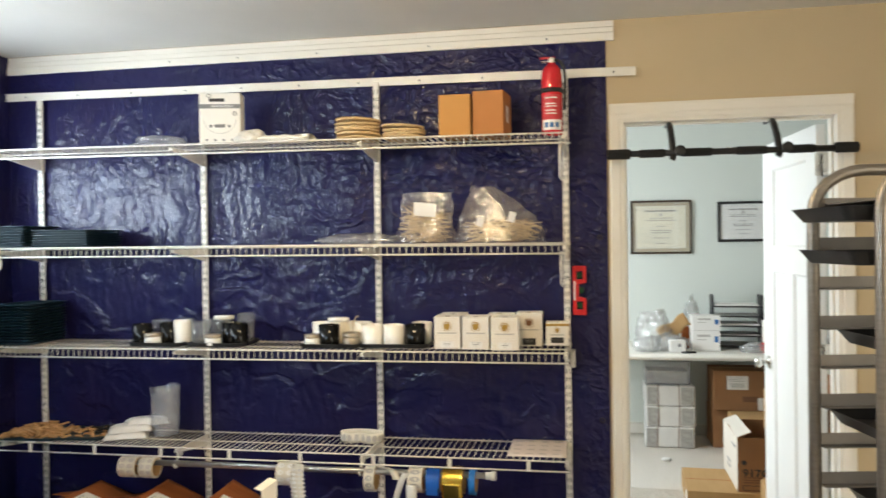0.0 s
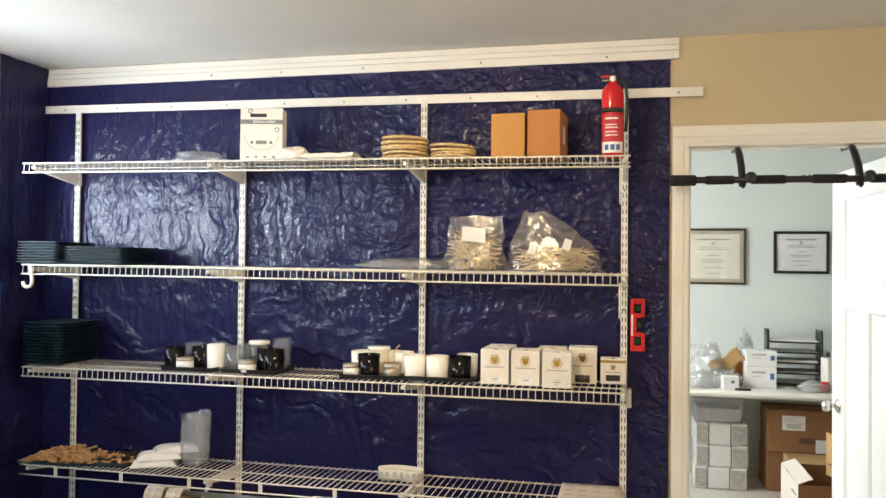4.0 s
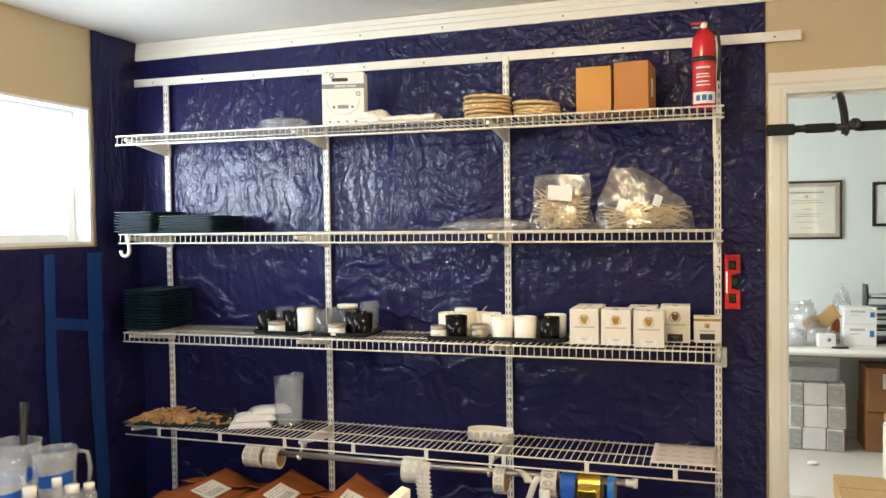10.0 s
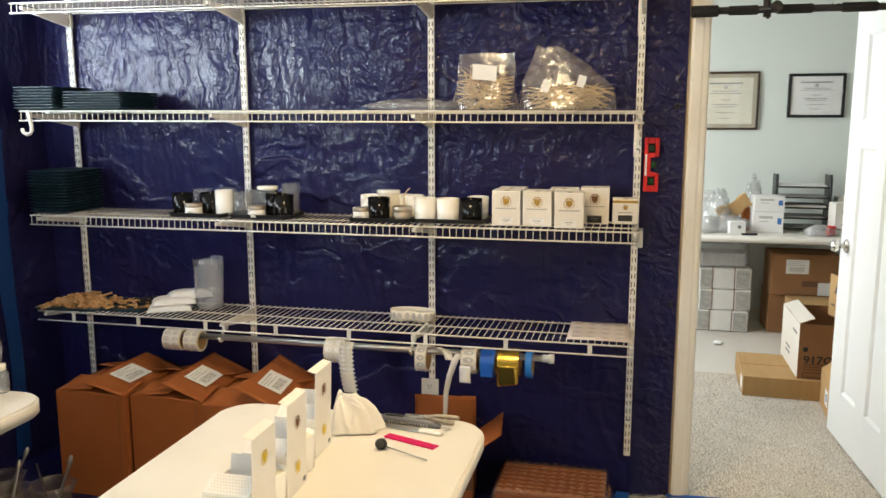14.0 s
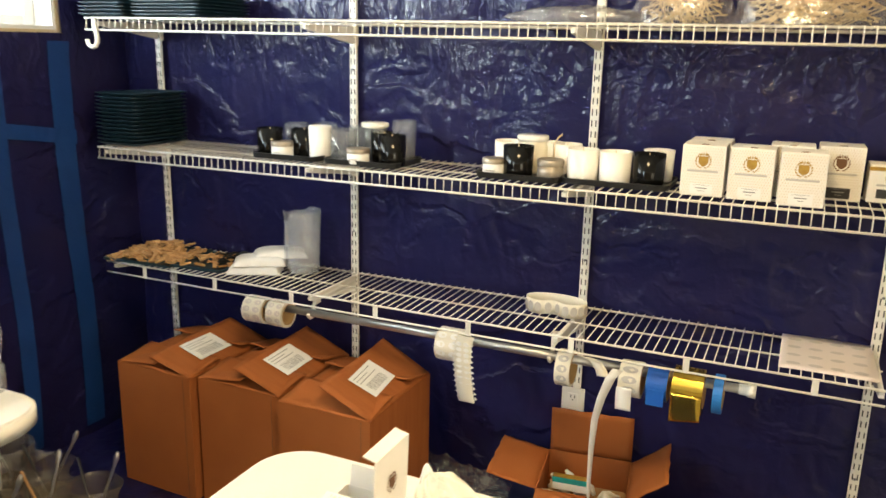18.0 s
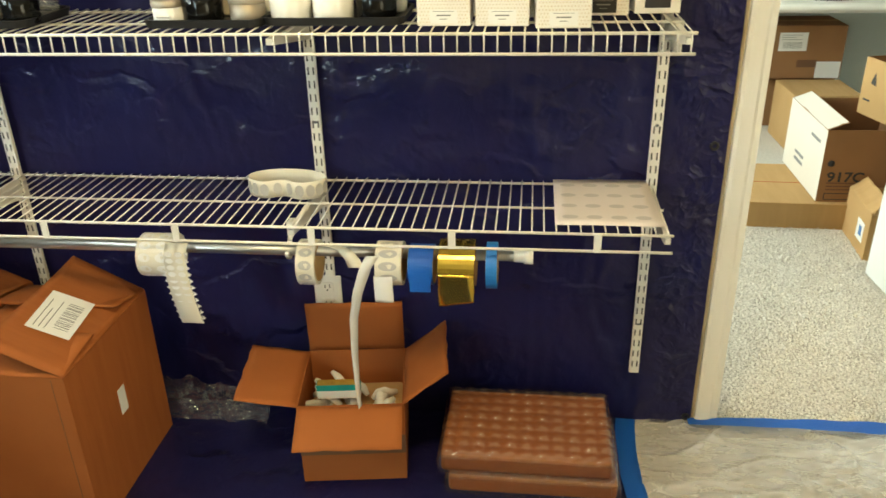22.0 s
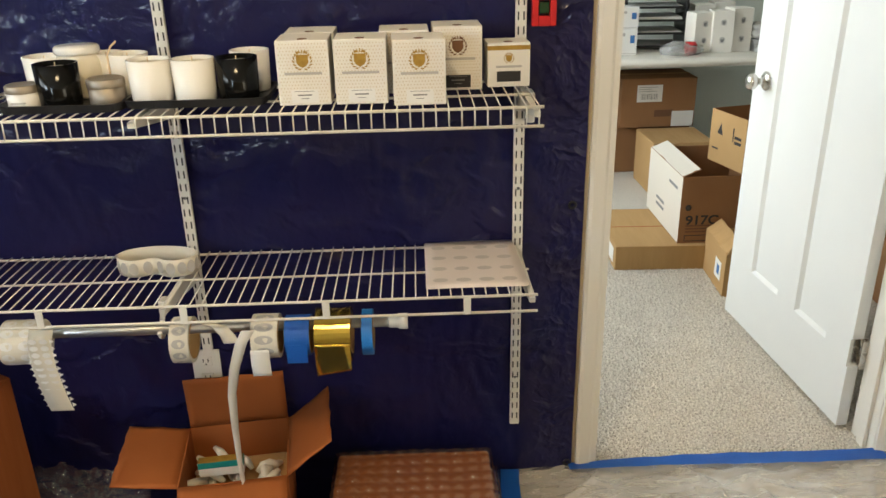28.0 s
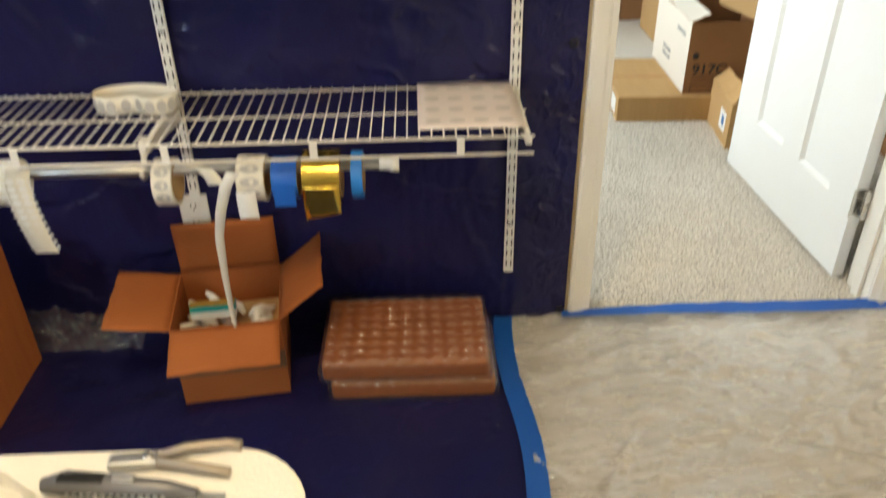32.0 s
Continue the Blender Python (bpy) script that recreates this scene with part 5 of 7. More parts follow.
for x, z in ((-0.045, 0.203), (0.062, 0.128)):
    part("round_badge", tube([(x + 0.008 * math.cos(a), -0.0503, z + 0.008 * math.sin(a)) for a in [2 * math.pi * k / 12 for k in range(13)]], 0.0014, 5), M["ink_dark"], sc)
for k in range(4):
    part("icon", box(-0.06 + 0.035 * k, -0.05 + 0.035 * k, -0.0506, -0.0498, 0.014, 0.022), M["ink"], sc)


def crumple(cx, cy, w, d, h, seed, flat=0.0, n=44, fine=1.0):
    """A soft crumpled heap: a closed skin over a rough ellipsoid, flat below."""
    def fn(u, v):
        a, e = 2 * math.pi * u, math.pi * (v - 0.5)
        p = Vector((math.cos(a) * math.cos(e), math.sin(a) * math.cos(e), math.sin(e)))
        q = 1 + 0.32 * noise.noise(p * 1.7 + Vector((seed, 0, 0))) + 0.18 * fine * (1 - 2 * abs(noise.noise(p * (1.2 + 2.4 * fine) + Vector((0, seed, 0)))))
        q += 0.07 * fine * fine * noise.noise(p * 9 + Vector((0, 0, seed)))
        z = p.z * q * h * 0.62 + h * 0.42
        return (cx + p.x * q * w / 2, cy + p.y * q * d / 2, max(z, flat))
    return grid(fn, n, n // 2, closed=True)


single("clear_bag", crumple(0, 0, 0.23, 0.14, 0.045, 3), M["film"], "flat crumpled clear plastic bag on the top shelf", "plastic bag", (-1.91, -0.19, T1 + rise(0, -1.91)))
single("folded_cloth", crumple(0, 0, 0.12, 0.12, 0.055, 5), M["cloth"], "crumpled off-white cloth on the top shelf", "cloth", (-1.47, -0.21, T1 + rise(0, -1.47)))


def sleeve(u, v):
    a = 2 * math.pi * u
    x = (v - 0.5) * 0.27
    return (x, 0.045 * math.cos(a) * (1 + 0.15 * noise.noise(Vector((x * 20, a, 1)))), max(0, 0.016 + 0.017 * math.sin(a) + 0.006 * noise.noise(Vector((x * 25, a, 3)))))


single("rolled_cloth", grid(sleeve, 24, 40, closed=True), M["cloth"], "rolled off-white cloth lying on the top shelf", "cloth", (-1.335, -0.225, T1 + rise(0, -1.335)), -3)


def coaster(r, seed, at, rz):
    b = bmesh.new()
    for k in range(9):
        rr = r * (0.12 + 0.88 * k / 8)
        wob = 0.055 if k == 8 else 0.012
        tube([(rr * (1 + wob * math.sin(17 * a + seed)) * math.cos(a), rr * (1 + wob * math.sin(17 * a + seed)) * math.sin(a), 0.009 + 0.002 * noise.noise(Vector((a * 3, k, seed)))) for a in [2 * math.pi * q / 68 for q in range(69)]], 0.0062, 6, bm=b)
    th = single("woven_coaster", b, M["straw"], "round woven straw coaster in a stack", "coaster", at, rz, "woven coasters", rx=random.uniform(-3, 3), ry=random.uniform(-3, 3))


for k in range(6):
    coaster(0.084, k, (-1.012 + random.uniform(-0.004, 0.004), -0.20, T1 + rise(0, -1.012) + 0.0005 + 0.0148 * k), 20 * k)
for k in range(4):
    coaster(0.080, k + 9, (-0.823 + random.uniform(-0.004, 0.004), -0.19, T1 + rise(0, -0.823) + 0.0005 + 0.0150 * k), 35 * k)
for x, w, d, h, lab in ((-0.602, 0.125, 0.12, 0.168, False), (-0.462, 0.122, 0.165, 0.178, True)):
    bx = thing("ochre_carton", "plain ochre brown carton standing on the top shelf", "box", (x, -0.25 + d / 2, T1 + rise(0, x)), -5 if lab else 0, "ochre cartons")
    part("carton_body", box(-w / 2, w / 2, -d / 2, d / 2, 0, h, 0.0015, 1), M["kraft_rust" if lab else "kraft_orange"], bx)
    part("seam", box(-w / 2 + 0.002, w / 2 - 0.002, -0.001, 0.001, h, h + 0.0006), M["ink_brown"], bx)
    if lab:
        part("side_label", box(w / 2, w / 2 + 0.0006, -0.02, 0.02, 0.06, 0.125), M["paper"], bx)

# fire extinguisher
ex = thing("fire_extinguisher", "red fire extinguisher with black strap on the top shelf", "fire extinguisher", (-0.222, -0.20, T1), 0)
part("cylinder", lathe([(0, 0), (0.036, 0), (0.0405, 0.006), (0.0405, 0.235), (0.037, 0.255), (0.026, 0.270), (0.016, 0.278), (0.016, 0.284), (0, 0.284)], 36), M["red"], ex)
part("strap", lathe([(0.0408, 0.165), (0.0425, 0.165), (0.0425, 0.182), (0.0408, 0.182)], 36), M["black"], ex, "black plastic strap")


def wrap(z0, z1, a0, a1, r, mat, name, lab=""):
    def fn(u, v):
        a = radians(a0 + (a1 - a0) * u)
        return (r * math.sin(a), -r * math.cos(a), z0 + (z1 - z0) * v)
    return part(name, grid(fn, 20, 2), M[mat], ex, lab)


wrap(0.058, 0.155, -62, 62, 0.0409, "ink_red", "red_label")
wrap(0.018, 0.058, -62, 62, 0.0410, "paper", "white_label", "white label with picture panels")
for k in range(3):
    wrap(0.028, 0.048, -40 + 30 * k, -18 + 30 * k, 0.0413, "ink_blue", "picture_panel")
for k, (z, h) in enumerate(((0.140, 0.006), (0.118, 0.004), (0.108, 0.004), (0.092, 0.004), (0.080, 0.004))):
    wrap(z, z + h, -38, 30 - 6 * (k % 2), 0.0412, "paper", "print_bar")
part("valve", lathe([(0, 0.282), (0.014, 0.282), (0.014, 0.300), (0.010, 0.306), (0, 0.306)], 20), M["nickel"], ex)
part("lever", box(-0.045, 0.012, -0.006, 0.006, 0.300, 0.308, 0.002), M["ink_red"], ex)
part("carry_handle", box(-0.040, 0.010, -0.006, 0.006, 0.286, 0.292, 0.002), M["nickel"], ex)
part("gauge", lathe([(0, 0.004), (0.010, 0.004), (0.011, 0)], 18), M["paper"], ex, m=front(0.0, -0.014, 0.292))
part("hose", tube([(0.012, 0, 0.296), (0.030, 0, 0.292), (0.046, 0.004, 0.268), (0.052, 0.006, 0.22), (0.050, 0.006, 0.15), (0.047, 0.006, 0.10)], 0.006, 10), M["black"], ex)

# ---------------- second shelf ----------------
T2 = DECKS[1] + 0.0048


def tray_stack(n, at, w, d, pitch, label, group):
    for k in range(n):
        b = bmesh.new()
        out = rounded(w, d, 0.018, 4)
        m2 = rounded(w - 0.03, d - 0.03, 0.012, 4)
        rings = [[b.verts.new((p[0], p[1], z)) for p in src] for src, z in ((m2, 0.0), (out, pitch * 0.62), ([(p[0] * 1.045, p[1] * 1.035) for p in out], pitch * 0.64), ([(p[0] * 1.045, p[1] * 1.035) for p in out], pitch * 0.84), (out, pitch * 0.84), (m2, 0.0022))]
        m = len(out)
        for a, c in zip(rings, rings[1:]):
            for q in range(m):
                b.faces.new((a[q], a[(q + 1) % m], c[(q + 1) % m], c[q]))
        b.faces.new(rings[0][::-1])
        b.faces.new(rings[-1])
        bmesh.ops.recalc_face_normals(b, faces=b.faces[:])
        single("plastic_tray", b, M["tray_window_tint"], label, "tray", (at[0] + random.uniform(-0.003, 0.003), at[1] + random.uniform(-0.003, 0.003), at[2] + k * pitch), random.uniform(-1, 1), group)


tray_stack(8, (-2.570, -0.200, T2 + 0.009), 0.195, 0.25, 0.0118, "black plastic tray in a neat stack on the second shelf", "trays on the second shelf")
tray_stack(7, (-2.312, -0.180, T2 + 0.009), 0.27, 0.26, 0.0105, "black plastic tray in a neat stack on the second shelf", "trays on the second shelf")
tray_stack(14, (-2.555, -0.185, SZ), 0.180, 0.25, 0.0128, "black plastic tray tinted with window light, in a tall stack", "trays on the third shelf")


def bag(name, at, w, d, h, seed, wicks, label, tip=0.0, heap=0.34, lean=0.9):
    th = thing(name, label, "plastic bag", at)

    def fn(u, v):
        a = 2 * math.pi * u
        z = v * h
        pinch = (1 - 0.30 * v - 0.62 * max(0, v - 0.45) ** 1.2 * 1.6)
        q = 1 + 0.14 * noise.noise(Vector((math.cos(a) * 1.7, math.sin(a) * 1.7, v * 3 + seed))) + 0.05 * noise.noise(Vector((a * 3, v * 9, seed)))
        return (math.cos(a) * w / 2 * q * (pinch if tip else 1 - 0.12 * v) + tip * v * v, math.sin(a) * d / 2 * q * max(0.05, 1 - 0.95 * v), z * (1 + 0.06 * noise.noise(Vector((a, seed, 2)))) + 0.001)
    part("bag_skin", grid(fn, 48, 24, closed=True), M["bag"], th, "clear polythene skin")
    for k in range(wicks):
        a, l = random.uniform(-lean, lean), random.uniform(0.07, 0.12)
        x, y, z = random.uniform(-0.30, 0.30) * w, random.uniform(-0.3, 0.2) * d, random.uniform(0.012, heap * h)
        x = max(-0.46 * w + l / 2, min(0.46 * w - l / 2, x))
        dx, dz = l / 2 * math.cos(a), l / 2 * math.sin(a) * 0.8
        part("wick", tube([(x - dx, y, max(0.004, z - dz)), (x, y + random.uniform(-0.01, 0.01), z + 0.004), (x + dx, y, max(0.004, z + dz))], 0.0014, 5), M["wick"], th)
    return th


b1 = bag("wick_bag", (-0.735, -0.19, T2 + rise(1, -0.735)), 0.235, 0.10, 0.205, 2.0, 130, "clear bag full of candle wicks with a white label", 0.0, 0.62, 1.5)
part("bag_label", box(-0.045, 0.045, -0.0006, 0.0, -0.028, 0.028), M["paper"], b1, "white paper label", pose(0.005, -0.046, 0.135, 18, 6, 0))
b2 = bag("wick_bag", (-0.430, -0.185, T2 + rise(1, -0.430)), 0.37, 0.15, 0.225, 6.0, 140, "slumped clear bag of candle wicks on the second shelf", -0.08)
for x, z in ((-0.075, 0.085), (0.05, 0.10)):
    part("paper_slip", box(-0.014, 0.014, -0.0005, 0.0, -0.022, 0.022), M["paper"], b2, m=pose(x, -0.07, z, 25, 20, 0))
for k in range(12):
    part("wick_base", lathe([(0, 0.002), (0.006, 0.002), (0.0065, 0), (0, 0)], 10), M["tin"], (b1, b2)[k % 2], m=pose(random.uniform(-0.08, 0.08), -0.045, 0.012 + 0.02 * random.random(), 70, 0, 40 * k))
single("flat_bag", crumple(0, 0, 0.30, 0.16, 0.040, 11), M["film"], "flattened empty clear bag on the second shelf", "plastic bag", (-1.02, -0.17, T2 + rise(1, -1.02)))

# spirit level behind the end of the shelves
lv = thing("spirit_level", "short red spirit level hung beside the shelf standard", "spirit level", (-0.128, -0.030, 1.242), 0, rx=0)
b = bmesh.new()
for x0, x1, z0, z1 in ((-0.026, -0.002, 0.074, 0.128), (-0.026, -0.012, 0.0, 0.074), (-0.026, -0.012, 0.128, 0.202), (0.014, 0.028, 0.0, 0.070), (0.014, 0.028, 0.132, 0.202), (-0.012, 0.014, 0.0, 0.022), (-0.012, 0.014, 0.056, 0.074), (-0.012, 0.014, 0.128, 0.146), (-0.012, 0.014, 0.180, 0.202)):
    box(x0, x1, -0.011, 0.011, z0, z1, 0.0015, 1, bm=b)
part("level_body", b, M["red_plastic"], lv)
for x0, x1, z in ((-0.011, 0.013, 0.026), (-0.002, 0.018, 0.088), (-0.011, 0.013, 0.150)):
    part("vial", box(x0, x1, -0.006, 0.006, z, z + 0.026, 0.004), M["green"], lv, "green bubble vial")
part("level_mark", box(-0.0225, -0.0155, -0.0116, -0.011, 0.06, 0.14), M["paper"], lv)

# ---------------- bottom shelf ----------------
T4 = DECKS[3] + 0.0048


def chip_tray(at, w, d, n, label):
    th = thing("chip_tray", label, "tray", at, 3)
    b = prism(rounded(w, d, 0.012, 4), 0, 0.003)
    for x0, x1, y0, y1 in ((-w / 2, w / 2, -d / 2, -d / 2 + 0.004), (-w / 2, w / 2, d / 2 - 0.004, d / 2), (-w / 2, -w / 2 + 0.004, -d / 2, d / 2), (w / 2 - 0.004, w / 2, -d / 2, d / 2)):
        box(x0, x1, y0, y1, 0.002, 0.010, bm=b)
    part("tray_base", b, M["tray_window_tint"], th)
    chip = mesh_of(box(-0.019, 0.019, -0.0065, 0.0065, -0.003, 0.003, 0.001, 1), "wood_chip", M["wood"])
    for k in range(n):
        x, y = random.gauss(0, 0.27) * w, random.gauss(0, 0.26) * d
        x, y = max(-0.45 * w, min(0.45 * w, x)), max(-0.44 * d, min(0.44 * d, y))
        z = 0.008 + 0.022 * random.random() * max(0, 1 - (abs(x) / w * 2) ** 2)
        part("wood_chip", chip, None, th, m=pose(x, y, z, random.uniform(-25, 25), random.uniform(-25, 25), random.uniform(0, 180)))
    return th


chip_tray((-2.515, -0.190, T4), 0.285, 0.25, 280, "black tray heaped with pale brown wood pieces")
ct2 = chip_tray((-2.285, -0.175, T4), 0.215, 0.21, 34, "black tray with wood pieces and dark clips")
for k in range(20):
    part("dark_clip", tube([(0, 0, 0), (0.02, 0.004, 0.006), (0.036, 0, 0.0)], 0.004, 6), M["black"], ct2, m=pose(random.uniform(0.0, 0.09), random.uniform(-0.02, 0.08), 0.012 + 0.012 * random.random(), random.uniform(-30, 30), 0, 50 * k))


def pillow(w, d, h, seed):
    def fn(u, v):
        x, y = (u - 0.5) * w, (v - 0.5) * d
        e = max(0.0, (1 - (2 * u - 1) ** 4) * (1 - (2 * v - 1) ** 4))
        return (x, y, h * (0.08 + 0.92 * e ** 0.5) * (1 + 0.12 * noise.noise(Vector((u * 5, v * 5, seed)))))
    b = grid(fn, 24, 20)
    low = grid(lambda u, v: ((u - 0.5) * w, (v - 0.5) * d, 0.0), 2, 2)
    return join(b, low)


for k, (x, y, z, rz) in enumerate(((-2.085, -0.195, 0.0, 25), (-2.075, -0.180, 0.026, 32), (-2.035, -0.120, 0.044, 40))):
    single("white_pouch", pillow(0.18, 0.10, 0.032, k * 3.1), M["sachet"], "white plastic pouch lying on the bottom shelf", "pouch", (x, y, T4 + z), rz, "white pouches")
pt = thing("measuring_jug", "tall frosted plastic measuring jug with a cut rim", "jug", (-1.945, -0.110, T4))


def jug(u, v):
    a = 2 * math.pi * u
    r = 0.056 + 0.008 * v
    top = 0.215 - (0.03 if 0.62 < u < 0.72 else 0.0) - (0.012 if 0.30 < u < 0.55 else 0)
    return (r * math.cos(a), r * math.sin(a), 0.003 + v * (top - 0.003))


part("jug_wall", grid(jug, 48, 10, 0.0022, closed=True), M["milky"], pt)
part("jug_base", lathe([(0, 0), (0.056, 0), (0.056, 0.003), (0, 0.003)], 40), M["milky"], pt)
part("jug_grip", tube([(-0.045, -0.035, 0.04), (-0.045, -0.037, 0.10), (-0.040, -0.040, 0.155)], 0.006, 8), M["milky"], pt)

# curled label band standing on the deck, and the label sheet
def loop(u, v):
    a = 2 * math.pi * u
    x = 0.094 * math.cos(a)
    y = 0.050 * math.sin(a)
    if y < 0:
        y += 0.026 * math.exp(-(x / 0.03) ** 2)
    return (x, y, v * 0.042)


lb = thing("label_band", "long cream label band curled into a loop on the bottom shelf", "label strip", (-1.035, -0.130, T4), -3)
part("band", grid(loop, 96, 2, 0.0006, closed=True), M["backing"], lb)
b = bmesh.new()
for k in range(20):
    u = (k + 0.5) / 20
    c, e = Vector(loop(u, 0.5)), Vector(loop((u + 0.012) % 1, 0.5))
    t = (e - c).normalized()
    nrm = Vector((t.y, -t.x, 0))
    b.faces.new([b.verts.new(c + t * 0.0105 * math.cos(s) + Vector((0, 0, 0.015 * math.sin(s))) + nrm * 0.0012) for s in [2 * math.pi * j / 12 for j in range(12)]])
tagged(part("label_print", b, M["ink_pale"], lb), kind="stuff")
for k, (dx, dy, rz, z) in enumerate(((0.004, 0.004, 1.5, 0.0), (0, 0, 0, 0.0008))):
    sh = thing("label_sheet", "blush white sheet of printed oval labels on the wire shelf", "label sheet", (-0.299 + dx, -0.152 + dy, T4 + 0.0006 + z), rz, "label sheets")
    part("sheet_paper", grid(lambda u, v: ((u - 0.5) * 0.222, (v - 0.5) * 0.270, 0.0004 + 0.001 * math.sin(u * 3)), 8, 8, 0.0005), M["pink_paper"], sh)
    if k:
        for i in range(4):
            for j in range(4):
                x, y = -0.078 + i * 0.052, -0.095 + j * 0.063
                q = bmesh.new()
                q.faces.new([q.verts.new((x + 0.0175 * math.cos(s), y + 0.0105 * math.sin(s), 0.0024)) for s in [2 * math.pi * t / 16 for t in range(16)]])
                part("label_oval", q, M["blush_ink"], sh)

# ---------------- on the long white table ----------------
def open_box(y, rz=0.0):
    th = thing("open_candle_box", "white patterned candle box with its emblem lid raised", "candle box", (-0.947 + (0.036 if y < -1.8 else 0.024 if y < -1.6 else 0.0), y, TZ), rz, "open candle boxes")
    w, h, t = 0.102, 0.098, 0.0012
    b = box(-w / 2, w / 2, -w / 2, -w / 2 + t, 0, h)
    box(-w / 2, w / 2, w / 2 - t, w / 2, 0, h, bm=b)
    box(-w / 2, -w / 2 + t, -w / 2 + t, w / 2 - t, 0, h, bm=b)
    box(w / 2 - t, w / 2, -w / 2 + t, w / 2 - t, 0, h, bm=b)
    box(-w / 2 + t, w / 2 - t, -w / 2 + t, w / 2 - t, 0, t, bm=b)
    part("box_body", b, M["card"], th)
    tagged(part("pattern", dot_print(w - 0.006, h - 0.008, (w, h)), None, th, m=front(0, -w / 2 - 0.0003, h / 2)), kind="stuff")
    lid = part("lid", box(-t, 0, -w / 2, w / 2, 0, 0.110), M["card"], th, "raised lid with a dark emblem", pose(w / 2 + 0.001, 0, h, 0, 2, 0))
    part("tuck_flap", box(-0.022, 0, -w / 2 + 0.003, w / 2 - 0.003, 0, t), M["card"], lid, m=pose(0, 0, 0.110, 0, 12, 0))
    part("dust_flap", box(-w / 2 + 0.006, w / 2 - 0.012, -t, 0, 0, 0.034), M["card"], th, m=pose(0, w / 2, h, -10, 0, 0))
    near = part("dust_flap", box(-w / 2 + 0.003, w / 2 - 0.006, 0, t, 0, 0.046), M["card"], th, m=pose(0, -w / 2, h, -62, 0, 0))
    tagged(part("pattern", dot_print(w - 0.016, 0.040, (w, 0.04)), None, near, m=front(0, -0.0003, 0.023)), kind="stuff")
    for z, mat in ((0.055, "yellow"), (h + 0.058, "yellow" if y < -1.7 else "ink_brown")):
        emblem(th, pose(w / 2 + 0.0022 + (0.0018 if z > h else 0), 0, z, 90, 0, 90), M[mat], 0.8)
    part("code_patch", box(w / 2, w / 2 + 0.0006, w / 2 - 0.022, w / 2 - 0.008, 0.008, 0.018), M["ink"], th)
    return th


open_box(-1.840)
open_box(-1.657)
open_box(-1.446)
for x, y in ((-0.950, -1.935), (-0.900, -1.748), (-0.918, -1.552)):
    th = thing("candle_tumbler", "candle in a cream tumbler beside an open box", "candle", (x, y, TZ), group="candles on the table")
    part("vessel", lathe([(0, 0), (0.036, 0), (0.038, 0.004), (0.041, 0.084), (0.038, 0.084), (0.035, 0.008), (0, 0.008)], 30), M["glass_white"], th)
    part("wax", lathe([(0, 0.009), (0.0345, 0.009), (0.0368, 0.074), (0, 0.074)], 28), M["wax"], th)
    part("label_patch", box(-0.013, 0.013, -0.0405, -0.036, 0.025, 0.050), M["paper"], th)


def towel(u, v):
    a = 2 * math.pi * u
    c = Vector((math.cos(a), math.sin(a), 0))
    folds = 0.17 * math.sin(5 * a + 1.6 * v + 2 * math.sin(a)) + 0.13 * math.sin(8 * a + 2 - 2 * v) + 0.22 * noise.noise(c * 1.6 + Vector((0, 0, 61)))
    q = v ** 0.72 * (1 + folds * min(1, v * 1.5))
    long = 0.078 if c.x > 0 else 0.050
    z = 0.088 * (1 - v ** 2.2) * (1 + 0.24 * math.sin(5 * a + 2.2 + 2 * math.sin(a)) * v + 0.2 * noise.noise(c * 2 + Vector((3, 0, 2 * v)))) + 0.010 * noise.noise(Vector((c.x * v * 5, c.y * v * 5, 8)))
    return (c.x * q * long - 0.022 * (1 - v), c.y * q * 0.050, max(z, 0.0012) + 0.002 * (1 - abs(noise.noise(c * 6 + Vector((0, 0, 3 * v))))))


single("towel", grid(towel, 132, 48, closed=True), M["cloth"], "crumpled off-white towel heaped in folds on the table", "towel", (-0.880, -1.298, TZ), 12)
kn = thing("utility_knife", "grey and black utility knife lying on the table", "knife", (-0.738, -1.240, TZ), -4)
b = tube([(-0.085, 0, 0.011), (-0.06, 0.003, 0.012), (0, 0, 0.012), (0.05, -0.002, 0.010), (0.085, -0.004, 0.007)], 0.012, 10, radii=[0.008, 0.014, 0.012, 0.011, 0.006])
part("knife_body", b, M["leg_grey"], kn)
part("knife_inlay", box(-0.065, -0.015, -0.006, 0.006, 0.0215, 0.0255, 0.001), M["black"], kn)
part("knife_slider", box(-0.005, 0.018, -0.004, 0.004, 0.022, 0.027, 0.001), M["steel"], kn)
for k in range(14):
    part("grip_rib", box(-0.055 + 0.008 * k, -0.051 + 0.008 * k, -0.0145, -0.010, 0.006, 0.012), M["steel"], kn)
part("knife_blade", box(0.083, 0.115, -0.010, -0.001, 0.006, 0.0068), M["steel"], kn)
pl = thing("pliers", "steel pliers with dull bronze handles on the table", "pliers", (-0.718, -1.200, TZ), 3)
part("jaw", box(-0.045, 0.012, -0.010, 0.010, 0.002, 0.014, 0.004), M["steel"], pl)
part("handle", tube([(0.008, 0.004, 0.008), (0.04, 0.014, 0.009), (0.085, 0.017, 0.008), (0.10, 0.014, 0.007)], 0.006, 8), M["tin"], pl)
part("handle", tube([(0.008, -0.004, 0.008), (0.04, -0.012, 0.009), (0.075, -0.022, 0.008), (0.092, -0.026, 0.007)], 0.006, 8), M["tin"], pl)
part("pivot", lathe([(0, 0.016), (0.006, 0.016), (0.007, 0.012)], 12), M["nickel"], pl)
sp = thing("spreader", "white handled scraper lying on the table", "scraper", (-0.690, -1.280, TZ), -8)
part("scraper_blade", box(-0.11, -0.01, -0.009, 0.009, 0.001, 0.004, 0.001), M["steel"], sp)
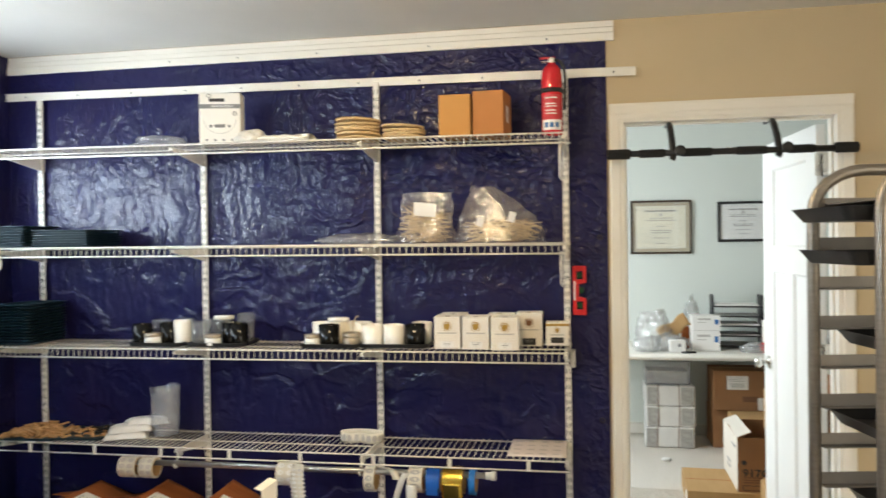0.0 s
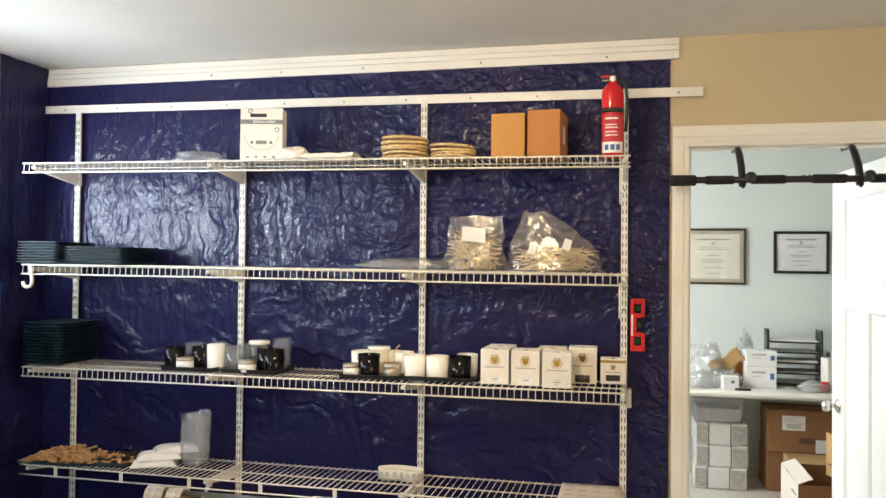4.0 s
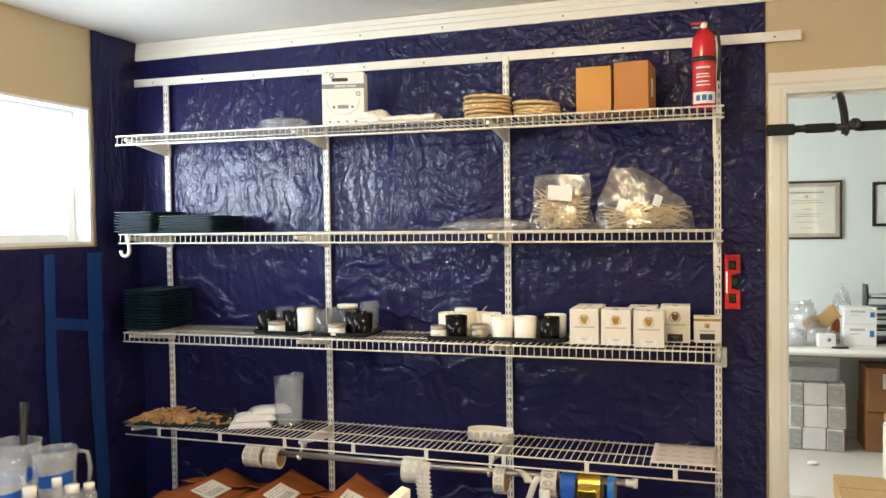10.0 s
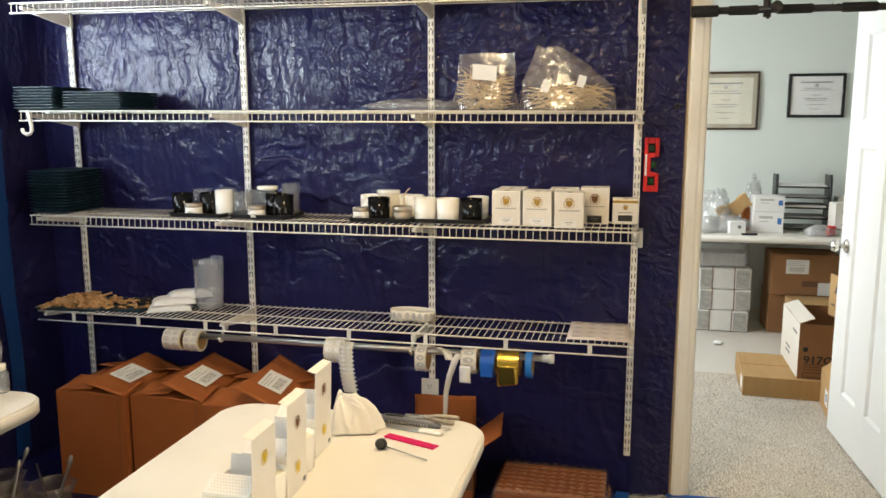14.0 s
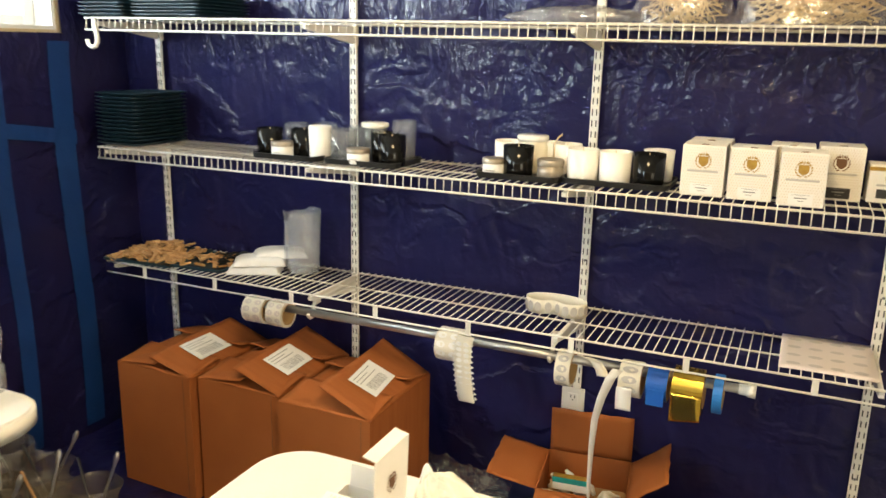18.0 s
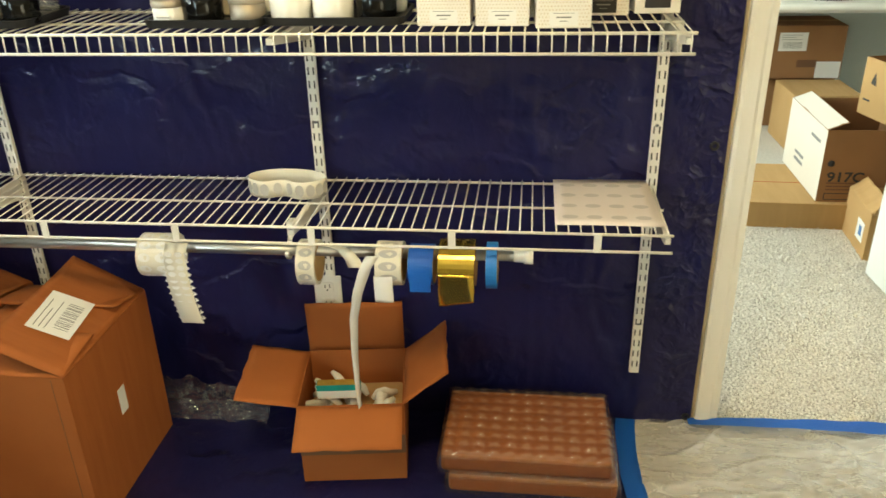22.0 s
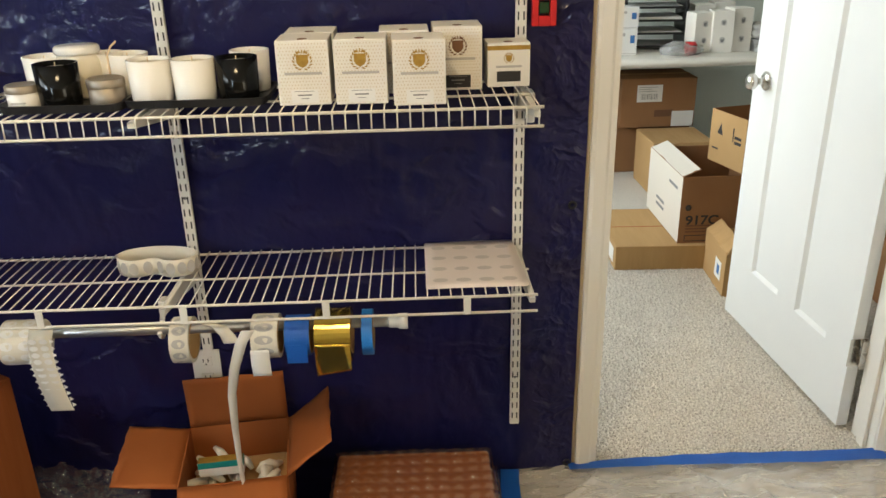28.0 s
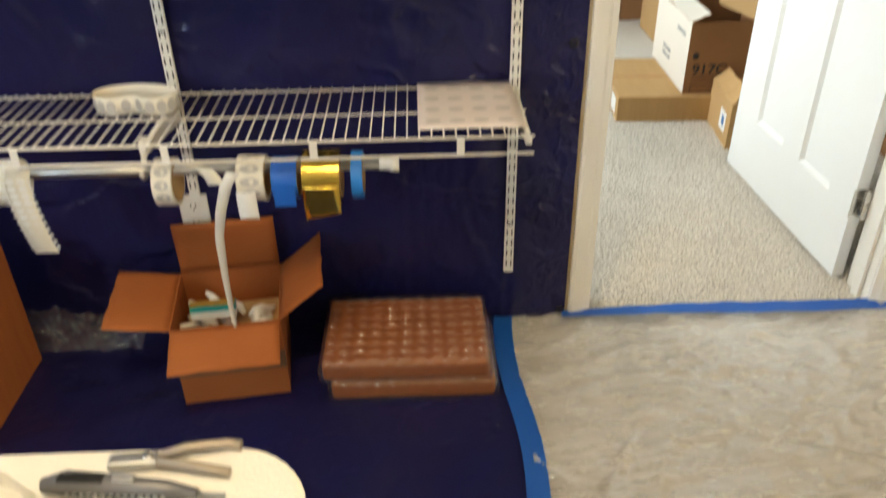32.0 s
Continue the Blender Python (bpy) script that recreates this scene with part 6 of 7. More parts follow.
part("scraper_handle", box(-0.012, 0.052, -0.011, 0.011, 0.0008, 0.010, 0.004), M["paper"], sp)
single("pink_ruler", box(-0.074, 0.074, -0.013, 0.013, 0, 0.0035, 0.001), M["pink"], "flat pink plastic strip lying on the table", "plastic strip", (-0.706, -1.346, TZ), -19)
br = thing("dipping_tool", "thin steel rod with a black round head on the table", "tool", (-0.765, -1.403, TZ), -20)
part("tool_head", lathe([(0, 0), (0.010, 0.002), (0.015, 0.010), (0.014, 0.018), (0.008, 0.024), (0, 0.025)], 18), M["black"], br)
part("tool_rod", tube([(0.008, 0, 0.010), (0.135, 0, 0.003)], 0.0018, 6), M["steel"], br)

# ---------------- jugs on the side table and on the floor ----------------
def pitcher(at, s, rz, fill, tapecol, label, spoon=True, skin="milky"):
    th = thing("pouring_jug", label, "jug", at, rz, "pouring jugs")
    h, r = 0.215 * s, 0.068 * s

    def wall(u, v):
        a = 2 * math.pi * u
        lip = 0.02 * s * max(0, math.cos(a)) ** 8 * max(0, v - 0.8) * 5
        q = r * (0.86 + 0.14 * v) + lip
        return (q * math.cos(a), q * math.sin(a), 0.003 + v * (h - 0.003))
    part("jug_wall", grid(wall, 40, 12, 0.002, closed=True), M[skin], th)
    part("jug_base", lathe([(0, 0), (r * 0.86, 0), (r * 0.86, 0.003), (0, 0.003)], 32), M[skin], th)
    part("jug_handle", tube([(-r * 0.98, 0, h * 0.92), (-r * 1.5, 0, h * 0.88), (-r * 1.62, 0, h * 0.6), (-r * 1.5, 0, h * 0.3), (-r * 0.92, 0, h * 0.22)], 0.008 * s, 8), M[skin], th)
    if fill:
        part("wax_fill", lathe([(0, 0.004), (r * 0.84, 0.004), (r * (0.84 + 0.14 * fill), h * fill), (0, h * fill)], 32), M["wax" if skin == "milky" else "wax_shaded"], th, "set wax inside")

    def tp(u, v):
        a = radians(-100 - rz + 105 * u)
        q = r * (0.86 + 0.14 * 0.5) + 0.005
        return (q * math.cos(a), q * math.sin(a), h * (0.42 + 0.2 * v) + 0.01 * u)
    if skin == "milky" or rz == 20:
        part("tape_label", grid(tp, 12, 2), M["tape_blue"], th, "strip of blue tape")
    if spoon:
        lean = 0.035 + 0.045 * abs(math.sin(rz * 1.7))
        part("spoon", tube([(-0.02, 0.0, 0.01), (0.01, 0.01, h * 0.6), (lean, 0.02, h * 1.22), (lean * 1.12, 0.022, h * 1.34), (lean * 1.2, 0.023, h * 1.42)], 0.005, 8, radii=[0.003, 0.004, 0.005, 0.009, 0.005]), M["steel"], th, "steel spoon handle")
        part("stir_stick", tube([(0.02, -0.02, 0.01), (-lean * 0.9, 0.025, h * (1.12 + 0.2 * math.sin(rz)))], 0.004, 6), M["wood" if int(rz) % 20 else "black"], th, "thin stirring stick")
    return th


pitcher((-2.086, -1.275, TZ), 0.86, 226, 0.0, 1, "frosted measuring jug with blue tape on the side table", False)
pitcher((-2.210, -1.295, TZ), 0.95, 160, 0.0, 1, "frosted measuring jug with blue tape on the side table", False)
pitcher((-2.075, -1.480, TZ), 0.9, 170, 0.3, 1, "frosted measuring jug with blue tape on the side table", False)
single("spatula", tube([(0, 0, 0), (-0.02, 0.02, 0.10), (-0.045, 0.05, 0.22), (-0.06, 0.07, 0.30)], 0.012, 10, radii=[0.006, 0.008, 0.012, 0.015]), M["black"], "black handled spatula standing in a jug", "spatula", (-2.19, -1.30, TZ + 0.006))
for x, y, h in ((-1.945, -1.512, 0.155), (-2.015, -1.635, 0.165), (-1.970, -1.69, 0.15)):
    th = thing("white_bottle", "translucent plastic bottle with a white screw cap on the side table", "bottle", (x, y, TZ), group="bottles")
    part("bottle_body", lathe([(0, 0), (0.026, 0), (0.029, 0.004), (0.029, h * 0.66), (0.024, h * 0.76), (0.014, h * 0.80), (0.014, h * 0.84), (0, h * 0.84)], 28), M["frosted"], th)
    part("bottle_cap", lathe([(0, h * 0.82), (0.0175, h * 0.82), (0.0175, h), (0, h)], 24), M["glass_white"], th)
for x, y, r, h in ((-1.980, -1.325, 0.028, 0.098), (-1.976, -1.262, 0.022, 0.085), (-2.026, -1.335, 0.020, 0.118)):
    th = thing("clear_bottle", "small clear plastic bottle with a white cap on the side table", "bottle", (x, y, TZ), group="clear bottles")
    part("bottle_body", lathe([(0, 0), (r - 0.003, 0), (r, 0.004), (r, h * 0.66), (r * 0.8, h * 0.74), (r * 0.55, h * 0.77), (r * 0.55, h * 0.8)], 26), M["milky"], th)
    part("bottle_cap", lathe([(0, h * 0.79), (r * 0.72, h * 0.79), (r * 0.72, h), (0, h)], 22), M["glass_white"], th)
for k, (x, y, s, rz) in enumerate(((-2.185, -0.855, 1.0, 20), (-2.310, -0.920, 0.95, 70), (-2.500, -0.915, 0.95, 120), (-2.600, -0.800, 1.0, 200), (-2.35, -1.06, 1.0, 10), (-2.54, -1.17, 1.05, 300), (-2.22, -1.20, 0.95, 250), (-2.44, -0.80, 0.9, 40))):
    pitcher((x, y, 0.013), s, rz, 0.42 + 0.06 * (k % 3), 1, "clear jug of set wax with a spoon on the tarp", True, "jug_shaded")

# ---------------- pull-up bar in the doorway ----------------
pb = thing("pull_up_bar", "black steel pull-up bar with foam grips hooked over the door frame", "pull-up bar", (0, 0, 0))
BY, BZ = -0.072, 1.890
part("bar", tube([(-0.006, BY, BZ + 0.002), (0.925, BY, BZ - 0.001)], 0.0125, 14), M["black"], pb)
for x0, x1, r in ((-0.010, 0.082, 0.0205), (0.115, 0.215, 0.0165), (0.275, 0.395, 0.0165), (0.485, 0.600, 0.0165), (0.675, 0.775, 0.0165), (0.845, 0.930, 0.0205)):
    part("foam_grip", moved(lathe([(0, 0), (r - 0.003, 0), (r, 0.004), (r, x1 - x0 - 0.004), (r - 0.003, x1 - x0), (0, x1 - x0)], 20), pose(x0, BY, BZ + 0.001, 0, 90, 0)), M["foam"], pb)
for x in (0.242, 0.640):
    part("hook_arm", tube([(x + 0.004, BY + 0.004, BZ - 0.024), (x + 0.003, BY + 0.002, BZ + 0.012), (x + 0.002, BY + 0.022, BZ + 0.055), (x, BY + 0.060, BZ + 0.100), (x - 0.002, 0.012, BZ + 0.124), (x - 0.003, 0.028, BZ + 0.130), (x - 0.004, 0.080, BZ + 0.1315), (x - 0.006, 0.1375, BZ + 0.1315), (x - 0.006, 0.1415, BZ + 0.175)], 0.0135, 12, radii=[0.0135, 0.0135, 0.0135, 0.0135, 0.0125, 0.008, 0.0065, 0.0065, 0.0065]), M["black"], pb, "curved steel hook arm")
    part("clamp", moved(lathe([(0, 0), (0.018, 0), (0.020, 0.003), (0.020, 0.017), (0.017, 0.020), (0, 0.020)], 22), pose(x + 0.030, BY - 0.012, BZ + 0.008, 90, 0, 0)), M["black"], pb)
    part("clamp_bolt", moved(lathe([(0, 0), (0.006, 0), (0.006, 0.018), (0, 0.018)], 12), pose(x + 0.006, BY, BZ - 0.030)), M["black"], pb)
part("cross_bar", box(0.10, 0.79, 0.1345, 0.149, 2.052, 2.082, 0.003), M["black"], pb)
for x in (0.455, 0.475):
    part("bar_screw", moved(lathe([(0, 0), (0.004, 0), (0.004, 0.005), (0, 0.006)], 10), pose(x, BY, BZ + 0.012)), M["nickel"], pb)

# ---------------- tray rack ----------------
# two bent side frames stand parallel, the slide rails run along each
RACK, TURN = (0.443, -1.355, 0.0), 10.7
rk = thing("tray_rack", "tall aluminium tray rack holding a few black baking trays", "rack", RACK, TURN)
L, WD, TOP, BEND = 0.46, 0.30, 1.706, 0.10
for sy in (0, -WD):
    pts = [(0, sy, 0.09), (0, sy, TOP - BEND)]
    pts += [(BEND * 1.25 * (1 - math.cos(a)), sy, TOP - BEND + BEND * math.sin(a)) for a in [radians(15 * k) for k in range(1, 7)]]
    pts += [(L - BEND * 1.25 * (1 - math.sin(a)), sy, TOP - BEND + BEND * math.cos(a)) for a in [radians(15 * k) for k in range(0, 7)]]
    pts += [(L, sy, 0.09)]
    part("side_frame", tube(pts, 0.0140, 14), M["alu"], rk, "bent aluminium tube frame")
    s = -1 if sy == 0 else 1
    for k in range(16):
        z = 1.640 - 0.0924 * k
        b = box(0.010, L - 0.010, sy + s * 0.002, sy + s * 0.004, z - 0.030, z)
        box(0.010, L - 0.010, sy + s * 0.004, sy + s * 0.030, z - 0.030, z - 0.028, bm=b)
        part("slide_rail", b, M["rail"], rk)
for x in (0, L):
    for z in (0.12, 0.16):
        part("cross_tube", tube([(x, 0, z), (x, -WD, z)], 0.010, 10), M["alu"], rk)
part("top_shelf", box(0.03, L - 0.03, -WD, 0.0, TOP - 0.082, TOP - 0.078), M["alu"], rk)
for x in (0, L):
    for y in (-WD, 0):
        part("caster", moved(lathe([(0, 0), (0.045, 0), (0.048, 0.006), (0.048, 0.024), (0.045, 0.03), (0, 0.03)], 22), pose(x - 0.015, y, 0.048, 0, 90, 0)), M["black"], rk)
        part("caster_stem", box(x - 0.012, x + 0.012, y - 0.012, y + 0.012, 0.05, 0.098, 0.003), M["steel"], rk)
for k, x0 in ((0, -0.036), (1, -0.020), (3, 0.066), (5, 0.046), (7, 0.090)):
    tr = thing("baking_tray", "black baking tray slid into the rack", "tray", RACK, TURN, "baking trays")
    z = 1.640 - 0.0924 * k - 0.058
    x0 -= 0.030
    out, up = rounded(0.40, WD - 0.055, 0.03, 5), rounded(0.44, WD - 0.015, 0.035, 5)
    b = prism(out, 0, 0.002)
    rim = bmesh.new()
    ra = [[rim.verts.new((p[0], p[1], zz)) for p in src] for src, zz in ((out, 0.001), (up, 0.030), ([(p[0] * 0.985, p[1] * 0.985) for p in up], 0.030), ([(p[0] * 0.985, p[1] * 0.985) for p in out], 0.003))]
    for a, c in zip(ra, ra[1:]):
        for q in range(len(a)):
            rim.faces.new((a[q], a[(q + 1) % len(a)], c[(q + 1) % len(a)], c[q]))
    bmesh.ops.recalc_face_normals(rim, faces=rim.faces[:])
    part("tray_base", b, M["black"], tr, m=pose(x0 + 0.22, -WD / 2, z))
    part("tray_rim", rim, M["black"], tr, m=pose(x0 + 0.22, -WD / 2, z))

# ---------------- the next room ----------------
def picture(x0, x1, z0, z1, bar, frame_mat, mount, paper, label):
    th = thing("framed_certificate", label, "framed certificate", ((x0 + x1) / 2, FAR, (z0 + z1) / 2), group="framed certificates")
    w, h = x1 - x0, z1 - z0
    for a in (((-w / 2, w / 2, h / 2 - bar, h / 2)), ((-w / 2, w / 2, -h / 2, -h / 2 + bar)), ((-w / 2, -w / 2 + bar, -h / 2 + bar, h / 2 - bar)), ((w / 2 - bar, w / 2, -h / 2 + bar, h / 2 - bar))):
        part("frame_bar", box(a[0], a[1], -0.024, -0.001, a[2], a[3], 0.003), M[frame_mat], th)
    part("mount", box(-w / 2 + bar, w / 2 - bar, -0.010, -0.002, -h / 2 + bar, h / 2 - bar), M[mount], th)
    mg = bar + (0.028 if mount != paper else 0.0)
    part("certificate", box(-w / 2 + mg, w / 2 - mg, -0.0112, -0.0102, -h / 2 + mg, h / 2 - mg), M[paper], th)
    b = bmesh.new()
    for k, (z, l) in enumerate(((0.30, 0.62), (0.17, 0.50), (0.13, 0.60), (0.02, 0.18), (-0.06, 0.46), (-0.10, 0.40), (-0.20, 0.34), (-0.30, 0.22))):
        box(-l * (w - 2 * mg) / 2, l * (w - 2 * mg) / 2, -0.0118, -0.0111, z * h - 0.0035, z * h + (0.006 if k == 0 else 0.001), bm=b)
    part("print_lines", b, M["ink"], th)
    part("seal", lathe([(0, 0.0006), (0.014, 0.0006), (0.014, 0)], 18), M["ink_pale"], th, m=front(0, -0.0113, h * 0.23))
    glass = part("glazing", box(-w / 2 + bar, w / 2 - bar, -0.0150, -0.0135, -h / 2 + bar, h / 2 - bar), M["clear"], th)
    glass.visible_shadow = False


picture(0.218, 0.688, 1.432, 1.856, 0.016, "frame_brown", "mat_tan", "mat_cream", "cream certificate with tan mount in a dark brown frame")
picture(0.884, 1.268, 1.521, 1.835, 0.020, "black", "paper", "paper", "white certificate in a black frame")
OT = 0.7405
M["bag_white"] = film_shader("thin_white_bag", (0.82, 0.83, 0.82), 0.26, 0.15, 1.8, 30, 0.9)
# parcels on the table
for k, (z, h) in enumerate(((0, 0.142), (0.1425, 0.112))):
    th = thing("mailing_box", "white mailing box with grey and blue print", "box", (0.712, 2.70, OT + z), 1 + 2 * k, "mailing boxes")
    part("box_body", box(-0.098, 0.098, -0.075, 0.075, 0, h, 0.0015, 1), M["paper"], th)
    part("printed_name", box(-0.06, 0.03, -0.0757, -0.075, h * 0.72, h * 0.84), M["ink_pale"], th, "grey print bar")
    part("print_line", box(-0.06, 0.0, -0.0757, -0.075, h * 0.56, h * 0.60), M["ink_pale"], th)
    part("edge_stripe", box(-0.098, 0.098, -0.0757, -0.075, h * 0.05, h * 0.07), M["ink_pale"], th)
    part("blue_badge", box(0.058, 0.084, -0.0757, -0.075, h * 0.45, h * 0.75), M["ink_blue"], th)
lt = thing("letter_tray", "black five-tier letter tray filled with papers", "letter tray", (0.965, 2.92, OT), -4)
for k in range(5):
    z = 0.012 + 0.072 * k
    b = box(-0.165, 0.165, -0.125, 0.125, z, z + 0.004)
    box(-0.165, 0.165, -0.129, -0.125, z, z + 0.012, bm=b)
    tier = part("tier", b, M["black"], lt)
    part("paper_sheet", box(-0.150, 0.150, -0.122, 0.118, z + 0.0045, z + 0.012 + 0.006 * (k % 3)), M["paper"], tier, "white paper in the tier")
for sx in (-1, 1):
    part("side_panel", prism([(sx * 0.166, -0.10), (sx * 0.178, -0.10), (sx * 0.178, 0.125), (sx * 0.166, 0.125)], 0, 0.385, 0.003), M["black"], lt)
    part("side_post", tube([(sx * 0.172, -0.118, 0.0), (sx * 0.172, -0.122, 0.36), (sx * 0.172, -0.10, 0.39)], 0.010, 8), M["black"], lt)
for k, (x, y, w, h) in enumerate(((0.36, 2.70, 0.22, 0.24), (0.47, 2.66, 0.20, 0.10), (0.64, 2.86, 0.10, 0.30), (1.05, 2.62, 0.18, 0.055), (0.30, 2.60, 0.14, 0.09))):
    single("white_bag", crumple(0, 0, w, 0.16, h, 20 + k * 3.3, n=60, fine=1.7), M["bag_white"], "crumpled white plastic bag on the far table", "plastic bag", (x, y, OT), group="white bags")
single("torn_card", grid(lambda u, v: ((u - 0.5) * 0.23, 0.01 * math.sin(u * 3), (v - 0.5) * 0.10 + 0.012 * math.sin(u * 9)), 12, 6, 0.003), M["kraft_light"], "folded piece of brown card leaning on the bags", "cardboard", (0.492, 2.655, OT + 0.165), 0, ry=-32)
cp = thing("small_carton", "small white carton on the far table", "box", (0.505, 2.575, OT), 8)
part("box_body", box(-0.052, 0.052, -0.035, 0.035, 0, 0.085, 0.0015, 1), M["paper"], cp)
part("round_print", lathe([(0, 0.0006), (0.012, 0.0006), (0.012, 0)], 14), M["ink"], cp, m=front(0.012, -0.035, 0.05))
single("card_piece", box(-0.03, 0.03, -0.02, 0.02, 0, 0.16, 0.001), M["kraft"], "narrow brown card sleeve standing on the far table", "cardboard", (0.59, 2.78, OT), 10)
single("marker_pen", tube([(-0.05, 0, 0.008), (0.05, 0, 0.008)], 0.007, 8), M["black"], "black marker lying at the table edge", "marker", (0.58, 2.50, OT), 5)
for k, (x, y, w, h, rz) in enumerate(((1.180, 2.70, 0.115, 0.215, 10), (1.290, 2.68, 0.115, 0.225, -4), (1.395, 2.70, 0.115, 0.235, 6), (1.245, 2.88, 0.115, 0.24, 0), (1.365, 2.90, 0.115, 0.25, 3))):
    th = thing("gift_carton", "white candle carton with grey emblems on the far table", "candle box", (x, y, OT), rz, "cartons on the far table")
    part("box_body", box(-w / 2, w / 2, -w / 2, w / 2, 0, h, 0.0015, 1), M["card"], th)
    for z in (0.3, 0.72):
        emblem(th, front(0, -w / 2 - 0.0003, h * z), M["ink"], 0.9)
single("red_tape_roll", moved(lathe([(0.020, 0), (0.034, 0), (0.034, 0.045), (0.020, 0.045), (0.020, 0)], 24), pose(0, 0, 0.034, 0, 90, 0)), M["red_plastic"], "clear packing tape roll with red core", "tape roll", (1.085, 2.60, OT), 8)
for k in range(5):
    single("foil_tray", prism(rounded(0.18, 0.12, 0.03, 4), 0, 0.012, 0.003), M["steel"], "shallow metal tin in a stack on the far table", "tin", (1.56, 2.66, OT + 0.0135 * k), 6 * k, "metal tins")
single("striped_cloth", crumple(0, 0, 0.2, 0.14, 0.09, 41), M["printwrap"], "crumpled striped cloth on the tins", "cloth", (1.56, 2.68, OT + 0.069))

# under the table: wrapped bundles, a clear bin, cartons
for k in range(3):
    h = 0.152
    th = thing("paper_bundle", "film-wrapped bundle of grey printed card sheets", "bundle", (0.470 + 0.006 * (k % 2), 2.905, 0.003 + k * 0.154), 1.5 * (k - 1), "paper bundles")
    part("bundle_body", box(-0.178, 0.178, -0.14, 0.14, 0, h, 0.012, 3), M["wrap_white"], th)
    for x0, x1 in ((-0.168, -0.085), (0.075, 0.165)):
        part("printed_panel", box(x0, x1, -0.1412, -0.1395, 0.012, h - 0.012), M["printwrap"], th)
    for x in (-0.09, 0.06):
        part("strap", box(x, x + 0.006, -0.1425, 0.1425, 0.001, h + 0.001), M["ink_brown"], th)
bn = thing("clear_bin", "lidded clear plastic bin under the far table", "bin", (0.455, 2.90, 0.468))
part("bin_body", box(-0.165, 0.165, -0.125, 0.125, 0, 0.17, 0.01, 3), M["milky"], bn)
part("bin_lid", box(-0.175, 0.175, -0.135, 0.135, 0.171, 0.185, 0.005), M["milky"], bn)
part("bin_contents", box(-0.15, 0.15, -0.11, 0.11, 0.004, 0.10, 0.01), M["printwrap"], bn)
for k, (z, h) in enumerate(((0.0, 0.288), (0.289, 0.290))):
    th = thing("stacked_carton", "brown cardboard carton with printed label under the far table", "cardboard box", (1.00, 2.985 - 0.06 * k, z), 1, "stacked cartons")
    part("carton_body", box(-0.222, 0.222, -0.155, 0.155, 0, h, 0.003, 1), M["kraft_dull"], th)
    part("tape_seam", box(-0.222, 0.222, -0.02, 0.02, h, h + 0.0008), M["kraft_light"], th)
    part("printed_word", box(-0.02, 0.09, -0.1557, -0.155, h * 0.22, h * 0.36), M["ink_brown"], th, "faded word print")
    if k:
        label_sheet(th, front(-0.055, -0.1552, h * 0.70), 0.15, 0.10)
        part("white_patch", box(0.085, 0.215, -0.1559, -0.155, 0.004, 0.095), M["paper"], th)
single("tan_carton", box(-0.17, 0.17, -0.17, 0.17, 0, 0.30, 0.003, 1), M["kraft_light"], "light brown closed carton on the carpet", "cardboard box", (1.040, 2.540, 0.0), 1)
fl = thing("flat_carton", "flat light brown carton lying on the carpet", "cardboard box", (0.672, 1.600, 0.0), -2)
part("carton_body", box(-0.225, 0.225, -0.245, 0.245, 0, 0.113, 0.002, 1), M["kraft_light"], fl)
part("end_label", box(-0.2258, -0.225, -0.20, -0.11, 0.02, 0.09), M["paper"], fl)
part("seam", box(-0.225, 0.225, -0.004, 0.004, 0.113, 0.1136), M["kraft"], fl)
w9 = carton("printed_carton", "open carton with white sides and printed lettering", 0.40, 0.50, 0.305, (0.915, 1.630, 0.1145), 0, "kraft_dull", (("W", -68, 0.085), ("E", -40, 0.10)))
part("white_face", box(-0.2008, -0.2001, -0.25, 0.25, 0.002, 0.303), M["kraft_white"], w9)
part("white_flap_face", box(-0.24, 0.24, -0.0008, -0.0002, 0.002, 0.083), M["kraft_white"], w9, m=pose(-0.2, 0, 0.305, 0, 0, -90) @ pose(0, -0.002, 0, -68, 0, 0))
words("917C", 0.058, front(-0.10, -0.2506, 0.105), M["ink_dark"], w9, "printed_number", 1.15)
part("round_mark", lathe([(0, 0.0006), (0.014, 0.0006), (0.014, 0)], 16), M["ink_dark"], w9, m=front(-0.165, -0.2502, 0.165))
for z, l in ((0.078, 0.12), (0.064, 0.14), (0.050, 0.13)):
    part("print_bar", box(-0.17, -0.17 + l, -0.2508, -0.2501, z, z + 0.006), M["ink_brown"], w9)
b = bmesh.new()
for z in (0.008, 0.034):
    box(-0.172, -0.02, -0.2508, -0.2501, z, z + 0.003, bm=b)
for x in (-0.172, -0.023):
    box(x, x + 0.003, -0.2508, -0.2501, 0.008, 0.037, bm=b)
part("print_frame", b, M["ink_dark"], w9)
for y, z in ((0.05, 0.10), (0.05, 0.07), (-0.12, 0.23)):
    part("side_print", box(-0.2014, -0.2008, y - 0.07, y + 0.05, z, z + 0.014), M["ink"], w9)
ac = carton("recycling_carton", "open light brown carton with black printed marks, set on another carton", 0.30, 0.257, 0.235, (1.0855, 1.553, 0.4225), 14, "kraft_dull", (("E", 30, 0.10),))
part("light_face", box(-0.1508, -0.1501, -0.1285, 0.1285, 0.001, 0.234), M["kraft_light"], ac, "light brown printed face")
b = bmesh.new()
b.faces.new([b.verts.new((-0.1512, y, z)) for y, z in ((0.075, 0.135), (0.035, 0.130), (0.052, 0.185))])
part("triangle_mark", b, M["ink_dark"], ac)
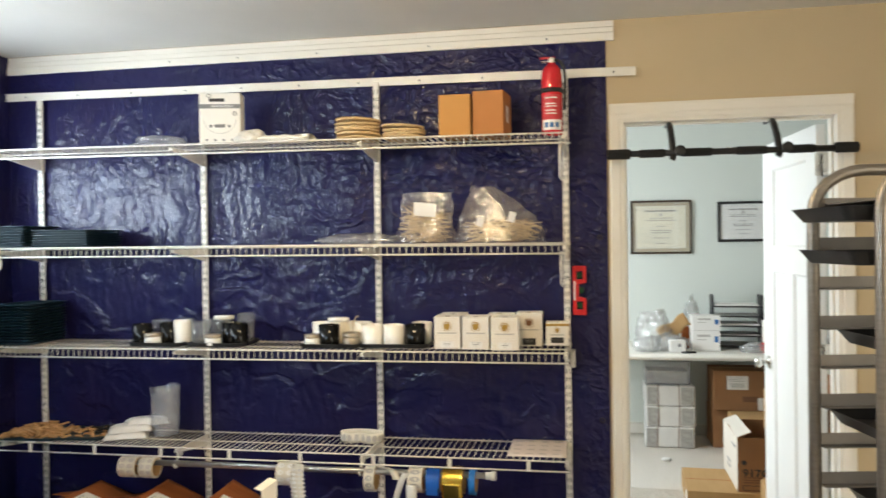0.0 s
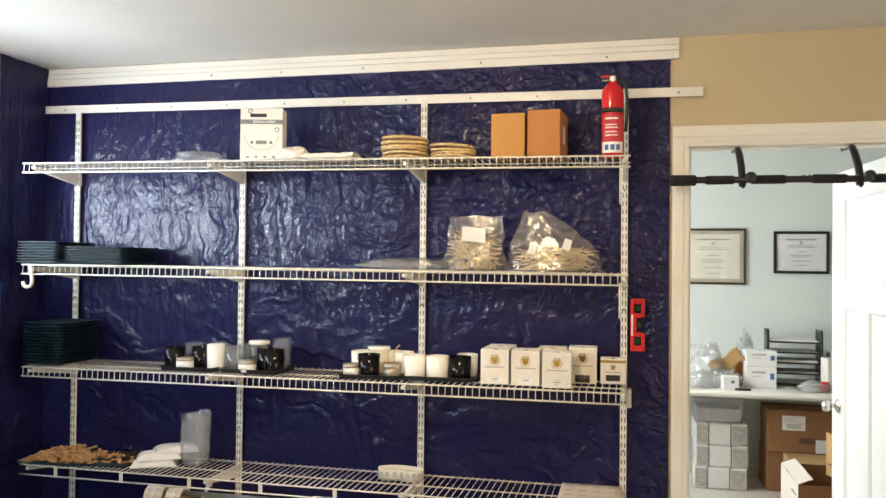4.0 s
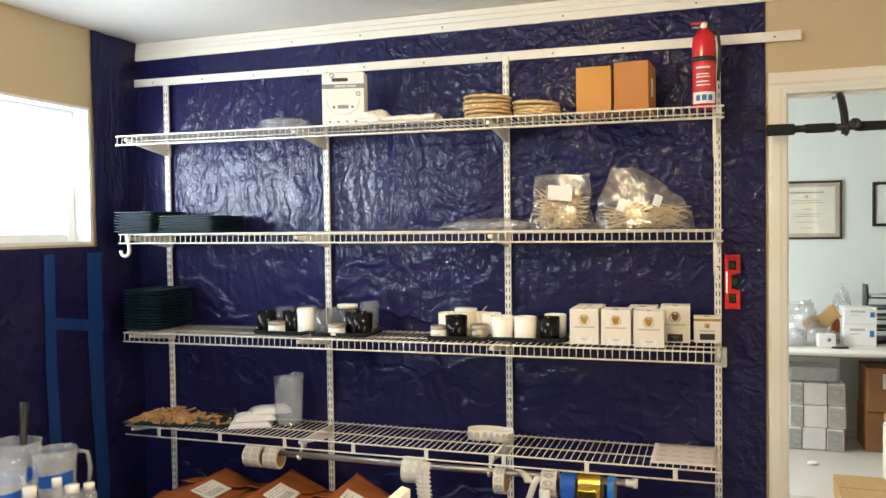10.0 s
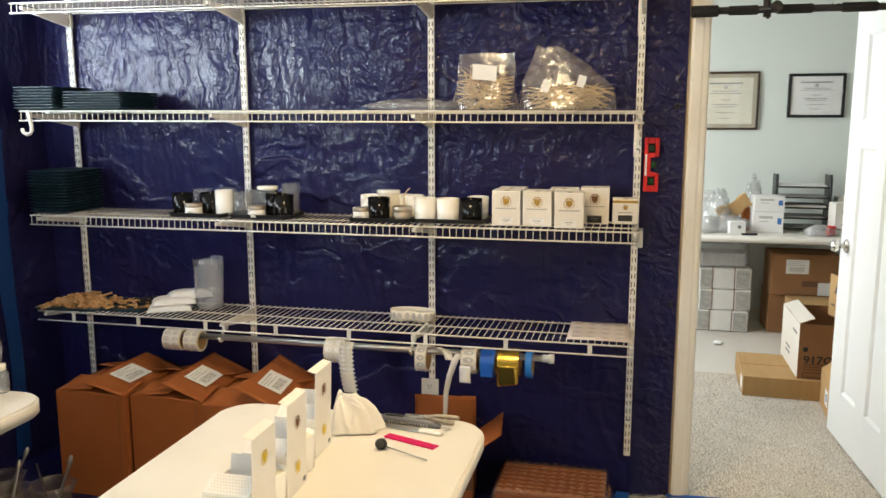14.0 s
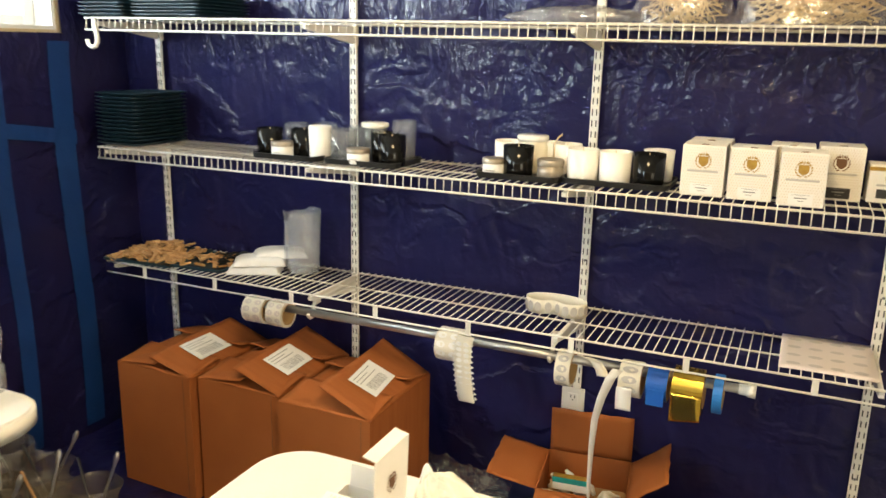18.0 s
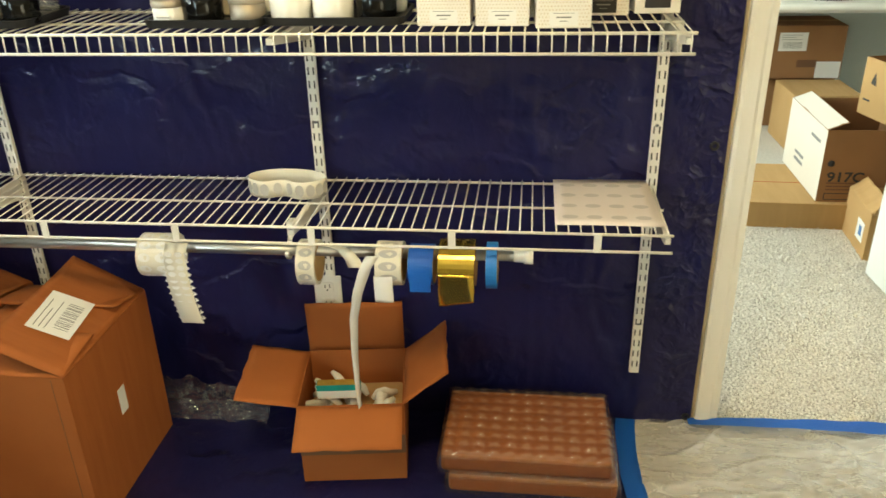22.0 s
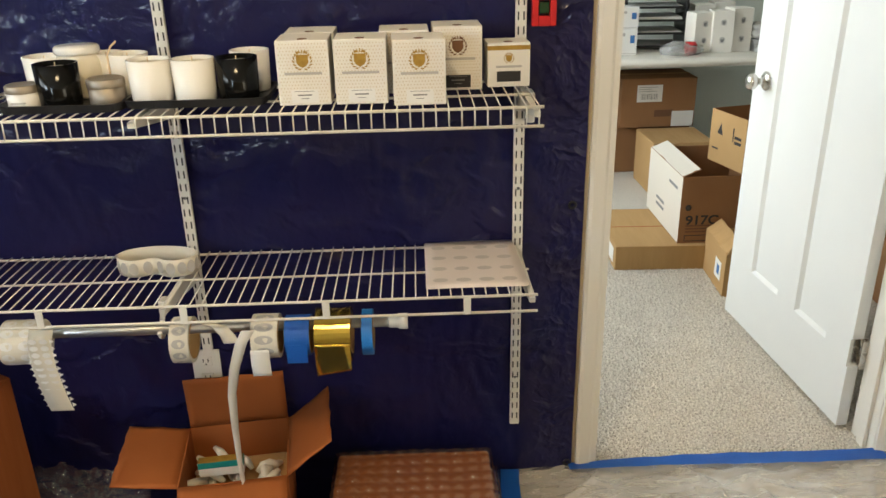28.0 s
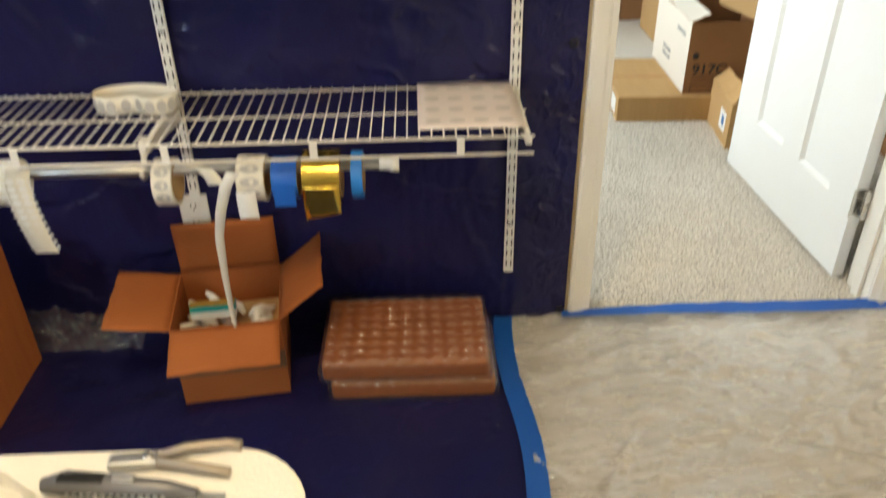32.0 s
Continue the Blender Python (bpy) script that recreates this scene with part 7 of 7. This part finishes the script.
for y0, y1, z0, z1 in ((-0.045, -0.038, 0.12, 0.18), (-0.10, -0.052, 0.135, 0.148), (-0.10, -0.052, 0.113, 0.126), (0.06, 0.105, 0.06, 0.068)):
    part("printed_mark", box(-0.1514, -0.1509, y0, y1, z0, z1), M["ink_dark"], ac)
sm = carton("small_open_carton", "small open light brown carton with bent flaps beside the door", 0.165, 0.30, 0.19, (0.905, 1.205, 0.0), -4, "kraft_light", (("S", 40, 0.08), ("E", 60, 0.07), ("W", -50, 0.075)))
part("side_label", box(-0.0835, -0.0826, -0.10, -0.02, 0.05, 0.13), M["paper"], sm)
part("side_mark", box(-0.0842, -0.0835, -0.08, -0.05, 0.07, 0.11), M["ink_blue"], sm)
single("paper_scrap", crumple(0, 0, 0.06, 0.05, 0.02, 51, n=20), M["paper"], "small scrap of white paper on the carpet", "paper scrap", (0.41, 2.42, 0.001))
# cartons stacked behind the open door
for k, (x, z, w, h, mat) in enumerate(((1.62, 0.0, 0.42, 0.36, "kraft_dull"), (1.64, 0.3605, 0.40, 0.34, "kraft_dull"), (1.60, 0.701, 0.36, 0.30, "kraft_light"))):
    th = thing("door_side_carton", "closed brown carton in a pile behind the open door", "cardboard box", (x, 1.02 + 0.02 * k, z), 3 * k - 4, "cartons behind the door")
    part("carton_body", box(-w / 2, w / 2, -0.17, 0.17, 0, h, 0.003, 1), M[mat], th)
    part("tape_seam", box(-w / 2 - 0.0006, w / 2 + 0.0006, -0.025, 0.025, h - 0.05, h + 0.0008), M["kraft_light"], th)
    part("side_label", box(-0.06, 0.05, -0.1708, -0.17, h * 0.4, h * 0.8), M["paper"], th)

# ---------------- carpet pile beyond the doorway ----------------
dice = random.Random(23)
verts, faces = [], []
for i in range(150):
    for j in range(196):
        x, y = 0.035 + (i + dice.random()) * 0.0085, 0.025 + (j + dice.random()) * 0.0088
        r, hgt = dice.uniform(0.0028, 0.0052), dice.uniform(0.004, 0.010) * (1 + 0.35 * noise.noise(Vector((x * 9, y * 9, 3))))
        a, k = dice.uniform(0, 6.28), len(verts)
        verts += [(x + r * math.cos(a + q), y + r * math.sin(a + q), -0.001) for q in (0, 2.094, 4.189)]
        verts.append((x + dice.uniform(-0.005, 0.005), y + dice.uniform(-0.005, 0.005), hgt))
        faces += [(k, k + 1, k + 3), (k + 1, k + 2, k + 3), (k + 2, k, k + 3)]
me = bpy.data.meshes.new("carpet_pile")
me.from_pydata(verts, [], faces)
me.materials.append(M["carpet"])
tagged(new("carpet_pile", me), "short beige grey cut pile of the carpet", "carpet", kind="stuff")
